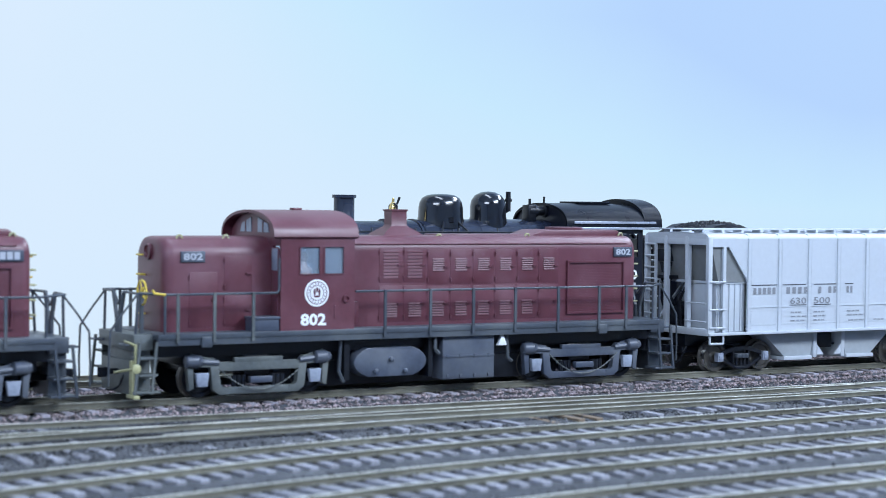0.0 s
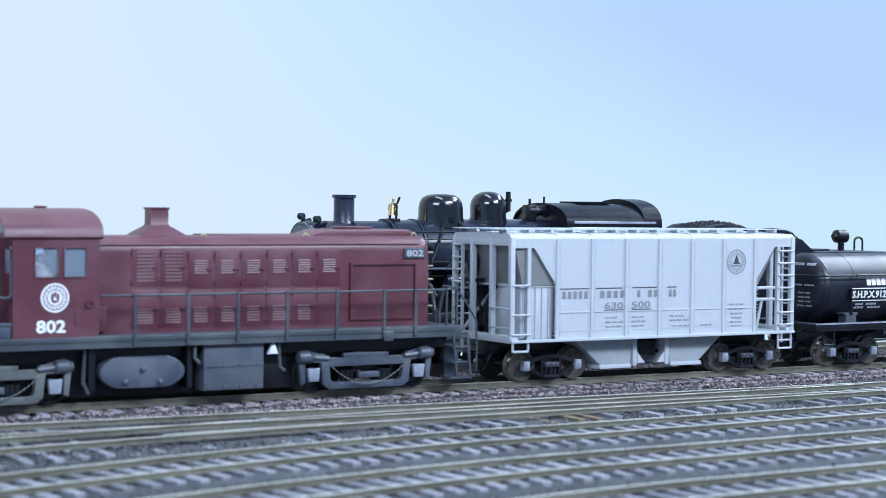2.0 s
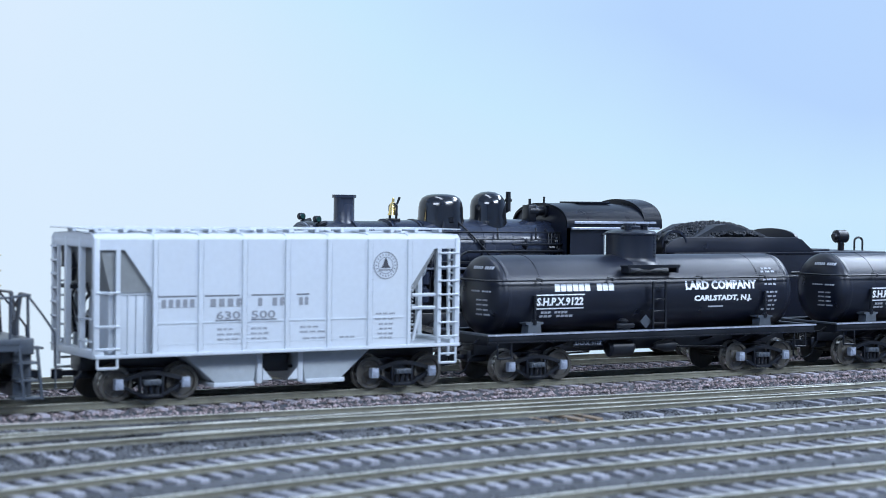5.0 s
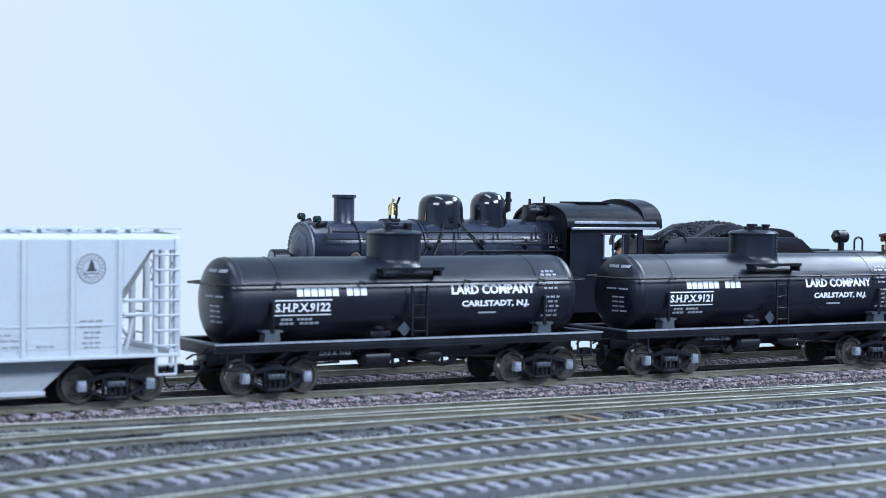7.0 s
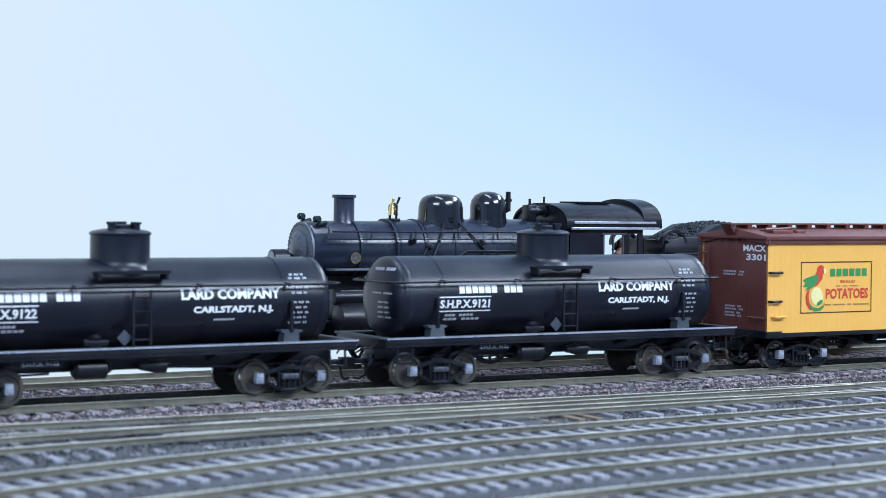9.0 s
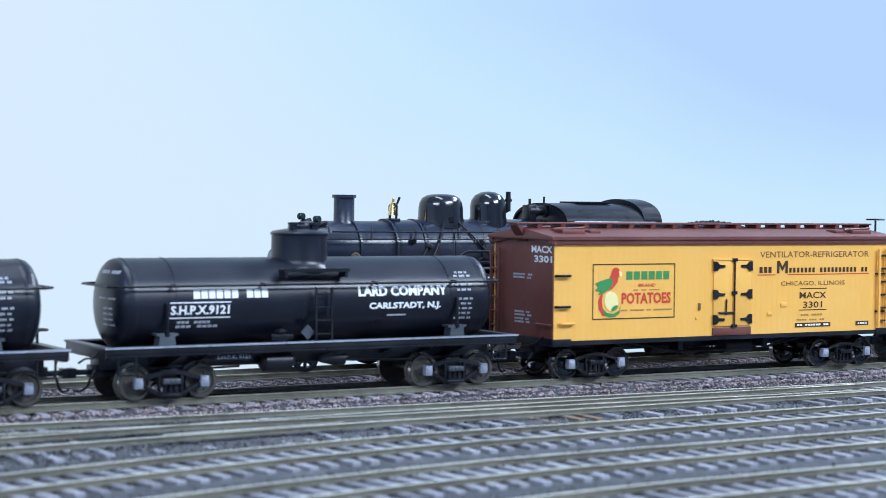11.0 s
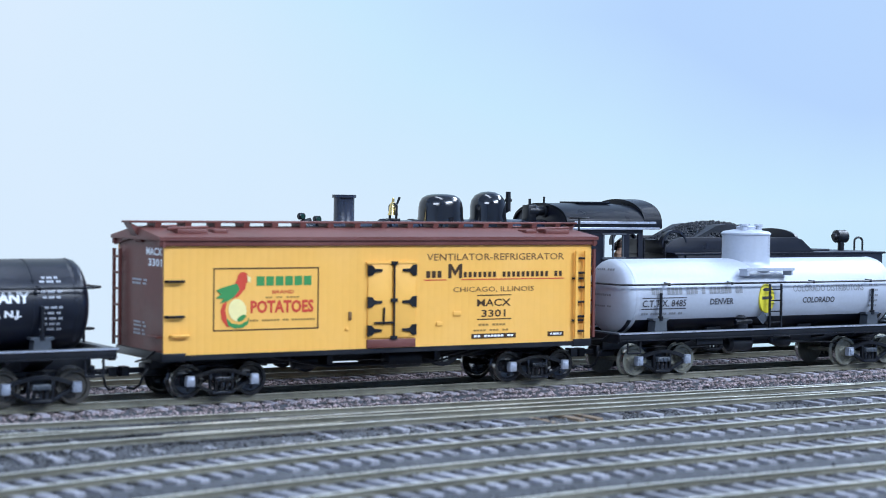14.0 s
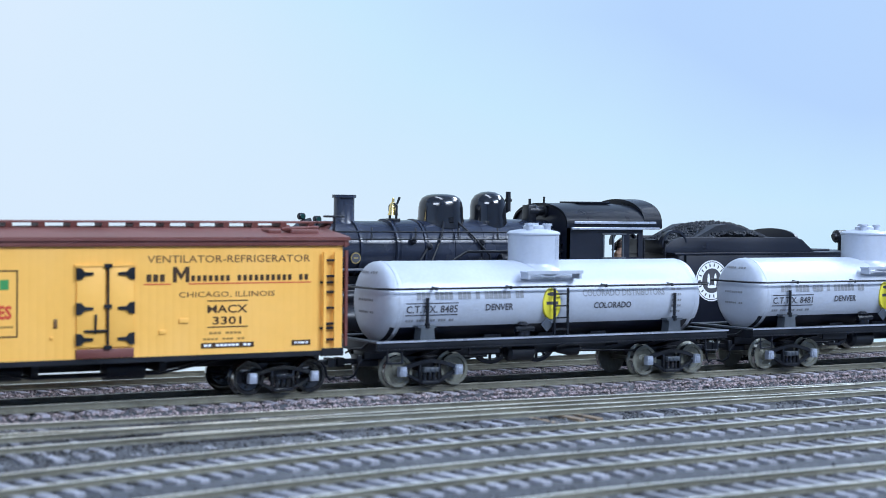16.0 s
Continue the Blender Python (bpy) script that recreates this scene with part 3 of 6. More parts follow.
def hood(x0, x1, half, z0, top, rad, round0, round1):
    """Hood body; the corners of an end are rounded in plan where asked."""
    bm = bmn()
    st = []
    ease = [(0.0, 3.0), (0.35, 1.6), (1.0, 0.7), (2.0, 0.2), (3.2, 0.0)]
    for d, inn in ease if round0 else [(0, 0)]:
        st.append((x0 + d, half - inn, top - inn * 0.7))
    for d, inn in reversed(ease) if round1 else [(0, 0)]:
        st.append((x1 - d, half - inn, top - inn * 0.7))
    rings(bm, [hood_loop(x, h, z0, t, rad) for x, h, t in st])
    return bm


def louvre_panel(parent, x, z, w, h, rows, y):
    bm = bmn()
    for i in range(rows):
        zz = z + h * i / rows
        prism(bm, [(y, zz + h / rows * 0.85), (y - 0.15, zz + 0.14), (y - 0.15, zz + 0.06), (y, zz)], x - w / 2, x + w / 2, "x")
    return part("louvre_panel", bm, M_RED, parent)


def hood_door(parent, x0, x1, z0, z1, y, latch=True):
    bm = box(bmn(), x0, x1, y - 0.08, y + 0.2, z0, z1, 0.05)
    d = part("hood_door", bm, M_RED, parent)
    if latch:
        b = box(bmn(), x1 - 1.8, x1 - 0.3, y - 0.6, y - 0.2, (z0 + z1) / 2 - 0.25, (z0 + z1) / 2 + 0.25)
        part("latch", b, M_RED, d)
    for zz in (z0 + 1.4, z1 - 1.4):
        part("hinge", rod(bmn(), (x0, y - 0.3, zz - 0.6), (x0, y - 0.3, zz + 0.6), 0.22), M_RED, d)
    return d


def diesel_truck(parent, x, dusty=False):
    tk = part("truck", box(box(bmn(), -4, 4, -12, 12, 7, 12.5, 0.4), -20, 20, -8, 8, 8, 11, 0.4), M_DARK, parent, at=(x, 0, 0))
    for side in (-1, 1):
        a, b = sorted((side * 13.6, side * 11.6))
        bm = bmn()
        chord(bm, [(-21.4, 11.0), (-13.6, 11.0), (-12.6, 9.6), (12.6, 9.6), (13.6, 11.0), (21.4, 11.0)], 2.3, a, b)
        for q in (-1, 1):
            # pedestal legs either side of each axle box, the inner one runs into the drop beam
            prism(bm, [(q * 22.0, 10.6), (q * 20.0, 10.6), (q * 19.8, 4.0), (q * 21.2, 3.4)], a, b, "y", 0.2)
            prism(bm, [(q * 15.0, 10.6), (q * 12.2, 10.0), (q * 12.0, 4.6), (q * 11.2, 3.9), (q * 9.0, 3.9), (q * 9.0, 1.9), (q * 12.2, 1.9), (q * 14.2, 3.4)], a, b, "y", 0.2)
            rod(bm, (q * 15.0, side * 12.6, 11.9), (q * 20.5, side * 12.6, 13.4), 0.4)
        box(bm, -9.2, 9.2, a, b, 1.9, 4.0, 0.25)
        box(bm, -7.5, 7.5, a + 0.3, b - 0.3, 10.7, 12.2, 0.2)
        part("sideframe", bm, M_DUSTGREY if dusty else M_BLUEGREY, tk)
        for xx in (-17.4, 17.4):
            j = bmn()
            o = side * 14.2
            prism(j, [(xx - 2.0, 8.2), (xx + 2.0, 8.2), (xx + 1.5, 4.4), (xx - 1.5, 4.4)], min(o, o - side * 1.6), max(o, o - side * 1.6), "y", 0.25)
            part("journal_box", j, M_JOURNAL, tk)
            e = bmn()
            turned(e, [(1.3, -2.6), (1.8, -2.2), (1.9, 1.0), (1.5, 1.6), (1.3, 2.4)], (xx * 1.14, side * 13.4, 11.5), "x", 12)
            rod(e, (xx * 1.14, side * 13.4, 11.5), (xx * 0.72, side * 13.6, 10.9), 0.8, 8)
            part("brake_cylinder", e, M_BLUEGREY, tk)
            sp = bmn()
            for q in (-1.4, 0, 1.4):
                turned(sp, [(0.8, 3.6), (0.8, 7.2)], (q + (6 if xx > 0 else -6), side * 12.6, 0), "z", 8)
            part("spring", sp, M_DARK, tk)
        st = box(bmn(), -3.4, 3.4, min(side * 13.2, side * 15.2), max(side * 13.2, side * 15.2), 5.0, 6.8, 0.3)
        part("spring_plank", st, M_BLUEGREY, tk)
        ch = bmn()
        n = 22
        cz = lambda k: 9.5 - 6.3 * (1 - (2 * k / n - 1) ** 2)
        for k in range(n):
            rod(ch, (-13 + 26 * k / n, side * 14.6, cz(k)), (-13 + 26 * (k + 0.8) / n, side * 14.6, cz(k + 0.8)), 0.2, 5)
        if side < 0:
            part("brake_chain", ch, M_DUSTGREY, tk)
        else:
            ch.free()
    for s in (-1, 1):
        ws = same("wheelset", DIESEL_WHEEL, tk, (s * 16.8, 0, 5.3 + RAIL_TOP))
        WHEELS.append((ws, s * 16.8, 5.3 + RAIL_TOP, 5.3))
    return tk


def diesel(number, at_x, label):
    lo = thing("diesel_locomotive", label, "locomotive", (at_x, 0, 0), "diesel locomotives")
    H = 10.8
    body = part("long_hood", hood(-27, 80.4, H, 19.5, 46.0, 4.2, False, True), M_RED, lo, "weathered maroon hood with louvred doors")
    short = part("short_hood", hood(-82, -48, H, 19.5, 45.8, 5.5, True, False), M_RED, lo)
    part("roof_seam", wire(bmn(), [(-26, -H + 0.2, 43.6), (76, -H + 0.2, 43.6)], 0.22), M_RED, body)
    # hood doors and louvres
    tall = [(-14.5, -6.6), (-6.1, 1.4)]
    for a, b in tall:
        d = hood_door(body, a, b, 32.2, 42.6, -H)
        louvre_panel(d, (a + b) / 2, 33.4, 5.0, 8.6, 9, -H - 0.12)
        d = hood_door(body, a, b, 20.6, 31.4, -H)
        louvre_panel(d, (a + b) / 2, 21.9, 4.4, 4.4, 6, -H - 0.12)
    for i in range(6):
        a = 2.0 + i * 8.0
        d = hood_door(body, a, a + 7.4, 31.6, 42.0, -H)
        louvre_panel(d, a + 3.8, 35.4, 4.0, 4.0, 6, -H - 0.12)
        d = hood_door(body, a, a + 7.4, 20.6, 31.0, -H)
        if i < 5:
            louvre_panel(d, a + 3.8, 21.9, 4.0, 4.6, 6, -H - 0.12)
    # radiator panel with raised frame
    fr = bmn()
    for q in ((52.6, 75, -H - 0.7, -H, 37.6, 38.3), (52.6, 75, -H - 0.7, -H, 21.6, 22.3), (52.6, 53.3, -H - 0.7, -H, 22.3, 37.6), (74.3, 75, -H - 0.7, -H, 22.3, 37.6)):
        box(fr, *q)
    rp = part("radiator_frame", fr, M_RED, body)
    gr = bmn()
    for i in range(30):
        z = 22.6 + i * 0.5
        box(gr, 53.5, 74.1, -H - 0.06, -H + 0.1, z, z + 0.22)
    part("radiator_shutter", gr, M_RED, rp)
    # hood top: exhaust stack, hatches, radiator fan housing
    st = bmn()
    rings(st, [[(-3 + sx * w, sy * d, z) for sx, sy in ((-1, -1), (1, -1), (1, 1), (-1, 1))] for w, d, z in ((7.5, 5.5, 45.4), (6.2, 4.6, 46.6), (3.0, 2.6, 48.6), (2.6, 2.3, 49.2), (2.6, 2.3, 53.2), (2.9, 2.6, 53.4), (2.9, 2.6, 53.8))])
    part("exhaust_stack", st, M_RED, lo)
    ht = bmn()
    box(ht, 10, 40, -5, 5, 45.6, 46.4, 0.3)
    prism(ht, [(40, 45.6), (47, 47.8), (75, 47.8), (78.5, 45.6)], -6.5, 6.5, "y", 0.4)
    part("roof_hatch", ht, M_RED, lo)
    fan = bmn()
    turned(fan, [(6.0, 47.7), (6.0, 48.5), (5.6, 48.6), (1.2, 48.6)], (59, 0, 0), "z", 24)
    part("fan_ring", fan, M_RED, lo)
    # lift rings and grab irons in yellow
    for gx, gz in ((-76, 46.0), (-62, 46.0), (8, 46.2), (40, 46.4), (76, 46.6)):
        grab(lo, [(gx - 0.9, -7.2, gz - 0.9), (gx - 0.5, -7.2, gz + 0.15), (gx + 0.5, -7.2, gz + 0.15), (gx + 0.9, -7.2, gz - 0.9)], M_DUSTY, 0.3)
    for k in range(4):
        z = 24 + k * 5.5
        grab(lo, [(80.2, -6, z), (81.7, -6, z), (81.7, -2.5, z), (80.2, -2.5, z)], M_YELLOW)
        grab(lo, [(-81.9, 6, z), (-83.3, 6, z), (-83.3, 2.5, z), (-81.9, 2.5, z)], M_YELLOW)
    for z in (25.0, 29.0, 33.0, 37.0, 41.0):
        grab(lo, [(80.0, -8.6, z), (81.8, -8.8, z), (81.8, -6.2, z), (80.2, -6.0, z)], M_DUSTY, 0.26)
    # number boards
    for bx, bz in ((-73.5, 40.3), (74.2, 40.9)):
        nb = part("number_board", box(bmn(), bx - 3.6, bx + 3.6, -H - 0.5, -H + 0.1, bz - 1.5, bz + 1.5, 0.1), M_BLUEGREY, lo, "dark number board with white numerals")
        if number:
            letters(number, bx - 2.9, bx + 2.9, bz - 1.0, bz + 1.0, -H - 0.56, M_DIMLET, nb, bold=0.03)
        else:
            bars("xxx", bx - 2.9, bx + 2.9, bz - 1.0, bz + 1.0, -H - 0.56, M_DIMLET, nb)
    # short hood doors and headlight casings
    for a, b, c, d in ((-64, -55.5, 30.5, 40.5), (-64, -55.5, 20.6, 29.8), (-74.5, -66, 20.6, 36.0)):
        hood_door(short, a, b, c, d, -H)
    for sx in (-1, 1):
        hl = bmn()
        turned(hl, [(2.3, 0), (2.3, sx * 1.3), (1.8, sx * 1.3), (1.6, sx * 0.7)], (-81.5 if sx < 0 else 80.0, 0, 41.5), "x", 18)
        part("headlight", hl, M_RED, lo)
    # cab
    C = 17.2
    cab = bmn()
    win = [(-43.8, -37.0), (-36.0, -29.3)]
    for s in (-1, 1):
        y0, y1 = sorted((s * C, s * (C - 0.9)))
        box(cab, -49.5, -26, y0, y1, 19.4, 35.1)
        box(cab, -49.5, -26, y0, y1, 43.3, 46.0)
        for a, b in ((-49.5, -43.8), (-37.0, -36.0), (-29.3, -26.0)):
            box(cab, a, b, y0, y1, 35.1, 43.3)
    for xa in (-49.5, -26.9):
        arch = [(-C + 0.9, 46.0)] + [(-C * math.cos(math.pi * i / 14) * 0.95, 46.0 + 6.6 * math.sin(math.pi * i / 14)) for i in range(1, 14)] + [(C - 0.9, 46.0)]
        prism(cab, arch, xa, xa + 0.9, "x")
        for s in (-1, 1):
            y0, y1 = sorted((s * (C - 0.9), s * (H + 0.05)))
            box(cab, xa, xa + 0.9, y0, y1, 19.4, 35.0)
            box(cab, xa, xa + 0.9, y0, y1, 43.3, 46.0)
            yy0, yy1 = sorted((s * (H + 0.05), s * (H + 1.0)))
            box(cab, xa, xa + 0.9, yy0, yy1, 35.0, 43.3)
        box(cab, xa, xa + 0.9, -H, H, 19.5, 46.0)
    cb = part("cab", cab, M_RED, lo, "maroon cab with arched roof and white herald")
    roof = bmn()
    outer, inner = [], []
    for i in range(17):
        a = math.pi * i / 16
        outer.append((-(C + 0.9) * math.cos(a), 45.9 + 7.5 * math.sin(a) ** 0.8))
        inner.append((-(C + 0.2) * math.cos(a), 45.4 + 7.2 * math.sin(a) ** 0.8))
    prism(roof, outer + inner[::-1], -52.0, -25.2, "x")
    part("cab_roof", roof, M_RED, cb)
    part("roof_vent", box(bmn(), -38, -35, -1.2, 1.2, 53.2, 54.0, 0.2), M_RED, cb)
    for s in (-1, 1):
        for a, b in win:
            w = bmn()
            o = s * C
            y0, y1 = sorted((o - s * 0.5, o + s * 0.25))
            for q in ((a, b, y0, y1, 35.1, 35.4), (a, b, y0, y1, 43.0, 43.3), (a, a + 0.3, y0, y1, 35.4, 43.0), (b - 0.4, b, y0, y1, 35.4, 43.0)):
                box(w, *q)
            wf = part("window_frame", w, M_RED, cb)
            g = box(bmn(), a + 0.4, b - 0.4, o - s * 0.3 - 0.08, o - s * 0.3 + 0.08, 35.5, 42.9)
            gl = part("pane", g, M_GLASS, wf)
            gl.visible_shadow = False
    for s in (-1, 1):
        aw = prism(bmn(), [(s * 2.2, 47.0), (s * 9.6, 47.0), (s * 8.6, 49.4), (s * 2.2, 51.2)], -49.75, -49.4, "x")
        ew = part("end_window", aw, M_JOURNAL, cb, "grey-blue end window under the roof arch")
        part("window_bar", box(bmn(), -49.95, -49.7, s * 5.8 - 0.25, s * 5.8 + 0.25, 47.0, 50.2), M_RED, ew)
    part("side_end_window", box(bmn(), -49.95, -49.5, -15.6, -12.0, 36.4, 42.6, 0.1), M_JOURNAL, cb, "pale pane in the cab end door")
    # door beside the short hood on the cab front, small fittings on the cab side
    part("cab_door", box(bmn(), -49.85, -49.4, -16.0, -11.6, 20.2, 43.0, 0.1), M_RED, cb)
    fit = bmn()
    turned(fit, [(1.1, 0), (1.1, -0.6), (0.7, -0.6), (0.6, -0.2)], (-28.8, -C, 28.2), "y", 14)
    box(fit, -32.6, -31.0, -C - 0.2, -C, 22.6, 26.4)
    box(fit, -26.0, -22.0, -H - 1.6, -H, 20.4, 27.0, 0.2)
    part("cab_fitting", fit, M_RED, cb)
    if number:
        letters(number, -43.3, -35.2, 20.7, 24.2, -C - 0.1, M_WHITE, cb, bold=0.035)
        disc(-38.2, 30.0, 3.9, -C - 0.1, M_WHITE, cb)
        disc(-38.2, 30.0, 3.3, -C - 0.16, M_RED, cb, inner=3.05)
        disc(-38.2, 30.0, 2.25, -C - 0.16, M_RED, cb, inner=2.05)
        for k in range(18):
            a = 2 * math.pi * k / 18
            blob(oval(-38.2 + 2.66 * math.cos(a), 30.0 + 2.66 * math.sin(a), 0.14, 0.26, math.degrees(a) + 90, 8), -C - 0.18, M_RED, cb)
        for dx, dz, rx, rz in ((-0.75, 0.2, 0.35, 1.1), (0.75, 0.2, 0.35, 1.1), (0, 0.9, 0.35, 0.8), (0, -1.0, 1.0, 0.3)):
            blob(oval(-38.2 + dx, 30 + dz, rx, rz, 0, 10), -C - 0.18, M_RED, cb)
    # crew figure as a plain shape behind the glass
    fg = bmn()
    turned(fg, [(0.6, 33.0), (2.6, 34.0), (2.8, 36.5), (1.0, 38.4), (0.9, 38.8), (1.5, 39.6), (1.5, 40.8), (0.6, 41.6)], (-40.0, -11.5, 0), "z", 12)
    part("seated_figure", fg, M_SKIN, cb, "plain beige plastic crew figure")
    # walkway, end platforms, steps, pilot
    wk = bmn()
    box(wk, -86, 84.5, -17.3, 17.3, 17.9, 19.5, 0.15)
    part("walkway", wk, M_GREY, lo, "slate grey running board")
    part("side_sill", box(bmn(), -86, 84.5, -17.1, -15.9, 16.3, 17.88), M_GREY, lo)
    part("side_sill", box(bmn(), -86, 84.5, 15.9, 17.1, 16.3, 17.88), M_GREY, lo)
    part("main_frame", box(bmn(), -84, 85, -12, 12, 12.8, 17.88), M_DARK, lo)
    for s in (-1, 1):
        bx = -86 if s < 0 else 84
        pl = bmn()
        x0, x1 = sorted((bx, bx + s * 5.5))
        box(pl, x0, x1, -13.5, 13.5, 15.0, 19.3, 0.2)
        box(pl, x0 + 1, x1 - 1, -9, 9, 9.0, 15.0, 0.2)
        wear = M_DUSTGREY if s < 0 else M_GREY
        part("end_platform", pl, wear, lo)
        for side in (-1, 1):
            ya, yb = sorted((side * 17.2, side * 11.5))
            for k, z in enumerate((3.6, 8.2, 12.8)):
                grow = 0.8 if k == 0 else 0
                part("step", box(bmn(), x0 - grow, x1 + grow, ya, yb, z, z + 0.6, 0.08), wear, lo)
            for xx in (x0, x1 - 0.7):
                hanger = prism(bmn(), [(xx, 17.5), (xx + 0.7, 17.5), (xx + 0.7 + s * 1.4, 3.4), (xx + s * 1.4, 3.4)], side * 16.9 - 0.35, side * 16.9 + 0.35, "y")
                part("step_hanger", hanger, wear, lo)
            part("step_back", box(bmn(), x0 + 0.3, x1 - 0.3, min(side * 11.5, side * 12.0), max(side * 11.5, side * 12.0), 3.6, 17.5), wear, lo)
            # end railing: bent stanchion with drop step
            hr = bmn()
            wire(hr, [(bx - s * 2, side * 16.8, 19.5), (bx - s * 2, side * 16.8, 30.3), (bx + s * 4.0, side * 12.5, 30.5), (bx + s * 4.5, side * 11.8, 19.0)], 0.4)
            hose = wire(bmn(), [(bx + s * 4.0, side * 12.4, 30.5), (bx + s * 8.0, side * 12.2, 25.5), (bx + s * 11.6, side * 11.8, 20.5), (bx + s * 12.0, side * 11.6, 12.0), (bx + s * 12.0, side * 11.4, 5.5)], 0.3)
            part("multiple_unit_hose", hose, M_GREY, lo)
            wire(hr, [(bx + s * 4.6, side * 12.5, 30.5), (bx + s * 4.8, side * 4, 30.6), (bx + s * 4.8, 0, 27.0)], 0.4)
            wire(hr, [(bx + s * 4.8, side * 4, 30.6), (bx + s * 4.8, side * 1.2, 23.0), (bx + s * 4.8, side * 1.2, 19.0)], 0.6)
            wire(hr, [(bx + s * 5, side * 13, 16.6), (bx + s * 8, side * 13, 16.6), (bx + s * 8, side * 9, 16.6), (bx + s * 5, side * 9, 16.6)], 0.32)
            part("end_railing", hr, M_GREY, lo)
        pf = bmn()
        box(pf, min(bx + s * 4, bx + s * 5.2), max(bx + s * 4, bx + s * 5.2), -12, 12, 2.6, 12.0, 0.2)
        part("pilot", pf, wear, lo)
        coupler(lo, bx + s * 4, s, 8.2)
    # side railing
    for side in (-1, 1):
        for xa, xb in ((-84, -50.5), (-25.5, 82)):
            hb = bmn()
            wire(hb, [(xa, side * 16.9, 30.2), (xb, side * 16.9, 30.2)], 0.36)
            if xa < -60:
                wire(hb, [(xb, side * 16.9, 30.2), (xb + 0.6, side * 16.9, 31), (xb + 0.6, side * 16.9, 40)], 0.36)
            part("handrail", hb, M_GREY, lo)
        for xp in (-80.5, -69.7, -58, -16, -0.7, 14.2, 29.2, 45, 60.5, 71):
            part("stanchion", box(bmn(), xp - 0.42, xp + 0.42, side * 17.5 - 0.25, side * 17.5 + 0.25, 17.0, 30.6), M_DUSTGREY if xp < -50 else M_GREY, lo)
    grab(lo, [(-87.6, -16.6, 31.6), (-87.0, -16.8, 30.6), (-84, -17.0, 30.2)], M_YELLOW, 0.32)
    # tool box on the walkway, fuel tank, battery box, sand valves
    part("tool_box", box(box(bmn(), -58, -49.8, -17.0, -12, 19.5, 22.8, 0.2), -58.3, -49.6, -17.3, -11.8, 22.8, 23.6, 0.15), M_BLUEGREY, lo)
    ft = bmn()
    lp = oval(-12.8, 9.4, 12.2, 4.6, 0, 28)
    lp = [(x, max(5.2, min(13.6, z * 1.18 - 1.7))) for x, z in lp]
    prism(ft, lp, -15.4, 15.4, "y", 0.35)
    tank = part("fuel_tank", ft, M_BLUEGREY, lo, "rounded blue-grey fuel tank")
    bolt = bmn()
    for q, z in ((-18, 6.8), (-8, 6.6), (-12.8, 10.2)):
        turned(bolt, [(0.75, 0), (0.75, -0.6), (0.4, -0.8)], (q, -15.6, z), "y", 10)
    part("filler_cap", bolt, M_BLUEGREY, tank)
    part("frame_rib", box(box(bmn(), -28, -26.3, -15, 15, 4.5, 17), 0.2, 1.6, -15, 15, 4.5, 17), M_DARK, lo)
    bb = bmn()
    box(bb, 4.8, 23, -15.6, 15.6, 3.4, 17.0, 0.3)
    bx = part("battery_box", bb, M_BLUEGREY, lo, "blue-grey battery box with hinged cover")
    sm = bmn()
    box(sm, 4.9, 22.9, -15.85, -15.5, 10.0, 10.5)
    for q in (6.5, 11, 16, 21):
        box(sm, q - 0.4, q + 0.4, -16.0, -15.5, 4.0, 4.8)
        box(sm, q - 0.4, q + 0.4, -16.0, -15.5, 9.9, 10.8)
    part("cover_hinge", sm, M_BLUEGREY, bx)
    tr = bmn()
    prism(tr, [(24.2, 13.0), (27.4, 13.0), (26.2, 16.0), (25.6, 16.0)], -15.9, -14.6, "y", 0.1)
    part("air_filter", tr, M_WHITE, lo, "small white cone-shaped fitting")
    for run in ([(2.2, -15.5, 16.4), (2.0, -15.8, 12.5), (3.4, -15.8, 11.2)], [(28, -14.6, 15.8), (28.5, -14.6, 9.0), (30, -14.6, 8.0)], [(-29, -14.6, 15.8), (-29.5, -14.6, 7.0), (-28, -14.6, 4.0)]):
        part("air_pipe", wire(bmn(), run, 0.55), M_GREY, lo)

    for xx in (-72, 62):
        part("rerailing_frog", box(bmn(), xx - 1.6, xx + 1.6, -17.9, -17.0, 15.6, 18.6, 0.3), M_GREY, lo)
    # plain dark boxes added to fill the underside and deepen its shade
    part("dark_underside_box", box(box(bmn(), -76, 82, -10, 10, 10.0, 14.5, 0.3), -48, 50, -9.5, 9.5, 2.6, 12, 0.3), M_DARK, lo)
    # brake wheel, chain bracket and handrail gear on the short hood end
    brake_wheel(lo, (-87.6, -9.0, 30.5), 3.4, "x", M_YELLOW)
    disc_b = bmn()
    turned(disc_b, [(1.6, 0), (1.6, 0.3)], (-87.6, -9.0, 30.5), "x", 18)
    part("brake_wheel_plate", disc_b, M_YELLOW, lo)
    part("wheel_post", box(bmn(), -88.2, -87.2, -9.5, -8.5, 19, 30), M_GREY, lo)
    lever = bmn()
    box(lever, -92.4, -91.7, -16.4, -15.4, 2.8, 17.0, 0.2)
    box(lever, -92.6, -91.5, -14.6, -12.6, 3.0, 12.4, 0.3)
    box(lever, -93.0, -91.3, -17.4, -11.6, 2.2, 3.2, 0.2)
    turned(lever, [(0.6, 0), (1.3, -0.3), (1.3, -0.9), (0.5, -1.2)], (-92.2, -16.4, 10.4), "y", 12)
    rod(lever, (-92.0, -16.2, 10.4), (-95.4, -9.0, 9.0), 0.35)
    rod(lever, (-92.0, -16.0, 16.6), (-92.8, -10.0, 17.4), 0.4)
    part("uncoupling_lever", lever, M_DUSTY, lo, "dusty yellow lever and valve on the end steps")
    diesel_truck(lo, -54.2, True)
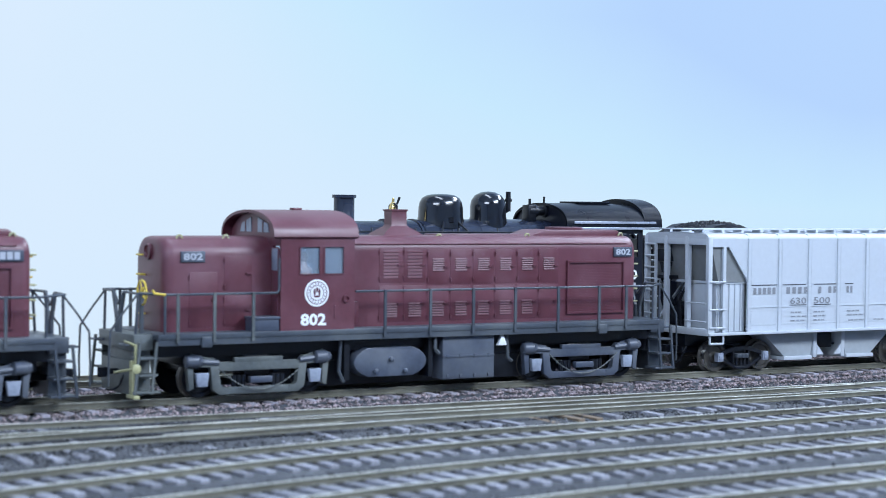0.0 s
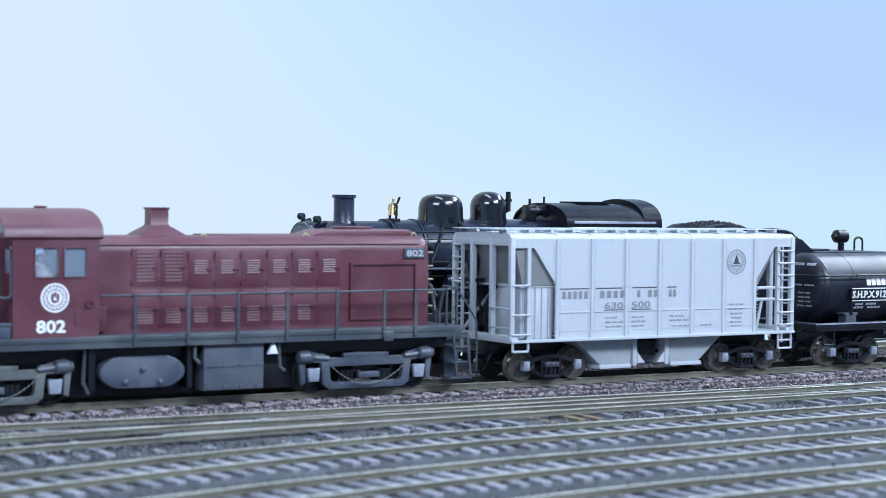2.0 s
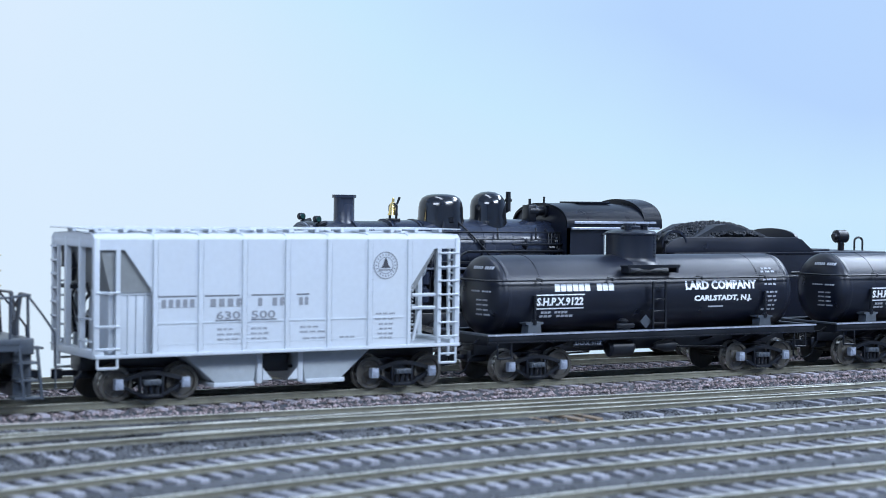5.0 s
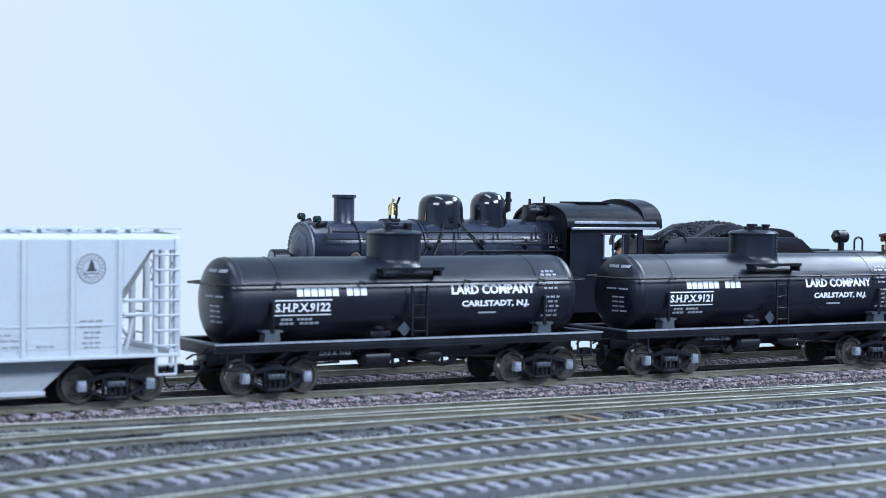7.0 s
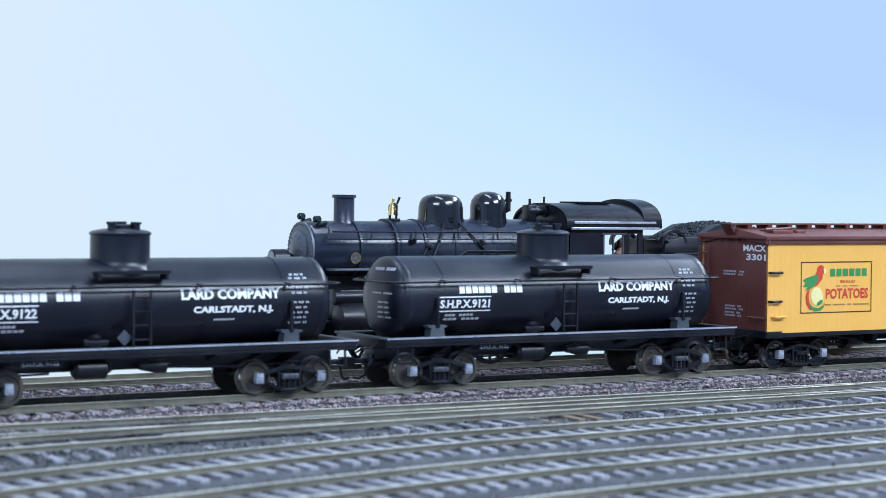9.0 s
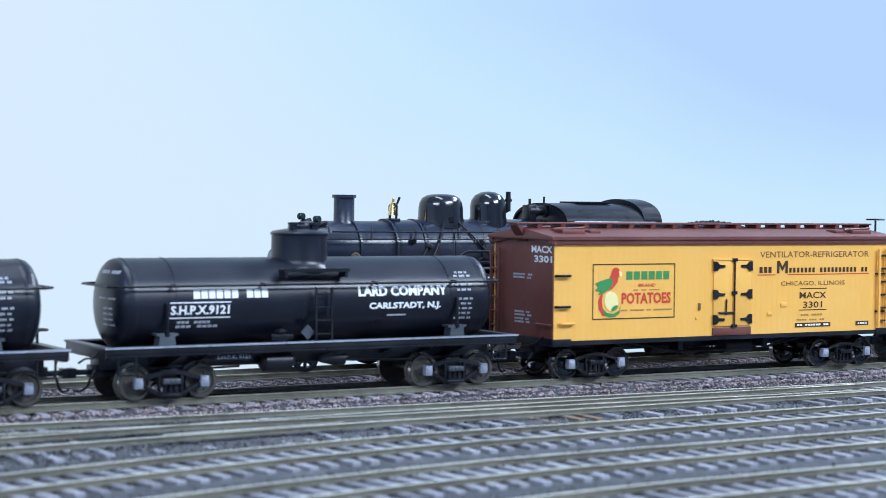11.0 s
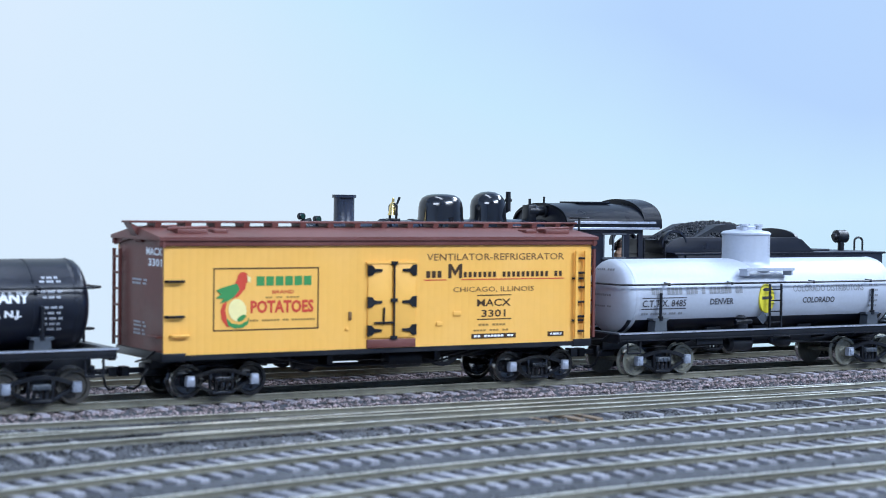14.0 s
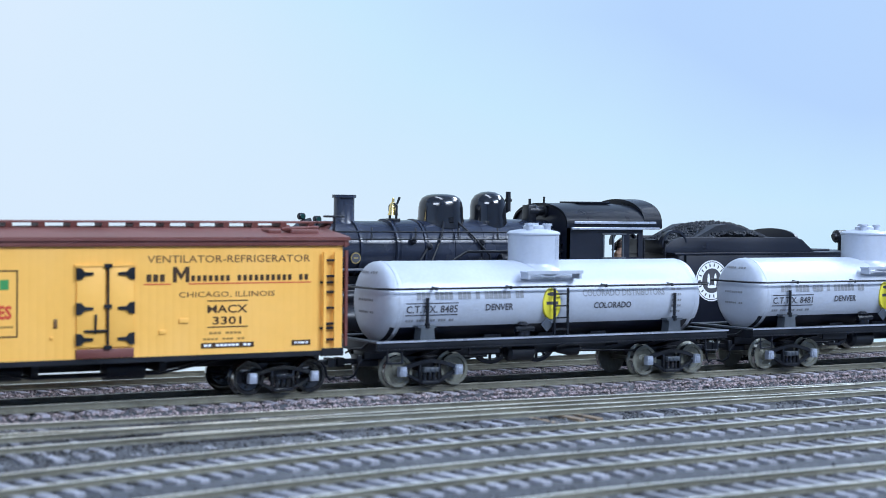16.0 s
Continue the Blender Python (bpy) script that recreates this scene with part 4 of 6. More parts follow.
    diesel_truck(lo, 57.0)
    TRAIN.append((lo, at_x))
    return lo


# ---------------------------------------------------------------- covered hopper
def covered_hopper(at_x):
    hp = thing("covered_hopper", "clean light grey two-bay covered hopper car with open ends", "freight car", (at_x, 0, 0), "cars of the train")
    E, Y = 56.8, 16.8
    for s in (-1, 1):
        y0, y1 = sorted((s * Y, s * (Y - 0.6)))
        bm = prism(bmn(), [(-40, 14), (-40, 31), (-48.2, 42.4), (-E, 42.4), (-E, 45.2), (E, 45.2), (E, 42.4), (48.2, 42.4), (40, 31), (40, 14)], y0, y1, "y")
        side = part("side_sheet", bm, M_LIGHTGREY, hp)
        for k in range(7):
            x = -39.6 + 13.2 * k
            r = bmn()
            prism(r, [(x - 0.75, y0), (x + 0.75, y0), (x + 0.5, y0 - 0.42), (x - 0.5, y0 - 0.42)] if s < 0 else [(x - 0.75, y1), (x + 0.75, y1), (x + 0.5, y1 + 0.42), (x - 0.5, y1 + 0.42)], 14, 45.2, "z")
            part("side_rib", r, M_LIGHTGREY, side)
        rv = bmn()
        for k in range(7):
            for d in (-1.15, 1.15):
                for i in range(26):
                    x, z = -39.6 + 13.2 * k + d, 15.5 + i * 1.14
                    o = s * (Y + 0.12)
                    box(rv, x - 0.14, x + 0.14, o - 0.13, o + 0.13, z - 0.14, z + 0.14)
        for i in range(68):
            x = -39 + i * 1.165
            for z in (22.4, 16.6):
                o = s * (Y + 0.1)
                box(rv, x - 0.12, x + 0.12, o - 0.1, o + 0.1, z - 0.12, z + 0.12)
        tagged(part("rivets", rv, M_LIGHTGREY, side), kind="stuff")
        part("side_sill", box(bmn(), -E, E, min(s * Y, s * (Y + 0.9)), max(s * Y, s * (Y + 0.8)), 13.5, 14.4, 0.1), M_LIGHTGREY, hp)
        part("seam", box(bmn(), -39.5, 39.5, min(s * Y, s * (Y + 0.22)), max(s * Y, s * (Y + 0.22)), 22.3, 22.6), M_LIGHTGREY, side)
    # roof, rounded along both eaves
    rl = []
    for x in (-E, E):
        pts = [(x, -Y, 45.0)]
        for i in range(6):
            a = math.pi - i * math.pi / 2 / 5
            pts.append((x, -Y + 2.0 + 2.0 * math.cos(a), 45.0 + 1.6 * math.sin(a)))
        pts += [(x, 0, 47.2)] + [(x, -p[1], p[2]) for p in pts[::-1]]
        rl.append(pts)
    part("roof", rings(bmn(), rl), M_LIGHTGREY, hp)
    for k in range(7):
        x = -39.6 + 13.2 * k
        part("roof_rib", prism(bmn(), [(-Y, 45.2), (-Y + 0.6, 46.5), (-Y + 2, 46.95), (0, 47.5), (Y - 2, 46.95), (Y - 0.6, 46.5), (Y, 45.2), (0, 45.2)], x - 0.4, x + 0.4, "x"), M_LIGHTGREY, hp)
    # running boards and hatches
    for yy in (-8.5, 8.5):
        rb = bmn()
        for q in (-1.6, 0, 1.6):
            box(rb, -E - 1, E + 1, yy + q - 0.55, yy + q + 0.55, 47.9, 48.2)
        for k in range(14):
            x = -54 + k * 8.3
            box(rb, x - 0.5, x + 0.5, yy - 2.2, yy + 2.2, 47.0, 47.9)
        part("running_board", rb, M_LIGHTGREY, hp)
    for x in (-E + 0.5, E - 0.5):
        part("running_board", box(bmn(), x - 1.6, x + 1.6, -15.5, 15.5, 47.9, 48.2), M_LIGHTGREY, hp)
    for k in range(8):
        for yy in (-3, 3):
            x = -42 + 12 * k
            part("roof_hatch", turned(bmn(), [(2.6, 46.8), (2.6, 47.7), (2.2, 48.0)], (x, yy, 0), "z", 14), M_LIGHTGREY, hp)
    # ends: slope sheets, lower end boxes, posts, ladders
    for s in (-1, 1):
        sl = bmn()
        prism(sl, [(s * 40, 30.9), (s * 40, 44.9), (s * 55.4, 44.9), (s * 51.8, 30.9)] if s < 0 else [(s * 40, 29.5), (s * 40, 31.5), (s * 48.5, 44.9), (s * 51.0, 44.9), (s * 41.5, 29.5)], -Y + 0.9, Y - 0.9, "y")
        # shade under the roof overhang comes from the darker grey
        part("slope_sheet", sl, M_SLOPE, hp, "slope sheet, car grey darkened for shade")
        eb = bmn()
        a, b = sorted((s * 39.9, s * 52.0))
        box(eb, a, b, -15.2, 0.5, 14.4, 30.3, 0.3)
        box(eb, a - 0.4, b, -15.6, 15.6, 30.3, 31.1)
        for q in (41.8, 44.2, 46.6, 49.0, 51.2):
            box(eb, s * q - 0.2, s * q + 0.2, -15.6, -15.1, 14.6, 30.2)
        if s < 0:
            part("end_box", eb, M_LIGHTGREY, hp)
        else:
            eb.free()
            eb = bmn()
            box(eb, 39.9, 41.0, -15, 15, 15.0, 30.5)
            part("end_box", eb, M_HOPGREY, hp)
        part("end_sill", box(bmn(), min(s * (E - 3), s * (E + 0.3)), max(s * (E - 3), s * (E + 0.3)), -Y, Y, 13.4, 15.6, 0.2), M_LIGHTGREY, hp)
        part("platform", box(bmn(), min(s * 40, s * E), max(s * 40, s * E), -Y + 1, Y - 1, 13.6, 14.4), M_LIGHTGREY, hp)
        for yy in (-Y + 0.5, -5.6, 5.6, Y - 0.5):
            part("end_post", box(bmn(), s * (E - 0.7) - 0.8, s * (E - 0.7) + 0.8, yy - 0.8, yy + 0.8, 14, 45.6, 0.12), M_LIGHTGREY, hp)
        part("end_beam", box(bmn(), s * (E - 0.7) - 0.7, s * (E - 0.7) + 0.7, -Y + 0.2, Y - 0.2, 43.0, 45.4, 0.2), M_LIGHTGREY, hp)
        for side in (-1, 1):
            part("side_post", box(bmn(), s * 50.0 - 0.6, s * 50.0 + 0.6, side * (Y - 0.5) - 0.6, side * (Y - 0.5) + 0.6, 14.5, 42.6), M_LIGHTGREY, hp)
            full = (s > 0) == (side < 0)
            rungs = bmn()
            for k in range(7 if full else 3):
                z = (16.5 + k * 4.1) if full else (16.0, 22.0, 31.0)[k]
                rod(rungs, (s * 49.8, side * (Y + 0.4), z), (s * 56.4, side * (Y + 0.4), z), 0.32)
            part("ladder_rung", rungs, M_LIGHTGREY, hp)
            er = bmn()
            if full:
                for k in range(8):
                    z = 15.5 + k * 3.9
                    rod(er, (s * (E + 0.4), side * 10.8, z), (s * (E + 0.4), side * (Y - 0.6), z), 0.32)
                box(er, s * E - 0.4, s * E + 0.4, side * 10.8 - 0.4, side * 10.8 + 0.4, 10.0, 43)
            else:
                for z in (18, 24):
                    rod(er, (s * (E + 0.4), side * 6, z), (s * (E + 0.4), side * (Y - 0.6), z), 0.32)
            part("end_ladder", er, M_LIGHTGREY, hp)
            stp = bmn()
            foot = 8.6 if full else 10.8
            wire(stp, [(s * 50.2, side * Y, 14), (s * 50.2, side * Y, foot), (s * 55.8, side * Y, foot), (s * 55.8, side * Y, 14)], 0.4)
            if full:
                rod(stp, (s * 50.2, side * Y, 11.3), (s * 55.8, side * Y, 11.3), 0.35)
            part("sill_step", stp, M_LIGHTGREY, hp)
        near_bars = [[(s * 41.0, -15.9, 28.8), (s * 49, -15.9, 28.8)], [(s * 41.0, -15.9, 25.0), (s * 49, -15.9, 25.0)], [(s * 42, -15.2, 15.6), (s * 44.2, -15.2, 24.6)]] if s > 0 else []
        for run in near_bars + [[(s * 42, 13.5, 30), (s * 55.5, 13.5, 15)]]:
            part("end_brace", wire(bmn(), run, 0.55), M_LIGHTGREY, hp)
        coupler(hp, s * (E - 1), s, 8.2)
    brake_wheel(hp, (E + 1.4, 8, 36), 3.0, "x", M_LIGHTGREY)
    tk = bmn()
    turned(tk, [(0.5, -5.5), (3.2, -5.0), (3.2, 5.0), (0.5, 5.5)], (-47.0, 5.0, 20.5), "x", 16)
    box(tk, -50, -44, 3, 7, 14.3, 17.6, 0.2)
    part("air_reservoir", tk, M_DARK, hp)
    ab = bmn()
    box(ab, -56.0, -53.4, 5.5, 11.5, 37.0, 41.2, 0.3)
    prism(ab, [(6.0, 36.8), (10.4, 36.8), (9.2, 33.2), (7.2, 33.2)], -55.6, -53.4, "x", 0.2)
    box(ab, -55.8, -52.0, 4.6, 12.2, 31.2, 32.4, 0.1)
    rod(ab, (-54, 11.5, 32.0), (-53, 5.0, 22.0), 0.6)
    rod(ab, (-54, 5.4, 31.6), (-54.0, 12.4, 26.0), 0.4)
    prism(ab, [(12.6, 28.5), (14.6, 28.0), (9.5, 19.0), (7.5, 19.0)], -53.6, -52.6, "x", 0.1)
    part("brake_valve", ab, M_DARK, hp)
    part("brake_bell_crank", wire(bmn(), [(-53.5, -2.0, 33.0), (-53.2, -3.5, 30.0), (-53.5, -1.0, 28.5), (-54.0, 1.5, 24.0), (-53.5, 1.0, 14.6)], 0.5), M_DARK, hp)
    # bays
    for s in (-1, 1):
        bay = bmn()
        prism(bay, [(s * 30, 13.8), (s * 19.2, 4.6), (s * 8.0, 4.6), (s * 6.8, 13.8)], -12.5, 12.5, "y", 0.3)
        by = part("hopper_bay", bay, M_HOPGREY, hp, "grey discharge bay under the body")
        ou = bmn()
        box(ou, min(s * 8, s * 20.5), max(s * 8, s * 20.5), -13.2, 13.2, 4.0, 5.2, 0.15)
        box(ou, min(s * 5.6, s * 7.2), max(s * 5.6, s * 7.2), -13, 13, 4.6, 13.8, 0.15)
        prism(ou, [(s * 5.4, 5.4), (s * 2.4, 5.4), (s * 5.4, 8.8)], -13, -12.4, "y")
        part("outlet_gate", ou, M_LIGHTGREY, by)
    part("centre_sill", box(bmn(), -E + 1, E - 1, -4, 4, 9.2, 13.6, 0.3), M_DARK, hp)
    ug = bmn()
    box(ug, -4, 4, -10, 10, 7.5, 12.5, 0.3)
    rod(ug, (-12, -9, 9), (12, -9, 8.6), 0.5)
    part("brake_gear", ug, M_DARK, hp)
    # lettering
    yl = -Y - 0.16
    for pat, a, b in (("xxxxx", -38.4, -28.0), ("xxxx", -24.0, -13.6), ("x", -9.6, -7.6), ("xx", -5.2, -0.6), ("xx", 3.2, 6.6)):
        bars(pat, a + 0.7, b + 0.7, 26.7, 28.9, yl, M_GREYLET, hp, fill=0.6)
    for a, b in ((-38.6, -27.4), (-25.0, -14.6), (-11.0, -1.0), (3.0, 7.0)):
        stroke(a, b, 29.6, 0.28, yl, M_BLACKLET, hp)
    letters("630", -21.6, -14.4, 23.2, 25.4, yl, M_GREYLET, hp)
    letters("500", -11.0, -3.6, 23.2, 25.4, yl, M_GREYLET, hp)
    for a, b in ((-21.8, -14.2), (-11.0, -3.2)):
        stroke(a, b, 22.75, 0.26, yl, M_BLACKLET, hp)
    for a, b, z in ((-21.2, -16.5, 20.2), (-21.2, -14.0, 18.8), (-21.2, -15, 17.4), (-11, -6, 20.2), (-11, -5.5, 18.8), (-11, -6, 17.4), (4.2, 10, 20.2), (4.2, 12.2, 18.8), (5.0, 12.2, 17.0), (16.8, 21.6, 17.0), (28.4, 34.6, 21.9), (29.6, 34.4, 20.4), (29.8, 34.0, 19.0), (29.2, 34.4, 17.6), (29.8, 34, 16.4), (28.6, 35, 23.4)):
        bars("xxxx xxx xxxx", a, b, z, z + 0.5, yl, M_GREYLET, hp, fill=0.6)
    disc(31.7, 37.6, 4.0, yl, M_GREYLET, hp, inner=3.7)
    disc(31.7, 37.6, 2.5, yl, M_GREYLET, hp, inner=2.3)
    for k in range(20):
        a = 2 * math.pi * k / 20
        blob(oval(31.7 + 3.1 * math.cos(a), 37.6 + 3.1 * math.sin(a), 0.18, 0.36, math.degrees(a) + 90, 8), yl, M_GREYLET, hp)
    blob([(30.0, 36.9), (33.4, 36.9), (32.6, 37.6), (32.3, 38.8), (31.7, 40.0), (31.1, 38.8), (30.8, 37.6)], yl, M_BLACKLET, hp)
    blob([(29.4, 36.1), (34, 36.1), (34, 36.5), (29.4, 36.5)], yl, M_GREYLET, hp)
    freight_truck(hp, -38.4)
    freight_truck(hp, 40.4)
    TRAIN.append((hp, at_x))


# ---------------------------------------------------------------- tank cars
def tank_car(at_x, number, silver, label):
    tc = thing("tank_car", label, "tank car", (at_x, 0, 0), "cars of the train")
    R, ZC, L = (12.2, 26.0, 56.3) if silver else (12.5, 27.2, 57.0)
    low = 1.5 if silver else 0.0
    shell = M_SILVER if silver else M_BLACK
    bm = bmn()
    prof = []
    for i in range(7):
        a = math.pi / 2 * i / 6
        prof.append((R * math.sin(a) ** 0.75, -L - 4.2 * math.cos(a)))
    prof += [(R, -L + 1)]
    full = prof + [(r, -h) for r, h in prof[::-1]]
    turned(bm, full, (0, 0, ZC), "x", 40)
    if silver:
        for f in bm.faces:
            c = f.calc_center_median()
            f.material_index = 1 if c.z < ZC - 7.2 and abs(c.x) < L + 1 else 0
    tank = part("tank", bm, [shell, M_BLACK], tc, "silver tank shell with black belly" if silver else "satin black riveted tank shell")
    # course seams with rivets
    for x in (-L + 1.2, L - 1.2):
        part("seam_band", turned(bmn(), [(R + 0.01, -0.8), (R + 0.035, -0.7), (R + 0.035, 0.7), (R + 0.01, 0.8)], (x, 0, ZC), "x", 40), shell, tank)
    rv = bmn()
    for x in (-L + 0.8, L - 0.8) if silver else (-L + 0.8, -L + 13, L - 13, L - 0.8):
        for i in range(40):
            a = radians(-48 + 138 * i / 39)
            y, z = -(R + 0.03) * math.cos(a), ZC + (R + 0.03) * math.sin(a)
            box(rv, x - 0.13, x + 0.13, y - 0.12, y + 0.12, z - 0.12, z + 0.12)
    tagged(part("rivets", rv, shell, tank), kind="stuff")
    # dome with saddle flange, lid and fittings
    D = 8.1 if silver else 8.2
    dm = bmn()
    turned(dm, [(D + 1.7, 33.0 - low), (D + 1.5, 36.4 - low), (D + 0.7, 37.2 - low), (D + 0.2, 38.0 - low), (D, 39.0 - low), (D, 46.0), (D + 0.35, 46.2), (D + 0.35, 46.7), (D - 0.5, 47.3), (D * 0.5, 47.9), (0.5, 48.1)], (0, 0, 0), "z", 36)
    dome = part("dome", dm, shell, tc, at=(0 if silver else -0.5, 0, 0))
    dr = bmn()
    for i in range(16):
        for dx in (3.6, 4.6):
            a = math.asin(dx / D)
            box(dr, dx - 0.15, dx + 0.15, -D * math.cos(a) - 0.2, -D * math.cos(a) + 0.1, 38.6 + i * 0.48, 38.85 + i * 0.48)
    tagged(part("rivets", dr, shell, dome), kind="stuff")
    ft = bmn()
    for x, y, r, h in ((-3.6, -3, 1.2, 49.8), (0.3, 1, 1.5, 49.8), (3.8, -2, 1.2, 49.7), (2, 4, 1.0, 49.4)):
        turned(ft, [(r, 47.6), (r, h - 0.8), (r * 1.25, h - 0.7), (r * 1.25, h)], (x, y, 0), "z", 12)
    turned(ft, [(3.4, 47.8), (3.4, 48.8), (2.8, 49.1)], (0, 0, 0), "z", 20)
    part("dome_valve", ft, shell, dome)
    # step platform beside the dome on brackets
    for side in (-1, 1):
        pf = bmn()
        y0, y1 = sorted((side * 10.2, side * 14.4))
        box(pf, -12.4, 8.6, y0, y1, 36.0 - low, 36.6 - low, 0.1)
        for x in (-11.6, 7.6):
            prism(pf, [(x - 0.4, 36.0 - low), (x + 0.4, 36.0 - low), (x + 0.4, 34.2 - low), (x - 0.4, 34.2 - low)], y0, y1, "y")
        box(pf, -12.4, 8.6, min(side * 14.2, side * 14.5), max(side * 14.2, side * 14.5), 35.8 - low, 36.8 - low)
        part("dome_platform", pf, shell if silver else M_DARK, tc)
    # handrail round the tank
    hr = bmn()
    zr = 32.3 - 1.3 * low
    wire(hr, [(-L - 6, -10, zr), (-L - 2.5, -13.8, zr), (L + 2.5, -13.8, zr), (L + 6, -10, zr)], 0.34)
    wire(hr, [(-L - 6, 10, zr), (-L - 2.5, 13.8, zr), (L + 2.5, 13.8, zr), (L + 6, 10, zr)], 0.34)
    for s in (-1, 1):
        wire(hr, [(s * (L + 6), -10, zr), (s * (L + 6), 10, zr)], 0.34)
    part("handrail", hr, M_DARK, tc)
    for x in (-L + 12, -18, 18, L - 12):
        pt = bmn()
        rod(pt, (x, -13.8, zr), (x, -10.9, zr + 0.3), 0.4)
        turned(pt, [(0.4, -0.5), (0.6, 0), (0.4, 0.5)], (x, -13.8, zr), "z", 8)
        part("rail_bracket", pt, M_DARK, tc)
    # ladders from frame to platform
    for side in (-1, 1):
        ladder(tc, -2.0, 3.0, side * 14.2, 15.2 if silver else 16.1, 31.4 - low, 4, M_DARK, 0.26, 0.3)
    # saddles, straps, anchor
    for x in (-47, 46):
        for side in (-1, 1):
            sd = bmn()
            y0, y1 = sorted((side * 9.5, side * 13.2))
            prism(sd, [(x - 2.6, 14.6 if silver else 15.5), (x + 2.6, 14.6 if silver else 15.5), (x + 2.2, 18.6), (x + 3.2, 18.8), (x + 3.2, 19.4), (x - 3.2, 19.4), (x - 3.2, 18.8), (x - 2.2, 18.6)], y0, y1, "y")
            part("saddle", sd, M_GREY, tc)
            st = bmn()
            rod(st, (x, side * 12.9, 19.2), (x, side * 13.1, 27.6), 0.55)
            turned(st, [(0.9, -0.7), (0.9, 0.7)], (x, side * 12.9, 19.4), "z", 6)
            part("strap_bolt", st, M_DARK, tc)
    for x in (-20, 0, 20):
        part("tank_cradle", box(bmn(), x - 3, x + 3, -7, 7, 13.5, 15.6), M_DARK, tc)
    # open frame: narrow side walks on channel sills, end sills, bolsters, deep inner sills
    k = -0.9 if silver else 0.0
    fr = bmn()
    for s in (-1, 1):
        y0, y1 = sorted((s * 16.2, s * 13.3))
        box(fr, -66, 66, y0, y1, 15.7 + k, 16.2 + k, 0.1)
        box(fr, min(s * 66, s * 63.2), max(s * 66, s * 63.2), -13.3, 13.3, 15.7 + k, 16.2 + k)
    part("side_walk", fr, M_GREY, tc)
    for s in (-1, 1):
        # thin pale strip draws the highlight on the walk's top edge
        part("edge_highlight", box(bmn(), -66, 66, s * 16.3 - 0.12, s * 16.3 + 0.12, 15.75 + k, 16.24 + k), M_BRIGHTTRIM, tc, "pale strip drawn as the highlight on the side walk edge")
        y0, y1 = sorted((s * 15.9, s * 15.2))
        sill = box(bmn(), -65.6, 65.6, y0, y1, 13.8 + k, 15.7 + k, 0.1)
        box(sill, -65.6, 65.6, s * 15.3 - 0.9, s * 15.3 + 0.9, 13.5 + k, 13.85 + k)
        part("side_sill", sill, M_DARK, tc)
        part("end_sill", box(bmn(), min(s * 65.6, s * 64), max(s * 65.6, s * 64), -15.1, 15.1, 12.8 + k, 15.7 + k, 0.1), M_DARK, tc)
        part("bolster", prism(bmn(), [(-15.0, 13.6 + k), (-15.0, 15.6 + k), (15.0, 15.6 + k), (15.0, 13.6 + k), (5, 10.0), (-5, 10.0)], s * 46 - 2.8, s * 46 + 2.8, "x"), M_DARK, tc)
        part("inner_sill", prism(bmn(), [(-40, 13.8), (40, 13.8), (37, 12.2), (24, 10.0), (-24, 10.0), (-37, 12.2)], s * 8.6 - 0.4, s * 8.6 + 0.4, "y"), M_DARK, tc)
        for x in (-36, -22, 22, 36):
            part("sill_bracket", prism(bmn(), [(s * 15.2, 13.9 + k), (s * 15.2, 13.0 + k), (s * 4.0, 10.0), (s * 4.0, 13.6 + k)], x - 0.5, x + 0.5, "x"), M_DARK, tc)
        part("reporting_plate", box(bmn(), -33.5 if s < 0 else 22.5, -22.5 if s < 0 else 33.5, s * 14.6 - 0.25, s * 14.6 + 0.25, 11.6 + k, 13.6 + k), M_DARK, tc)
    part("centre_sill", box(bmn(), -63, 63, -3.5, 3.5, 9.0, 14.0, 0.3), M_DARK, tc)
    part("air_reservoir", turned(bmn(), [(0.5, -5.4), (1.8, -5.2), (2.6, -4.4), (2.8, -4.3), (2.8, 3.8), (1.6, 4.6), (1.0, 5.6)], (-13, -11.5, 10.4), "x", 16), M_DARK, tc)
    part("brake_cylinder", turned(bmn(), [(0.5, -4.6), (1.0, -4.2), (1.7, -1), (2.1, 0), (2.1, 3.2), (0.8, 3.6), (0.5, 5)], (5, -11.5, 10.6), "x", 16), M_DARK, tc)
    part("brake_rod", rod(bmn(), (9, -10, 10), (36, -9, 9), 0.35), M_DARK, tc)
    part("brake_rod", rod(bmn(), (-24, -10, 9.4), (-36, -9, 9), 0.35), M_DARK, tc)
    vv = bmn()
    turned(vv, [(2.4, 13.6), (2.4, 16.6), (1.4, 17.0), (1.4, 18.6), (2.0, 18.8), (1.0, 19.6)], (-12, -11.4, 0), "z", 12)
    rod(vv, (-15.5, -12.6, 17.4), (-8.8, -12.6, 17.4), 0.9)
    part("outlet_valve", vv, M_DARK, tc)
    pc = prism(bmn(), [(-6.4, 18.6), (-4.2, 20.8), (-2.0, 18.6), (-4.2, 16.4)], -13.4, -13.0, "y")
    part("placard", pc, M_GREY, tc, "diamond-shaped grey placard holder")
    for s in (-1, 1):
        grab(tc, [(s * 62, -15.4, 13.4), (s * 62, -15.6, 8.8), (s * 57, -15.6, 8.8), (s * 57, -15.4, 13.4)], M_DARK, 0.35, "sill_step")
        coupler(tc, s * 64.5, s, 8.2)
        grab(tc, [(s * 66, -11, 14.6), (s * 66.8, -9, 13.0), (s * 66.8, -3, 12.4), (s * 67.5, 0, 11)], M_DARK, 0.3)
    brake_wheel(tc, (64.2, 6, 20.0), 2.8, "z", M_DARK)
    part("brake_staff", rod(bmn(), (64.2, 6, 14), (64.2, 6, 20), 0.4), M_DARK, tc)
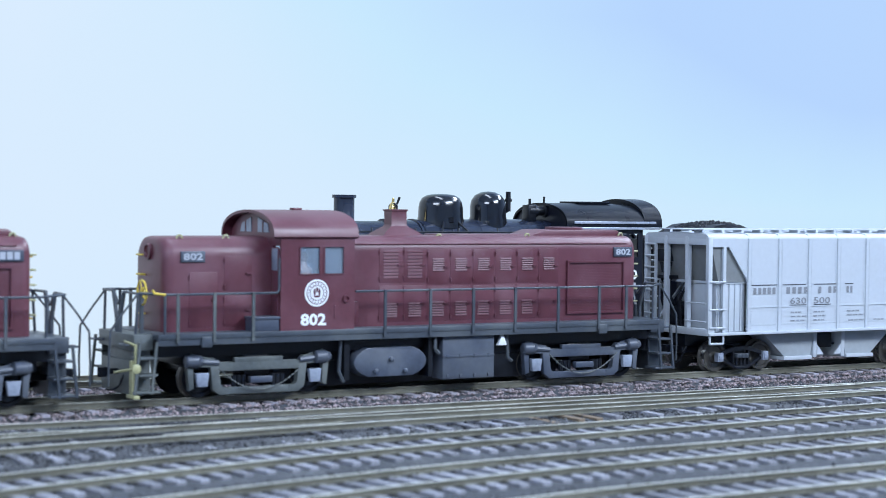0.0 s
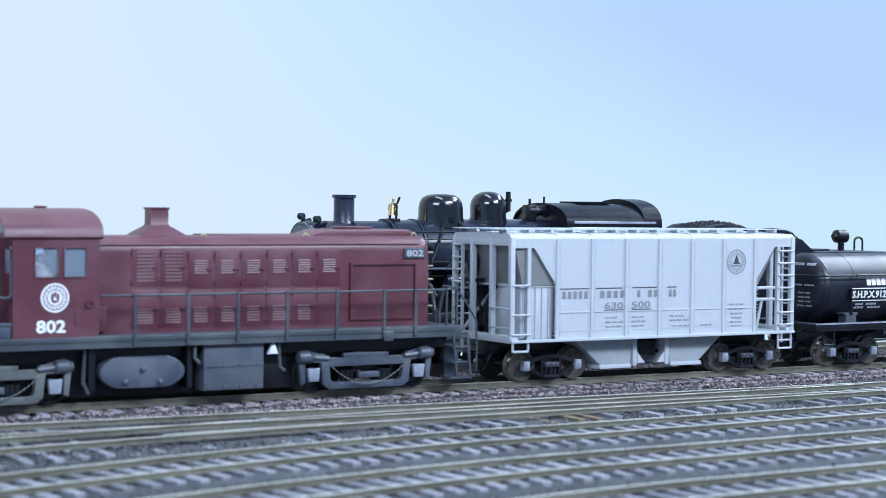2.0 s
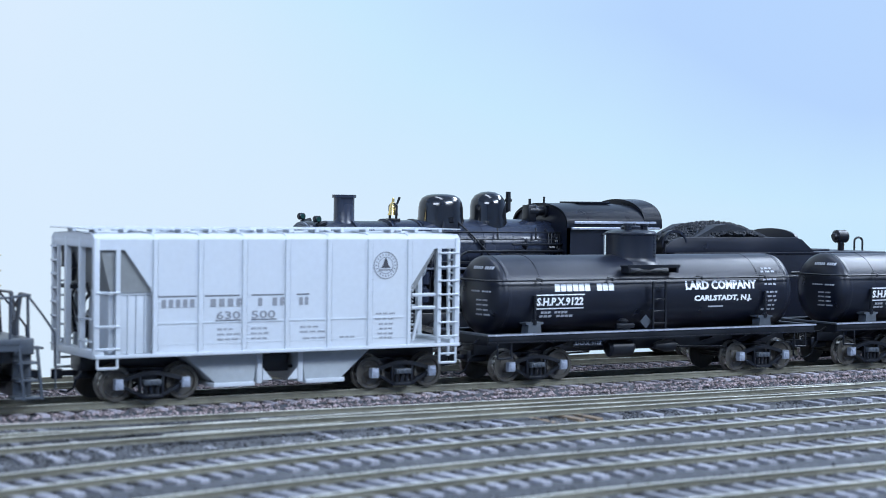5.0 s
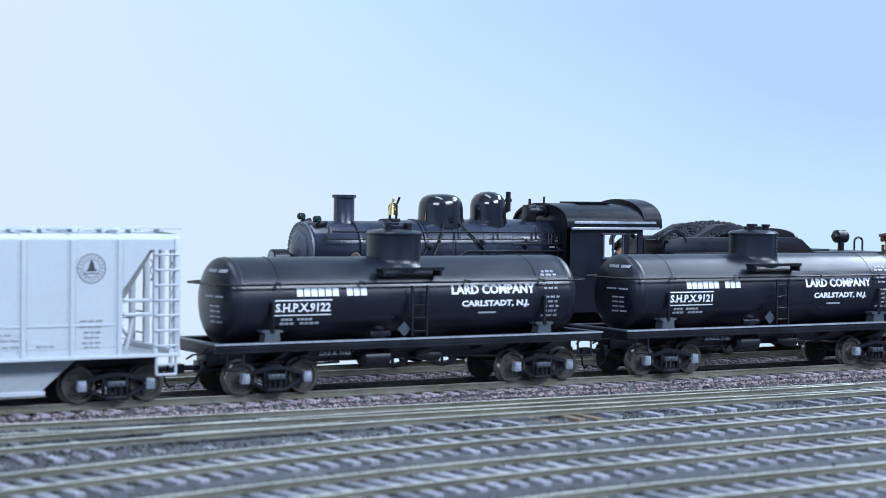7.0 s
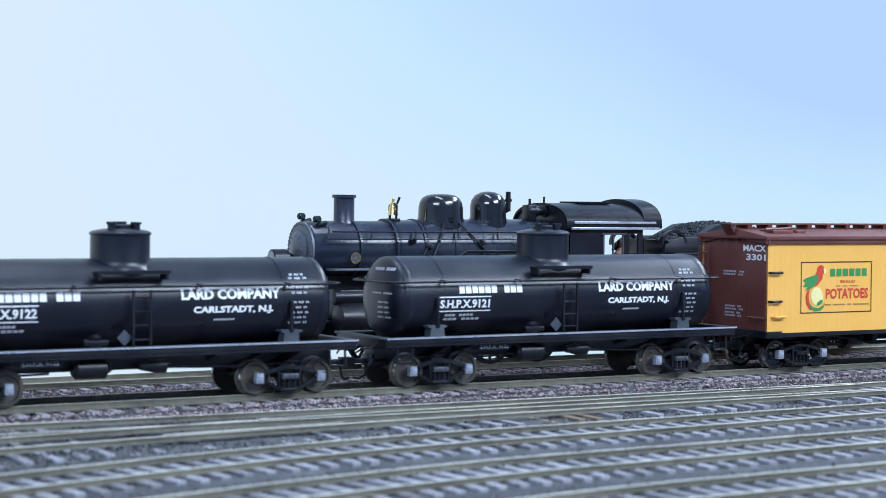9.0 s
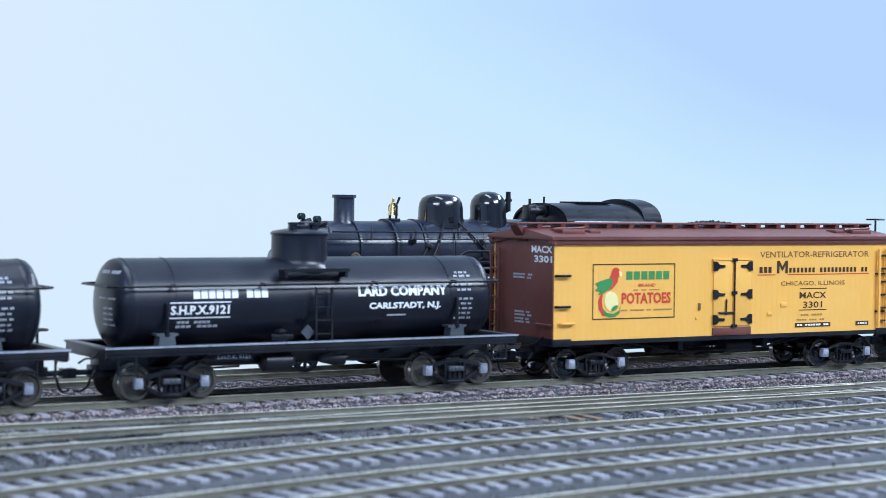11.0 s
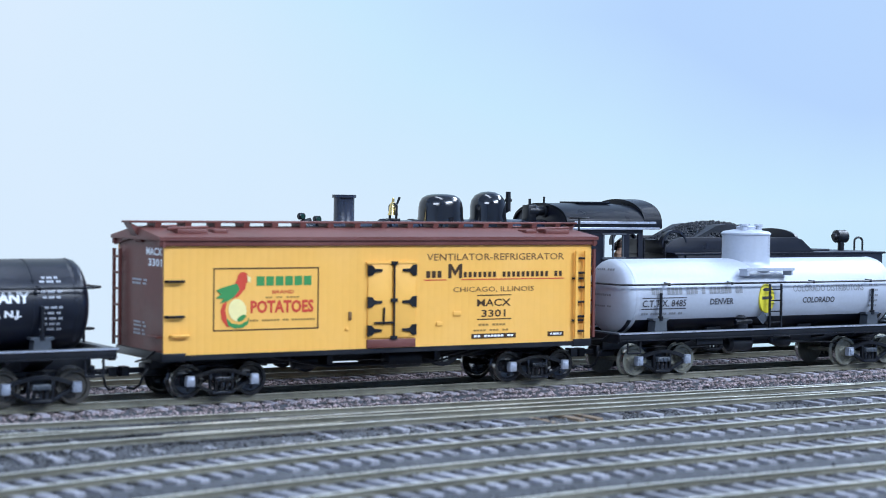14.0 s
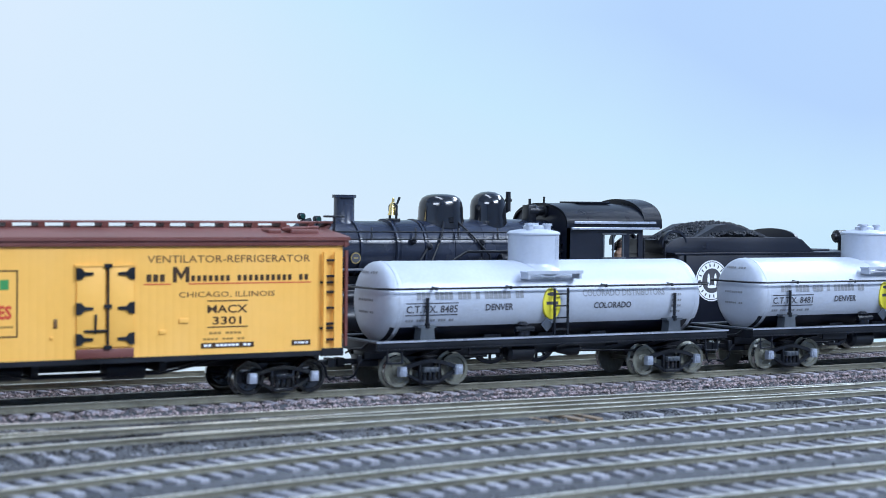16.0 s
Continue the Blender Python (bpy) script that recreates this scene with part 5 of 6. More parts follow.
    freight_truck(tc, -45.4, wheel=PALE_WHEEL if silver else FREIGHT_WHEEL)
    freight_truck(tc, 46.0, wheel=PALE_WHEEL if silver else FREIGHT_WHEEL)
    # lettering
    W = (R, ZC)
    if not silver:
        bars("xxxxxx xxx", -39.0, -16.0, 28.7, 31.0, 0, M_WHITE, tank, W, fill=0.84)
        letters("S.H.P.X." + number, -45.8, -28.2, 24.3, 26.9, 0, M_WHITE, tank, W, bold=0.035)
        stroke(-46, -27.8, 27.5, 0.35, 0, M_WHITE, tank, W)
        stroke(-46, -27.8, 23.3, 0.35, 0, M_WHITE, tank, W)
        letters("LARD COMPANY", 12.6, 42.8, 28.4, 31.3, 0, M_WHITE, tank, W, bold=0.045)
        letters("CARLSTADT, N.J.", 16.2, 40.6, 24.2, 26.6, 0, M_WHITE, tank, W, bold=0.045)
        for a, b, z in ((-43.6, -33.5, 21.9), (-43.8, -31.0, 20.7)):
            bars("xxx xxxx", a, b, z, z + 0.7, 0, M_DIMLET, tank, W)
        stroke(22.5, 28.8, 22.6, 0.5, 0, M_DIMLET, tank, W)
        for k in range(7):
            z = 31.0 - k * 1.45 - (1.2 if k > 1 else 0)
            bars("xx xxx xx", 45.8 + (k % 3) * 0.5, 51.8 - (k % 2) * 0.6, z, z + 0.6, 0, M_DIMLET, tank, W)
        for a, b, z in ((45.9, 51.8, 33.6), (46.6, 51, 34.6)):
            bars("xx xxx xx", a, b, z, z + 0.6, 0, M_DIMLET, tank, W)
        bars("xxxxxx xxxx", -1, 8, 35.6, 36.5, 0, M_DIMLET, tank, end=-L, head=W)
        for k, (a, b) in enumerate(((-1, 9), (2, 7.5), (2, 7.5), (2, 7.5), (1.5, 8))):
            z = 28.6 - k * 1.5 - (1.2 if k else 0)
            bars("xxxxx xxxx", a, b, z, z + 0.5, 0, M_DIMLET, tank, end=-L, head=W)
        letters("S.H.P.X. " + number, -33, -23, 12.0, 13.1, -14.92, M_JOURNAL, tc)
    else:
        bars("xxx xxxx xxx x xxxxxx xx", -51, -12.8, 27.0, 29.2, 0, M_GREYLET, tank, W, fill=0.84)
        letters("DENVER", -26.8, -16.8, 23.4, 25.4, 0, M_BLACKLET, tank, W, bold=0.02)
        letters("C.T.T.X. " + number, -54.6, -36.8, 23.1, 25.3, 0, M_BLACKLET, tank, W)
        stroke(-54.8, -36.6, 25.8, 0.28, 0, M_BLACKLET, tank, W)
        stroke(-54.8, -36.6, 22.3, 0.28, 0, M_BLACKLET, tank, W)
        bars("xxx xxxx xx xxx xx", -54.4, -37.5, 20.5, 21.2, 0, M_GREYLET, tank, W)
        letters("COLORADO DISTRIBUTORS", 9.2, 41.6, 27.0, 29.2, 0, M_GREYLET, tank, W)
        letters("COLORADO", 13.6, 28.2, 23.2, 25.2, 0, M_BLACKLET, tank, W, bold=0.02)
        for k in range(5):
            bars("xx xx", 44.5, 48.5, 28.5 - k * 1.8, 29.2 - k * 1.8, 0, M_GREYLET, tank, W)
        for ch in tank.children:
            if ch.name.startswith(("lettering", "painted_line")):
                ch.location.x += 1.4 * MM
        tank.location.x, dome.location.x = -0.5 * MM, -0.6 * MM
        bars("xxxxx xxx", -5, 5, 34.6, 35.3, 0, M_GREYLET, tank, end=-L, head=W)
        bars("xxxxxxxx", -4, 5, 26.4, 27.1, 0, M_GREYLET, tank, end=-L, head=W)
        bars("xxxxxx xx", -4, 5, 22.8, 23.4, 0, M_GREYLET, tank, end=-L, head=W)
        sh = bmn()
        prism(sh, oval(-1.8, 25.0, 3.3, 4.9, 0, 20) + [], -R - 0.45, -R + 0.8, "y", 0.2)
        part("shield_sign", sh, M_LEMON, tc, "yellow round shield on the tank side")
        blob(oval(-1.8, 28.0, 2.0, 0.6), -R - 0.5, M_BLACKLET, tc)
        blob([(-4.0, 24.7), (0.4, 24.7), (0.4, 25.7), (-4.0, 25.7)], -R - 0.5, M_BLACKLET, tc)
        for s in (-1, 1):
            part("diamond_mark", prism(bmn(), [(-1.6 * 1, 0), (0, 2.2), (1.6, 0), (0, -1.2)], s * (L + 3.2) - 0.2, s * (L + 3.2) + 0.2, "x"), M_BLACK, tc, at=(0, -1, 17.6))
    TRAIN.append((tc, at_x))


# ---------------------------------------------------------------- refrigerator car
def reefer(at_x):
    rc = thing("refrigerator_car", "yellow-sided wooden refrigerator car with brown roof and ends", "freight car", (at_x, 0, 0), "cars of the train")
    E, Y = 71.0, 17.0
    core = part("body_core", box(bmn(), -E + 1, E - 1, -Y + 0.8, Y - 0.8, 14.0, 45.5), M_BROWN, rc)
    for s in (-1, 1):
        n = 60
        w = 2 * E / n
        line = [(-E, s * (Y - 0.9))]
        for i in range(n):
            x = -E + i * w
            line += [(x, s * (Y - 0.006)), (x + 0.05, s * Y), (x + w - 0.05, s * Y)]
        line += [(E, s * (Y - 0.035)), (E, s * (Y - 0.9))]
        sd = prism(bmn(), line, 13.6, 43.6, "z")
        side = part("side_sheathing", sd, M_REEFER, rc, "yellow tongue-and-groove side boards")
        if s < 0:
            main = side
        part("side_sill", box(bmn(), -E - 0.2, E + 0.2, min(s * Y, s * (Y - 2)), max(s * Y, s * (Y - 2)), 12.2, 13.6), M_DARK, rc)
        part("corner_iron", box(bmn(), -E - 0.4, -E + 6.5, min(s * (Y + 0.25), s * (Y - 1)), max(s * (Y + 0.25), s * (Y - 1)), 11.9, 14.2, 0.1), M_DARK, rc)
        part("corner_iron", box(bmn(), E - 6.5, E + 0.4, min(s * (Y + 0.25), s * (Y - 1)), max(s * (Y + 0.25), s * (Y - 1)), 11.9, 14.2, 0.1), M_DARK, rc)
        part("fascia", box(bmn(), -E - 1.6, E + 1.6, min(s * (Y - 0.6), s * (Y + 0.9)), max(s * (Y - 0.6), s * (Y + 0.9)), 43.4, 45.4, 0.15), M_BROWN, rc)
        # doors
        dr = bmn()
        for a, b in ((-8.2, -0.3), (0.3, 7.6)):
            y0, y1 = sorted((s * (Y - 0.1), s * (Y + 0.45)))
            box(dr, a, b, y0, y1, 16.6, 38.0, 0.1)
        door = part("door", dr, M_REEFER, rc)
        part("door_track", box(bmn(), -8.8, 8.2, min(s * Y, s * (Y + 0.7)), max(s * Y, s * (Y + 0.7)), 38.1, 38.6), M_REEFER, door)
        part("door_sill", box(bmn(), -8.4, 7.8, min(s * Y, s * (Y + 0.5)), max(s * Y, s * (Y + 0.5)), 13.7, 16.2, 0.1), M_BROWN, door, "brown plate under the doors")
        bar_ = bmn()
        rod(bar_, (0.3, s * (Y + 0.8), 16.2), (0.3, s * (Y + 0.8), 38.6), 0.32)
        for z in (16.6, 27.5, 38.3):
            box(bar_, -0.7, 1.3, min(s * (Y + 0.3), s * (Y + 1.1)), max(s * (Y + 0.3), s * (Y + 1.1)), z - 0.5, z + 0.5)
        rod(bar_, (-6.2, s * (Y + 0.8), 21.0), (0.3, s * (Y + 0.9), 21.0), 0.35)
        rod(bar_, (-3.2, s * (Y + 0.8), 20.4), (-3.0, s * (Y + 0.8), 25.4), 0.3)
        part("lock_bar", bar_, M_DARK, door)
        for z in (18.8, 27.0, 36.2):
            for q in (-1, 1):
                hg = bmn()
                x = -8.4 if q < 0 else 7.8
                d = -q
                y0, y1 = sorted((s * (Y + 0.3), s * (Y + 0.95)))
                prism(hg, [(x, z - 1.6), (x + d * 1.3, z - 1.5), (x + d * 2.2, z - 0.5), (x + d * 4.6, z - 0.35), (x + d * 4.6, z + 0.35), (x + d * 2.2, z + 0.5), (x + d * 1.3, z + 1.5), (x, z + 1.6)], y0, y1, "y")
                part("hinge", hg, M_DARK, door, "black strap hinge")
        # side grabs and ladder
        left, right = (-E + 1.0, E - 4.8) if s < 0 else (E - 1.0, -E + 4.8)
        d = 1 if s < 0 else -1
        for z, l in ((33.8, 4.4), (24.2, 4.4), (19.0, 6.0)):
            grab(rc, [(left - d * 0.6 + (1.4 * d if l > 5 else 0), s * Y, z), (left + (1.4 * d if l > 5 else 0), s * (Y + 1.2), z), (left + d * l, s * (Y + 1.2), z), (left + d * l, s * Y, z)], M_DARK if l < 5 else M_REEFER, 0.4)
        ladder(rc, min(right - 1.5, right + 1.9), max(right - 1.5, right + 1.9), s * (Y + 1.1), 14.5, 41.5, 6, [M_REEFER, M_DARK], 0.38, 0.4)
        for z in (20, 33):
            part("ladder_foot", box(bmn(), right - 2.4, right + 2.6, min(s * Y, s * (Y + 1)), max(s * Y, s * (Y + 1)), z - 0.3, z + 0.3), M_DARK, rc)
    # roof, eaves, ends
    rf = prism(bmn(), [(-Y - 1.5, 44.9), (-Y - 1.5, 45.9), (0, 48.6), (Y + 1.5, 45.9), (Y + 1.5, 44.9)], -E - 1.8, E + 1.8, "x", 0.15)
    part("roof", rf, M_BROWN, rc, "brown low-pitched metal roof")
    for s in (-1, 1):
        n = 18
        w = 2 * (Y - 0.1) / n
        line = [(s * (E - 0.8), -Y + 0.1)]
        for i in range(n):
            y = -Y + 0.1 + i * w
            line += [(s * (E - 0.05), y), (s * E, y + 0.05), (s * E, y + w - 0.05)]
        line += [(s * (E - 0.05), Y - 0.1), (s * (E - 0.8), Y - 0.1)]
        ew = prism(bmn(), line, 13.8, 46.0, "z")
        end = part("end_sheathing", ew, M_BROWN, rc, "brown tongue-and-groove end boards")
        fa = prism(bmn(), [(-Y - 1.2, 43.0), (-Y - 1.2, 45.6), (0, 48.4), (Y + 1.2, 45.6), (Y + 1.2, 43.0), (0, 45.9)], min(s * E, s * (E + 0.9)), max(s * E, s * (E + 0.9)), "x", 0.1)
        part("end_fascia", fa, M_BROWN, end)
        part("end_sill", box(bmn(), min(s * (E - 2), s * (E + 0.6)), max(s * (E - 2), s * (E + 0.6)), -Y, Y, 12.0, 14.4, 0.2), M_DARK, rc)
        side_y = 1 if s < 0 else -1
        ladder(rc, side_y * 12.0, side_y * 16.6, 0, 14.6, 42.0, 6, M_BROWN, 0.36, 0.4, end_x=s * (E + 1.4))
        grab(rc, [(s * E, -side_y * 16, 18.6), (s * (E + 1.3), -side_y * 16, 18.6), (s * (E + 1.3), -side_y * 9, 18.6), (s * E, -side_y * 9, 18.6)], M_BROWN, 0.36)
        coupler(rc, s * (E - 0.5), s, 8.2)
        grab(rc, [(s * (E + 0.5), -12, 14.6), (s * (E + 1.6), -9, 12.4), (s * (E + 2), -2, 11)], M_DARK, 0.3, "uncoupling_lever")
        # roof hatches with frames
        for y in (-9.5, 9.5):
            hb = bmn()
            z = 47.1
            box(hb, s * 61 - 4.4, s * 61 + 4.4, y - 3.6, y + 3.6, 46.2, 48.0, 0.25)
            box(hb, s * 61 - 4.8, s * 61 + 4.8, y - 0.5, y + 0.5, 47.9, 48.7, 0.2)
            rod(hb, (s * 61 - 6.8, y - 2, 48.0), (s * 61 + 5, y - 2, 48.5), 0.45)
            part("ice_hatch", hb, M_BROWN, rc)
            part("hatch_rest", box(bmn(), s * 52 - 2, s * 52 + 2, y - 2.5, y + 2.5, 46.6, 47.9, 0.2), M_BROWN, rc)
    for k in range(16):
        x = -67 + k * 9.0
        sp = prism(bmn(), [(-2.8, 48.0), (-3.2, 49.5), (3.2, 49.5), (2.8, 48.0)], x - 0.9, x + 0.9, "x")
        part("saddle_block", sp, M_BROWN, rc)
    for y in (-2.1, 0, 2.1):
        part("running_board", box(bmn(), -E - 4.5, E + 4.5, y - 0.95, y + 0.95, 49.5, 50.1, 0.1), M_BROWN, rc)
    for s in (-1, 1):
        part("board_bracket", prism(bmn(), [(s * E, 47.0), (s * E, 47.8), (s * (E + 4), 49.5), (s * (E + 4), 49.2), (s * (E + 0.9), 44.5), (s * E, 44.0)], -2.4, 2.4, "y"), M_BROWN, rc)
    # brake staff and wheel over the roof at one end
    part("brake_staff", rod(bmn(), (E + 2.4, -7, 12), (E + 2.4, -7, 51.8), 0.4), M_DARK, rc)
    brake_wheel(rc, (E + 2.4, -7, 51.6), 3.0, "z", M_DARK)
    # underframe
    part("centre_sill", box(bmn(), -E + 2, E - 2, -4, 4, 9.0, 13.6, 0.3), M_DARK, rc)
    for y in (-11, -6, 6, 11):
        part("truss_rod", wire(bmn(), [(-40, y, 12.4), (-18, y, 8.4), (18, y, 8.4), (40, y, 12.4)], 0.45), M_DARK, rc)
    for x in (-18, 18):
        part("needle_beam", box(bmn(), x - 1.0, x + 1.0, -13, 13, 9.0, 12.4, 0.2), M_DARK, rc)
    part("brake_cylinder", turned(bmn(), [(0.5, -6), (2.7, -5.6), (2.7, 5.6), (0.5, 6)], (8, -9, 9.6), "x", 14), M_DARK, rc)
    part("brake_cylinder", turned(bmn(), [(0.5, -4), (2.2, -3.6), (2.2, 3.6), (0.5, 4)], (-24, -8, 9.8), "x", 14), M_DARK, rc)
    freight_truck(rc, -51.5, kit=GLOSS_TRUCK, wheel=GLOSS_WHEEL)
    freight_truck(rc, 54.8, kit=GLOSS_TRUCK, wheel=GLOSS_WHEEL)
    # lettering and emblem panel
    yl = -Y - 0.12
    fr = bmn()
    for q in ((-56.5, -24.0, 37.0, 37.35), (-56.5, -24.0, 19.9, 20.25), (-56.5, -56.15, 20.25, 37.0), (-24.35, -24.0, 20.25, 37.0)):
        fr.faces.new([fr.verts.new((x, yl, z)) for x, z in ((q[0], q[2]), (q[1], q[2]), (q[1], q[3]), (q[0], q[3]))])
    part("emblem_frame", fr, M_INK, main)
    yb = yl - 0.06
    # bird over a potato, as plain colour fields
    blob([(-53.6, 27.4), (-52.4, 28.2), (-52.9, 25.6), (-52.3, 23.0), (-50.6, 21.2), (-52.4, 21.0), (-54.0, 23.2), (-54.3, 25.6)], yl, M_REDLET, main)
    blob([(-52.6, 23.6), (-51.0, 22.0), (-48.4, 21.6), (-46.2, 22.6), (-45.6, 24.0), (-46.0, 21.8), (-47.6, 20.7), (-50.0, 20.6), (-52.0, 21.4)], yb, M_GREENLET, main)
    blob(oval(-49.2, 25.6, 2.7, 3.2, 18, 18), yb, M_PALELET, main)
    blob(oval(-48.0, 23.4, 1.5, 0.7, 30, 12), yb - 0.05, M_GREENLET, main)
    blob(oval(-47.6, 34.4, 1.7, 1.8, 0, 16), yl, M_REDLET, main)
    blob([(-46.4, 35.2), (-45.2, 34.6), (-45.3, 33.2), (-46.2, 33.6)], yb, M_PALELET, main)
    blob([(-49.2, 34.6), (-46.6, 33.6), (-46.9, 31.6), (-49.0, 29.4), (-51.0, 28.8), (-50.6, 32.0)], yb - 0.03, M_REDLET, main)
    blob([(-55.6, 31.2), (-54.0, 31.9), (-51.2, 32.6), (-49.4, 33.0), (-48.6, 31.4), (-50.2, 29.4), (-52.2, 28.2), (-54.6, 27.6), (-53.4, 28.9), (-55.8, 29.0), (-54.3, 30.2)], yb - 0.06, M_GREENLET, main)
    bars("xxxxxx", -43.4, -25.8, 32.3, 34.9, yl, M_GREENLET, main, fill=0.8)
    letters("BRAND", -38.6, -31.8, 30.0, 31.0, yl, M_REDLET, main)
    letters("POTATOES", -45.2, -25.6, 24.6, 28.2, yl, M_REDLET, main, bold=0.035)
    bars("xx xx xxxx", -40.6, -30.0, 28.8, 29.2, yl, M_OLIVE, main)
    bars("xxx xxxxxx xx xxxxxxxx", -45.5, -25.0, 22.4, 22.9, yl, M_OLIVE, main)
    letters("VENTILATOR-REFRIGERATOR", 11.6, 60.6, 38.9, 40.9, yl, M_TINLET, main, bold=0.0)
    bars("xxx", 11.4, 17.2, 33.8, 35.8, yl, M_INK, main, fill=0.7)
    blob([(19.0, 33.6), (20.1, 33.6), (20.1, 36.2), (21.4, 34.2), (22.7, 36.2), (22.7, 33.6), (23.8, 33.6), (23.8, 37.8), (22.7, 37.8), (21.4, 35.8), (20.1, 37.8), (19.0, 37.8)], yl, M_INK, main)
    bars("xxxxxxx xxxxxxxxxx xx", 24.4, 60.6, 33.8, 35.4, yl, M_INK, main, fill=0.6)
    stroke(10.6, 18.4, 33.0, 0.28, yl, M_REDLET, main)
    stroke(23.6, 60.8, 33.0, 0.28, yl, M_REDLET, main)
    letters("CHICAGO, ILLINOIS", 20.8, 49.6, 29.2, 30.9, yl, M_TINLET, main, bold=0.0)
    stroke(29.2, 41.4, 28.2, 0.28, yl, M_INK, main)
    letters("MACX", 29.2, 41.2, 25.0, 27.2, yl, M_INK, main)
    letters("3301", 30.8, 39.4, 21.8, 24.0, yl, M_INK, main)
    stroke(29.2, 41.4, 21.0, 0.28, yl, M_INK, main)
    bars("xxx xxxx", 29.8, 39.6, 19.2, 19.8, yl, M_OLIVE, main)
    bars("xxxx xxx xx", 28.0, 40.6, 17.6, 18.1, yl, M_OLIVE, main)
    for a, b in ((27.4, 43.2), (55.0, 60.8)):
        pl = part("data_plate", box(bmn(), a, b, -Y - 0.2, -Y, 15.4, 16.8), M_INK, main)
        bars("xx xxxxxx xx", a + 0.8, b - 0.8, 15.8, 16.4, -Y - 0.26, M_WHITE, pl)
    for a, b, c, d in ((-14.4, -13.4, 22.0, 24.4), (-15.4, -14.4, 19.0, 19.8), (15.0, 17.0, 19.6, 20.8), (20.8, 23.6, 22.4, 23.8)):
        part("card_board", box(bmn(), a, b, -Y - 0.35, -Y, c, d, 0.1), M_TINLET if c == 22.0 else M_REEFER, main)
    letters("MACX", 4.6, 16.0, 40.7, 42.9, 0, M_WHITE, rc, end=-E - 0.15, bold=0.03)
    letters("3301", 6.2, 16.0, 37.7, 39.9, 0, M_WHITE, rc, end=-E - 0.15, bold=0.03)
    for a, b, z in ((-5.5, 5.5, 33.4), (-5.5, 4.8, 32.4), (-4.5, 4.0, 21.6), (-4.5, 5, 20.6), (-4.5, 3.6, 19.4), (-4.5, 4.2, 18.4)):
        bars("xxxxx xx", a, b, z, z + 0.6, 0, M_DIMLET, rc, end=-E - 0.15)
    TRAIN.append((rc, at_x))


# ---------------------------------------------------------------- steam locomotive and tender on the back track
def steam_locomotive():
    sl = thing("steam_locomotive", "black steam locomotive with graphite boiler standing on the back track", "locomotive", (0, 64, 0))
    ZC, R = 39.8, 9.6
    bo = bmn()
    turned(bo, [(R - 0.4, 270.0), (R, 270.8), (R, 302), (R + 0.3, 304), (R + 0.7, 330), (R + 0.9, 368)], (0, 0, ZC), "x", 44)
    boiler = part("boiler", bo, M_BOILER, sl, "graphite grey boiler with riveted bands")
    for x in (287, 301, 312, 324, 336, 348, 360):
        part("boiler_band", turned(bmn(), [(R + 0.4, -0.5), (R + 0.85, -0.4), (R + 0.85, 0.4), (R + 0.4, 0.5)], (x, 0, ZC), "x", 40), M_BOILER, boiler)
    rv = bmn()
    for x in (299.4, 300.4, 313, 302.5):
        for i in range(40):
            a = radians(-60 + 150 * i / 39)
            y, z = -(R + 0.55) * math.cos(a), ZC + (R + 0.55) * math.sin(a)
            box(rv, x - 0.16, x + 0.16, y - 0.16, y + 0.16, z - 0.16, z + 0.16)
    tagged(part("rivets", rv, M_BOILER, boiler), kind="stuff")
    # smokebox front
    fd = bmn()
    turned(fd, [(R - 0.3, 269.9), (R - 0.3, 269.2), (R - 1.8, 269.0), (6.2, 268.9), (6.2, 268.3), (5.0, 267.6), (3.0, 266.8), (0.4, 266.4)], (0, 0, ZC), "x", 36)
    door = part("smokebox_door", fd, M_SMOKEBOX, sl)
    bl = bmn()
    for i in range(40):
        a = 2 * math.pi * i / 40
        turned(bl, [(0.32, 0), (0.32, -0.4)], (269.2, (R - 1.0) * math.cos(a), ZC + (R - 1.0) * math.sin(a)), "x", 6)
    for i in range(12):
        a = 2 * math.pi * i / 12
        rod(bl, (268.4, 5.6 * math.cos(a), ZC + 5.6 * math.sin(a)), (267.3, 4.2 * math.cos(a), ZC + 4.2 * math.sin(a)), 0.45)
    part("door_bolts", bl, M_SMOKEBOX, door)
    hl = bmn()
    turned(hl, [(3.0, 258.6), (3.2, 258.8), (3.2, 264.0), (2.2, 265.0), (1.2, 266.6)], (0, 0, 36.8), "x", 20)
    box(hl, 259, 265, -1.6, 1.6, 31.6, 34.0, 0.2)
    part("headlight", hl, M_DARK, sl)
    part("headlight_lens", turned(bmn(), [(2.6, 258.4), (2.6, 258.7)], (0, 0, 36.8), "x", 20), M_JOURNAL, sl)
    part("number_plate", box(bmn(), 258.6, 259.4, -3.2, 3.2, 31.0, 34.0), M_DARK, sl)
    for y, z, m in ((-5.6, 49.2, M_GREEN), (6.0, 50.0, M_GREEN)):
        ml = bmn()
        turned(ml, [(0.7, -1.3), (1.15, -0.9), (1.15, 0.9), (0.7, 1.3)], (272.5, y, z + 0.8), "x", 14)
        rod(ml, (272.5, y, z - 1.2), (276.0, y, z - 0.4), 0.8)
        mk = part("marker_lamp", ml, M_DARK, sl)
        part("lens", turned(bmn(), [(0.8, -0.25), (0.8, 0.25)], (272.5, y - 1.05, z + 0.8), "y", 14), m, mk)
    sk = bmn()
    turned(sk, [(4.2, 48.2), (3.5, 49.6), (3.5, 57.0), (4.1, 57.2), (4.1, 58.2), (3.2, 58.2), (3.0, 55)], (285.5, 0, 0), "z", 28)
    part("smokestack", sk, M_BOILER, sl)
    be = bmn()
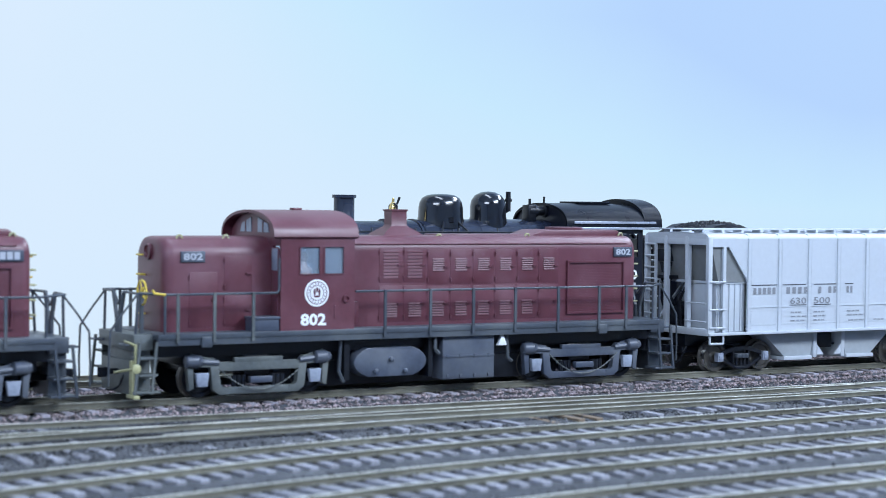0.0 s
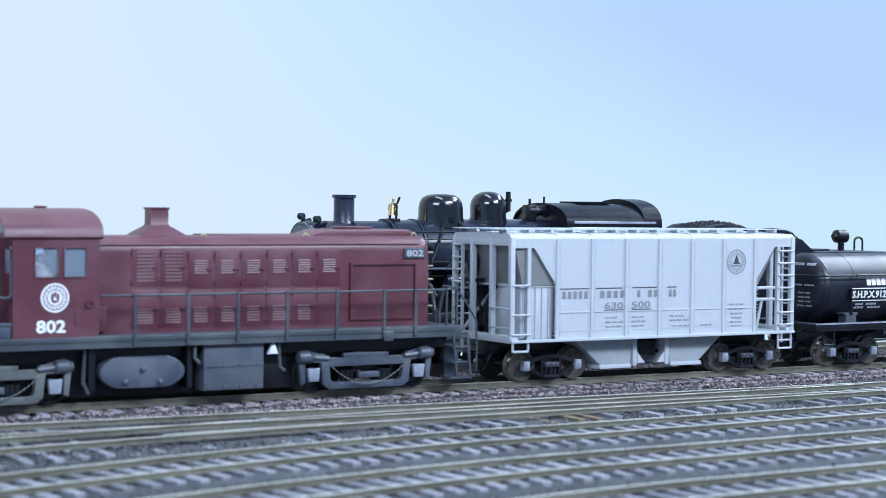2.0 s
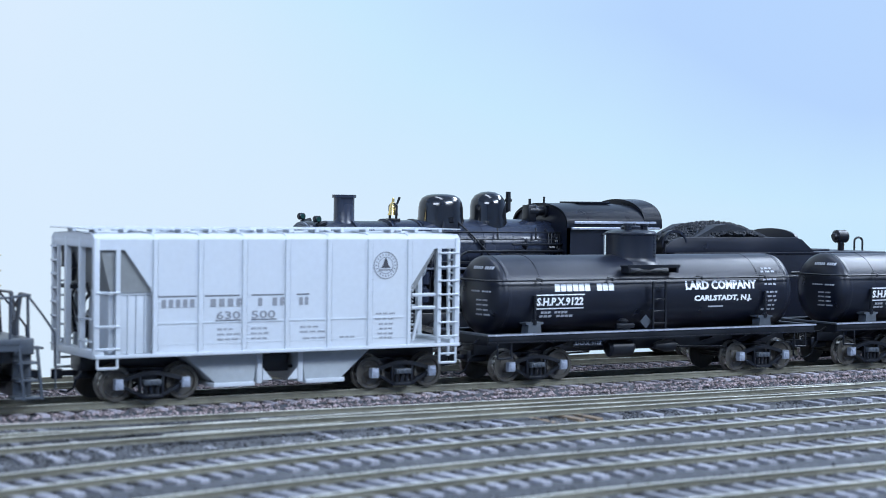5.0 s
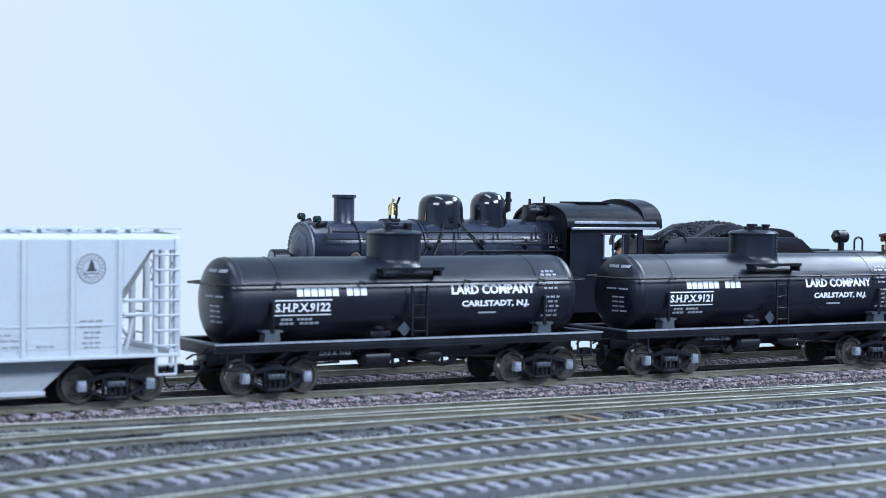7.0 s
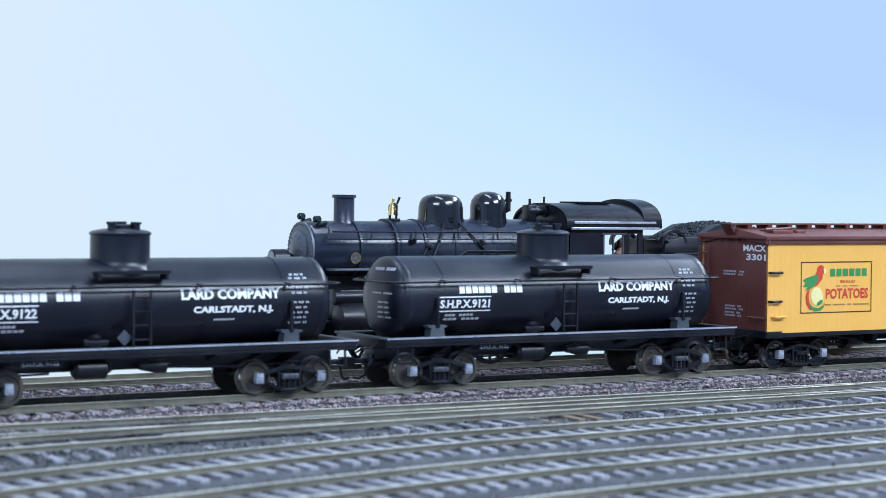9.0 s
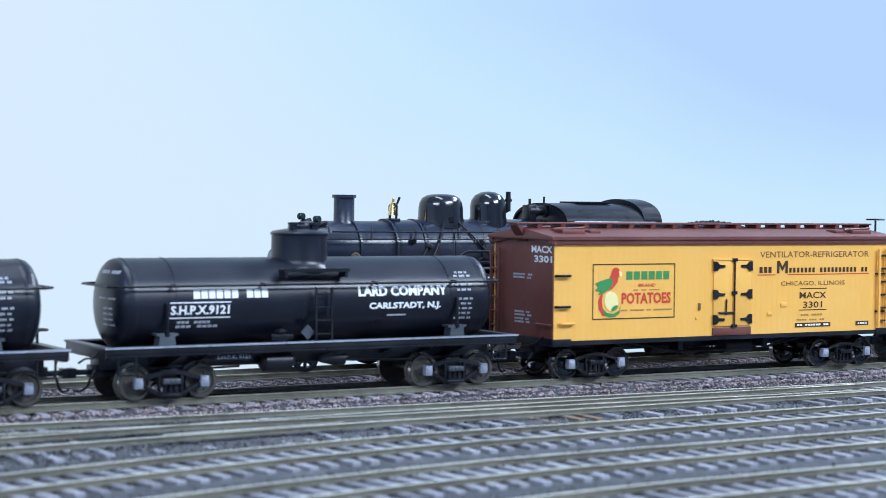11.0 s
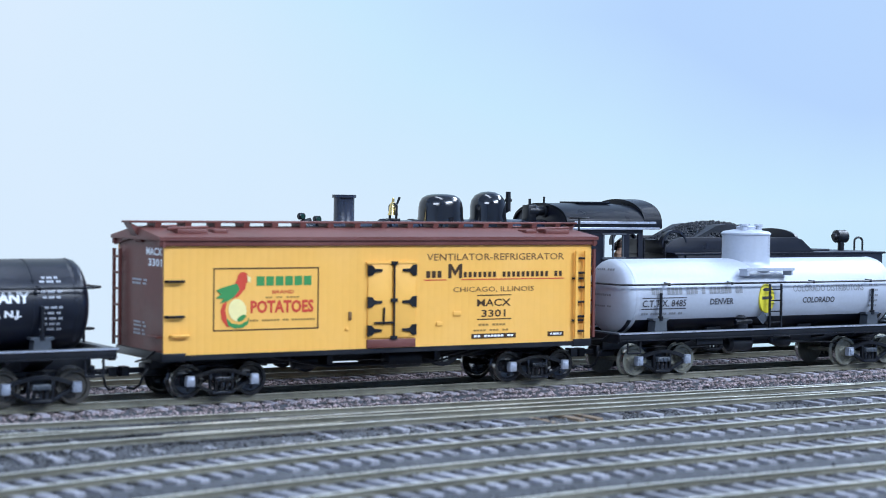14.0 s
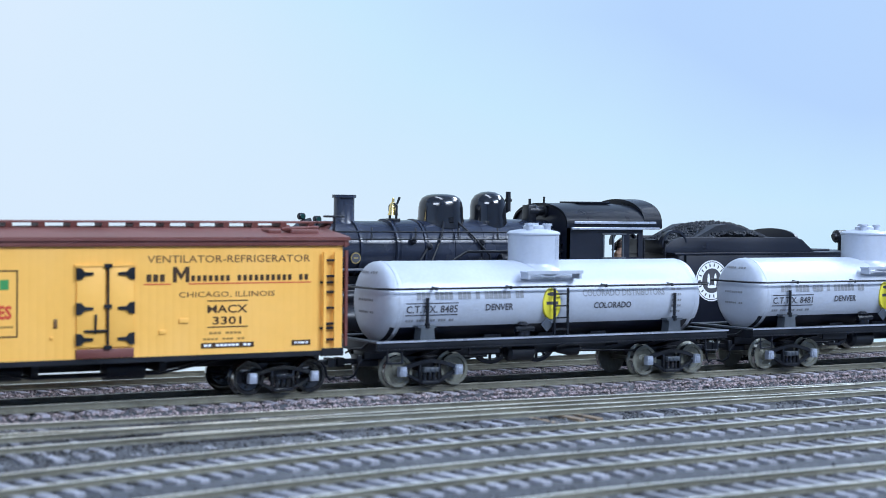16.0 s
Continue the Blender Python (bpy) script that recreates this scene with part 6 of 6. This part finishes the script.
    wire(be, [(304.5, -2.2, 50), (304.5, -2.4, 54.6), (304.5, 0, 55.6), (304.5, 2.4, 54.6), (304.5, 2.2, 50)], 0.45)
    box(be, 303, 306, -2.6, 2.6, 49.3, 50.3, 0.2)
    rod(be, (304.5, -2.6, 55.2), (305.4, -2.9, 57.6), 0.4)
    bell = part("bell_bracket", be, M_DARK, sl)
    part("bell", turned(bmn(), [(1.9, 51.4), (1.6, 52.2), (1.35, 54.0), (1.1, 55.2), (0.5, 55.9), (0.45, 57.0), (0.2, 57.3)], (304.5, 0, 0), "z", 18), M_BRASS, bell, "polished brass bell")
    sd = bmn()
    loops = []
    for w, z in ((9.0, 47.0), (8.5, 49.6), (8.2, 51.0), (8.05, 54.2), (7.7, 56.0), (6.8, 57.5), (5.0, 58.5), (2.2, 58.9)):
        loops.append([(323.5 + (w * math.cos(2 * math.pi * i / 32)), w * 0.86 * math.sin(2 * math.pi * i / 32), z) for i in range(32)])
    part("sand_dome", rings(sd, loops), M_GLOSSBLACK, sl, "gloss black rounded sand dome")
    st = bmn()
    turned(st, [(7.4, 46.5), (6.8, 49.6), (6.4, 51.2), (6.4, 54.6), (6.0, 56.8), (4.8, 58.6), (2.6, 59.7), (0.4, 60.0)], (343.0, 0, 0), "z", 32)
    part("steam_dome", st, M_GLOSSBLACK, sl, "gloss black steam dome")
    wh = bmn()
    rod(wh, (350.2, -2, 53.0), (350.2, -2, 60.0), 0.9, 10)
    rod(wh, (349.2, -2, 57.0), (351.4, -2, 57.0), 0.7)
    rod(wh, (348.0, -1, 52.0), (350.2, -2, 53.2), 0.5)
    part("whistle", wh, M_DARK, sl)
    tu = bmn()
    turned(tu, [(1.8, -4), (2.3, -3.4), (2.3, 0), (1.6, 0.4), (1.6, 3), (2.3, 3.2), (2.3, 4.2)], (362, -2, 53.2), "x", 16)
    box(tu, 357.5, 361, -4, 0, 49.6, 55.4, 0.3)
    rod(tu, (359.4, -2, 55), (359.4, -2, 57.6), 0.5)
    rod(tu, (365.4, -2, 54), (365.6, -2, 58.4), 0.4)
    part("turbo_generator", tu, M_DARK, sl)
    # handrails, pipes and running board on the near side
    hr = bmn()
    wire(hr, [(275, -11.6, 46.0), (372, -12.0, 45.7)], 0.3)
    wire(hr, [(274, -11.8, 43.4), (372, -12.2, 43.2)], 0.25)
    for x in (275, 291, 308, 325, 341, 357, 369):
        rod(hr, (x, -9.5, 47.2), (x - 1.4, -11.8, 43.3), 0.35)
    part("handrail", hr, M_DARK, boiler)
    sp = bmn()
    wire(sp, [(321, -6.2, 50.0), (318, -10.2, 44.5), (313, -12.0, 36), (312, -12, 24)], 0.35)
    wire(sp, [(326, -6.2, 50.0), (331, -10.2, 44.0), (336, -12.4, 38), (338, -12.4, 24)], 0.35)
    turned(sp, [(1.2, 49.2), (1.2, 50.8)], (323.5, -6.8, 0), "z", 10)
    part("sand_pipe", sp, M_DARK, sl)
    pi_ = bmn()
    wire(pi_, [(372, -13.5, 39.2), (326, -13.5, 39.2), (321, -13.5, 36.5), (318, -13.5, 33.5)], 0.5)
    wire(pi_, [(372, -13.2, 41.6), (345, -13.2, 41.6)], 0.35)
    turned(pi_, [(1.8, 340), (2.3, 341), (2.3, 358), (1.8, 359)], (0, -12.8, 36.4), "x", 14)
    part("injector_pipe", pi_, M_DARK, sl)
    for pts, rr in (([(300, -10.6, 35.6), (340, -10.9, 35.4), (366, -11.2, 35.4)], 0.45), ([(334, -10.4, 42.6), (334, -11.0, 37.0), (328, -11.4, 33.8)], 0.4),
                    ([(352, -10.8, 43.0), (352, -11.4, 36.0), (346, -11.6, 33.8)], 0.4), ([(313, -10.4, 41.5), (309, -10.8, 36.0)], 0.35), ([(361, -9.2, 46.8), (366, -11.8, 41.0), (366, -12.0, 33.8)], 0.45)):
        part("boiler_pipe", wire(bmn(), pts, rr), M_DARK, boiler)
    for x, z in ((352, 42.2), (313, 41.8), (334, 43.0), (306.5, 43.6)):
        part("check_valve", turned(bmn(), [(1.0, 0), (1.3, -0.5), (1.0, -1.2), (0.5, -1.6)], (x, -R - 0.3, z - 0.8), "y", 12), M_DARK, boiler)
    ap = turned(bmn(), [(2.6, 22), (3.0, 22.4), (3.0, 26.6), (2.0, 27.0), (2.0, 28.0), (3.0, 28.4), (3.0, 32.4), (2.4, 32.8)], (308, -13.4, 0), "z", 16)
    part("air_pump", ap, M_BOILER, sl)
    part("air_tank", turned(bmn(), [(1.8, 318), (2.6, 319), (2.6, 352), (1.8, 353)], (0, -12.6, 29.4), "x", 16), M_BOILER, sl)
    rb = bmn()
    box(rb, 274, 304, -16.0, -9.5, 33.2, 33.8, 0.1)
    box(rb, 304, 372, -16.0, -9.5, 33.2, 33.8, 0.1)
    box(rb, 274, 372, 9.5, 16.0, 33.2, 33.8, 0.1)
    part("running_board", rb, M_BLUEGREY, sl)
    bp = turned(bmn(), [(1.9, 0), (1.9, -0.4)], (284.5, -R - 0.6, 37.2), "y", 20)
    plate = part("builder_plate", bp, M_BRASS, sl, "round brass builder plate")
    disc(284.5, 37.2, 1.5, -R - 1.06, M_BLACKLET, plate)
    bars("xxx", 283.6, 285.4, 37.0, 37.5, -R - 1.1, M_BRASS, plate)
    # backhead fittings beside the cab
    g = random.Random(4)
    for k in range(9):
        x = 361 + k * 1.2
        part("valve_pipe", wire(bmn(), [(x, -11.5, 46.0 - k * 0.2), (x + g.uniform(-1, 1), -12.6, 40), (x + 0.5, -12.6, 30 + g.uniform(-3, 3))], 0.35), M_DARK, sl)
        part("pipe_valve", turned(bmn(), [(0.7, -0.6), (0.7, 0.6)], (x, -12.6, 41 + g.uniform(-3, 3)), "x", 8), M_DARK, sl)
    # cylinders, frame, pilot, wheels and rods
    cy = bmn()
    for s in (-1, 1):
        turned(cy, [(3.6, 275), (4.4, 275.4), (4.4, 290.4), (3.6, 290.8)], (0, s * 15.6, 17.5), "x", 22)
        turned(cy, [(1.2, 273.6), (2.4, 274), (2.4, 291.4), (1.2, 291.8)], (0, s * 14.6, 24.5), "x", 16)
        box(cy, 276, 290, min(s * 6, s * 16), max(s * 6, s * 16), 17, 27, 0.4)
    part("cylinder_block", cy, M_DARK, sl)
    fm = bmn()
    box(fm, 262, 400, -6, 6, 10, 18, 0.4)
    box(fm, 276, 290, -7, 7, 18, 31)
    box(fm, 330, 372, -9, 9, 18, 32, 0.5)
    box(fm, 304, 330, -5, 5, 18, 31, 0.5)
    part("loco_frame", fm, M_DARK, sl)
    pl = bmn()
    box(pl, 258, 262, -15.5, 15.5, 12.0, 16.4, 0.3)
    for i in range(11):
        y = -12 + i * 2.4
        rod(pl, (258.5, y, 12), (253.0, y * 0.55, 3.0), 0.4)
    box(pl, 252.4, 254, -7.2, 7.2, 2.4, 3.4)
    box(pl, 257, 261, -14.5, -9, 4, 4.6)
    box(pl, 262, 276, -12, 12, 16.0, 16.6)
    part("pilot", pl, M_DARK, sl)
    bs = bmn()
    for y in (-8, 8):
        rod(bs, (262, y, 17), (270, y * 0.8, 33), 0.55)
    part("front_brace", bs, M_DARK, sl)

    def spoked(name, r, x, spokes):
        bm = bmn()
        for s in (-1, 1):
            y = s * 8.6
            outer = [(r - 1.3, y - 0.9), (r, y - 0.9), (r, y + 0.9), (r - 1.3, y + 0.9)]
            n = 32
            lps = [[(x + q * math.cos(2 * math.pi * i / n), yy, r + q * math.sin(2 * math.pi * i / n)) for q, yy in outer] for i in range(n)]
            rows = [[bm.verts.new(p) for p in lp] for lp in lps]
            for i in range(n):
                a, b = rows[i], rows[(i + 1) % n]
                for j in range(4):
                    bm.faces.new((a[j], a[(j + 1) % 4], b[(j + 1) % 4], b[j]))
            for i in range(spokes):
                a = 2 * math.pi * i / spokes
                rod(bm, (x, y, r), (x + (r - 1) * math.cos(a), y, r + (r - 1) * math.sin(a)), 0.55)
            turned(bm, [(1.9, y - 1.2), (1.9, y + 1.2)], (x, 0, r), "y", 12)
        rod(bm, (x, -9, r), (x, 9, r), 1.0)
        return part(name, bm, M_DARK, sl)
    spoked("pilot_wheel", 4.6, 267, 8)
    for x in (300, 319.5, 339, 358.5):
        spoked("driving_wheel", 8.2, x, 12)
    ro = bmn()
    for s in (-1, 1):
        box(ro, 299, 359.5, s * 11.4 - 0.5, s * 11.4 + 0.5, 5.0, 7.2, 0.15)
        prism(ro, [(293, 16.6), (293, 18.4), (339, 7.4), (339, 5.2)], s * 12.8 - 0.5, s * 12.8 + 0.5, "y")
        box(ro, 290, 306, s * 12.8 - 1, s * 12.8 + 1, 19.6, 20.8)
        for x in (300, 319.5, 339, 358.5):
            turned(ro, [(1.7, s * 11.0), (1.7, s * 12.2)], (x, 0, 6.1), "y", 12)
    part("side_rods", ro, M_STEEL, sl)
    # cab
    cb = bmn()
    for s in (-1, 1):
        y0, y1 = sorted((s * 16.6, s * 15.7))
        box(cb, 366, 399, y0, y1, 17.5, 37.0)
        for a, b in ((366, 381.2), (390.4, 393.0), (397.0, 399)):
            box(cb, a, b, y0, y1, 37.0, 45.4)
        box(cb, 366, 399, y0, y1, 45.4, 48.6)
    arch = [(-16.6, 17.5), (-16.6, 48.6)] + [(-16.6 * math.cos(math.pi * i / 12), 48.6 + 7.4 * math.sin(math.pi * i / 12)) for i in range(1, 12)] + [(16.6, 48.6), (16.6, 17.5)]
    prism(cb, arch, 366, 366.9, "x")
    box(cb, 366, 402, -15.7, 15.7, 20.5, 21.3)
    cab = part("cab", cb, M_BLACK, sl)
    rf = bmn()
    for xa, xb, grow in ((365.0, 405.5, 0.0), (399.0, 407.0, 1.7)):
        outer, inner = [], []
        for i in range(21):
            a = math.pi * i / 20
            outer.append((-(17.6) * math.cos(a), 47.6 + (8.6 + grow) * math.sin(a) ** 0.72))
            inner.append((-(17.0) * math.cos(a), 47.2 + (8.2) * math.sin(a) ** 0.72))
        prism(rf, outer + inner[::-1], xa, xb, "x")
    part("cab_roof", rf, M_CABROOF, cab, "curved dark cab roof")
    # two pale strips stand in for the gloss streak along the roof side
    part("roof_highlight_strip", box(box(bmn(), 366.6, 405.5, -18.3, -17.5, 46.9, 47.7, 0.1), 368.0, 404.0, -17.95, -17.3, 48.9, 49.8, 0.1), M_BRIGHTTRIM, cab, "two pale strips drawn as highlights along the roof edge")
    part("roof_vent", box(bmn(), 378, 392, -6.2, 6.2, 56.0, 56.8, 0.2), M_CABROOF, cab)
    wf = bmn()
    for q in ((381.2, 381.8), (385.5, 386.1), (389.8, 390.4)):
        box(wf, q[0], q[1], -16.8, -16.2, 37, 45.4)
    box(wf, 380.6, 391.0, -17.4, -16.0, 36.3, 37.0)
    box(wf, 380.6, 391.0, -17.4, -16.4, 45.0, 45.6)
    part("window_frame", wf, M_GREY, cab)
    letters("300", 388.0, 396.6, 28.9, 32.5, -16.72, M_WHITE, cab, bold=0.03)
    bars("xxxxxx", 388.6, 396.2, 26.4, 27.8, -16.72, M_DIMLET, cab)
    gn = bmn()
    rod(gn, (399.4, -16.8, 10), (399.4, -16.8, 44), 0.35)
    rod(gn, (409.0, -16.8, 10), (409.0, -16.8, 42), 0.35)
    for z in (12.5, 17.5):
        box(gn, 393, 399, -17, -13, z, z + 0.6)
    part("cab_grab", gn, M_DARK, cab)
    fg = turned(bmn(), [(0.5, 33), (2.2, 34.4), (2.3, 38), (0.9, 40.0), (1.4, 41.0), (1.4, 42.2), (0.5, 43)], (394.5, -9, 0), "z", 12)
    part("standing_figure", fg, M_SKIN, cab, "plain beige plastic crew figure")

    tn = thing("tender", "black coal tender heaped with coal on the back track", "tender", (0, 64, 0))
    tb = bmn()
    box(tb, 414.5, 518, -16.8, 16.8, 12.0, 38.0, 0.6)
    box(tb, 413.5, 519.2, -17.2, 17.2, 37.6, 38.4, 0.15)
    box(tb, 410, 520, -15, 15, 9.5, 12.0, 0.3)
    body = part("tank_body", tb, M_BLACK, tn)
    for s in (-1, 1):
        bk2 = bmn()
        pts = [(409.0, 38.4), (410.4, 41.2), (413.2, 43.2), (417, 44.2), (473, 44.0), (476, 43.2), (482.5, 38.4)]
        prism(bk2, pts, s * 15.6 - 0.5, s * 15.6 + 0.5, "y", 0.2)
        part("coal_board", bk2, M_BLACK, tn)
        cu2 = bmn()
        n = 10
        ring_o = [(410 + 4 + 6.0 * math.cos(a), 41.4 + 5.4 * math.sin(a)) for a in [math.pi * (0.05 + 1.0 * i / n) for i in range(n + 1)]]
        ring_i = [(410 + 4 + 5.2 * math.cos(a), 41.4 + 4.6 * math.sin(a)) for a in [math.pi * (0.05 + 1.0 * i / n) for i in range(n + 1)]]
        prism(cu2, ring_o + ring_i[::-1], s * 15.2 - 1.0, s * 15.2 + 1.0, "y")
        part("board_scroll", cu2, M_BLACK, tn)
    bb = bmn()
    prism(bb, [(-15, 38.2)] + [(-15 * math.cos(math.pi * i / 12), 43.5 + 3.8 * math.sin(math.pi * i / 12)) for i in range(13)] + [(15, 38.2)], 474.0, 475.0, "x")
    part("back_coal_board", bb, M_BLACK, tn)
    part("front_bulkhead", box(bmn(), 412, 413.4, -15, 15, 38, 43, 0.2), M_BLACK, tn)
    g2 = np.random.default_rng(7)
    base = np.array([(1, 0, 0), (-1, 0, 0), (0, 1, 0), (0, -1, 0), (0, 0, 1), (0, 0, -1)], float)
    tri = [(0, 2, 4), (2, 1, 4), (1, 3, 4), (3, 0, 4), (2, 0, 5), (1, 2, 5), (3, 1, 5), (0, 3, 5)]
    vs, fs = [], []
    for k in range(4200):
        x, y = g2.uniform(413, 474), g2.uniform(-15, 15)
        top = 41.0 + 8.6 * math.exp(-abs((x - 444) / 20.0) ** 2.8) * (1 - (y / 22) ** 2)
        p = np.array((x, y, top - g2.uniform(0, 0.9)))
        q = base * g2.uniform(0.75, 1.1, (6, 1)) * g2.uniform(0.55, 1.25) * (1.0, 1.0, 0.75)
        a = g2.uniform(0, 6.3)
        m = np.array([(math.cos(a), -math.sin(a), 0), (math.sin(a), math.cos(a), 0), (0, 0, 1)])
        o = len(vs)
        vs += (((q @ m.T) + p) * MM).tolist()
        fs += [(o + i, o + j, o + l) for i, j, l in tri]
    me = bpy.data.meshes.new("coal_load")
    me.from_pydata(vs, [], fs)
    me.materials.append(M_COAL)
    co = new("coal_load", me)
    co.parent = tn
    tagged(co, "heap of small black coal lumps", kind="stuff")
    part("coal_floor", prism(bmn(), [(413.4, 38.4), (413.4, 41.5), (425, 43.5), (436, 48.4), (441, 49.0), (448, 47.6), (458, 43.5), (466, 42.6), (474, 42), (474, 38.4)], -13.5, 13.5, "y"), M_COAL, tn)
    hb = bmn()
    turned(hb, [(2.0, -2.6), (2.6, -2.2), (2.6, 2.6), (1.8, 3.2)], (511, 0, 44.0), "x", 16)
    turned(hb, [(1.3, 38.4), (1.3, 42.5)], (511.5, 0, 0), "z", 12)
    turned(hb, [(1.2, -3.8), (1.6, -2.6)], (511, 0, 44.0), "x", 12)
    part("backup_lamp", hb, M_DARK, tn)
    lo_ = bmn()
    n = 10
    pts = [(519.8, 0, 38.4)] + [(522.0 - 2.2 * math.cos(math.pi * i / n), 0, 42.0 + 1.6 * math.sin(math.pi * i / n)) for i in range(n + 1)] + [(524.2, 0, 38.0)]
    pts = [(x - 6.0 + 5, y, z) for x, y, z in pts]
    wire(lo_, pts, 0.45)
    part("hose_loop", lo_, M_DARK, tn)
    part("water_hatch", box(bmn(), 488, 500, -6, 6, 38.3, 39.2, 0.3), M_BLACK, tn)
    ls = bmn()
    for x in (414.9, 418.4):
        box(ls, x - 0.3, x + 0.3, -17.6, -17.0, 10, 37.5)
    for k in range(6):
        rod(ls, (414.9, -17.4, 13 + k * 4.2), (418.4, -17.4, 13 + k * 4.2), 0.3)
    part("ladder", ls, M_DARK, tn)
    yt = -17.0
    disc(431.0, 28.0, 7.6, yt, M_WHITE, body)
    disc(431.0, 28.0, 7.2, yt - 0.08, M_BLACKLET, body, inner=6.9)
    disc(431.0, 28.0, 4.6, yt - 0.08, M_BLACKLET, body)
    for k in range(18):
        a = 2 * math.pi * k / 18
        blob(oval(431 + 5.8 * math.cos(a), 28 + 5.8 * math.sin(a), 0.3, 0.75, math.degrees(a) + 90, 8), yt - 0.1, M_BLACKLET, body)
    for dx, dz, rx, rz in ((-1.6, 0.4, 0.6, 2.4), (1.6, 0.4, 0.6, 2.4), (0, -2.2, 2.2, 0.6)):
        blob(oval(431 + dx, 28 + dz, rx, rz, 0, 10), yt - 0.12, M_WHITE, body)
    for x in (436, 497):
        tk = part("truck", box(bmn(), -5, 5, -9, 9, 5.5, 9.5, 0.3), M_DARK, tn, at=(x, 0, 0))
        same("sideframe", NEAR_FRAME, tk)
        same("sideframe", REAR_FRAME, tk)
        for s in (-1, 1):
            same("wheelset", FREIGHT_WHEEL, tk, (s * 9.7, 0, 4.75))


steam_locomotive()
LOCO_A = diesel("", 72.8, "maroon diesel road switcher leading the train, weathered, slate grey frame")
LOCO_B = diesel("802", 272.0, "weathered maroon diesel road switcher, slate grey frame, white cab numerals")
covered_hopper(433.4)
tank_car(567.0, "9122", False, "satin black single-dome tank car with white lettering")
tank_car(708.4, "9121", False, "satin black single-dome tank car with white lettering")
reefer(857.8)
tank_car(1006.6, "8485", True, "silver single-dome tank car with black belly and yellow shield")
tank_car(1149.0, "8481", True, "silver single-dome tank car with black belly and yellow shield")

# distance run by the train, seconds and millimetres
RUN = [(0, 0), (0.5, 19.2), (1, 38.1), (1.5, 57.1), (2, 76.8), (2.5, 97.9), (3, 119.8), (3.5, 142.0), (4, 164.1), (4.2, 173.0), (6.3, 266.9), (6.5, 275.8), (7, 298.0), (7.5, 319.8), (8, 341.7), (8.5, 363.4), (9, 385.0), (9.2, 393.7), (11.3, 484.0), (11.5, 492.6), (12, 514.4), (12.5, 536.0), (13, 557.4), (13.5, 577.9), (14, 599.3), (14.5, 621.4), (15, 643.2), (15.5, 664.9), (16, 686.7)]


def run_at(t):
    for (a, u), (b, v) in zip(RUN, RUN[1:]):
        if t <= b:
            return u + (v - u) * (t - a) / (b - a)
    return RUN[-1][1]


def motions():
    """The train rolls along the main track and its wheels turn with it."""
    for ob, x in TRAIN:
        walk(ob, [(t, pose((x - d) * MM, 0, 0)) for t, d in RUN])
    times = [i * 4 / 30 for i in range(121)]
    for ws, x, z, r in WHEELS:
        walk(ws, [(t, pose(x * MM, 0, z * MM, 0, -math.degrees(run_at(t) / r), 0)) for t in times])


motions()
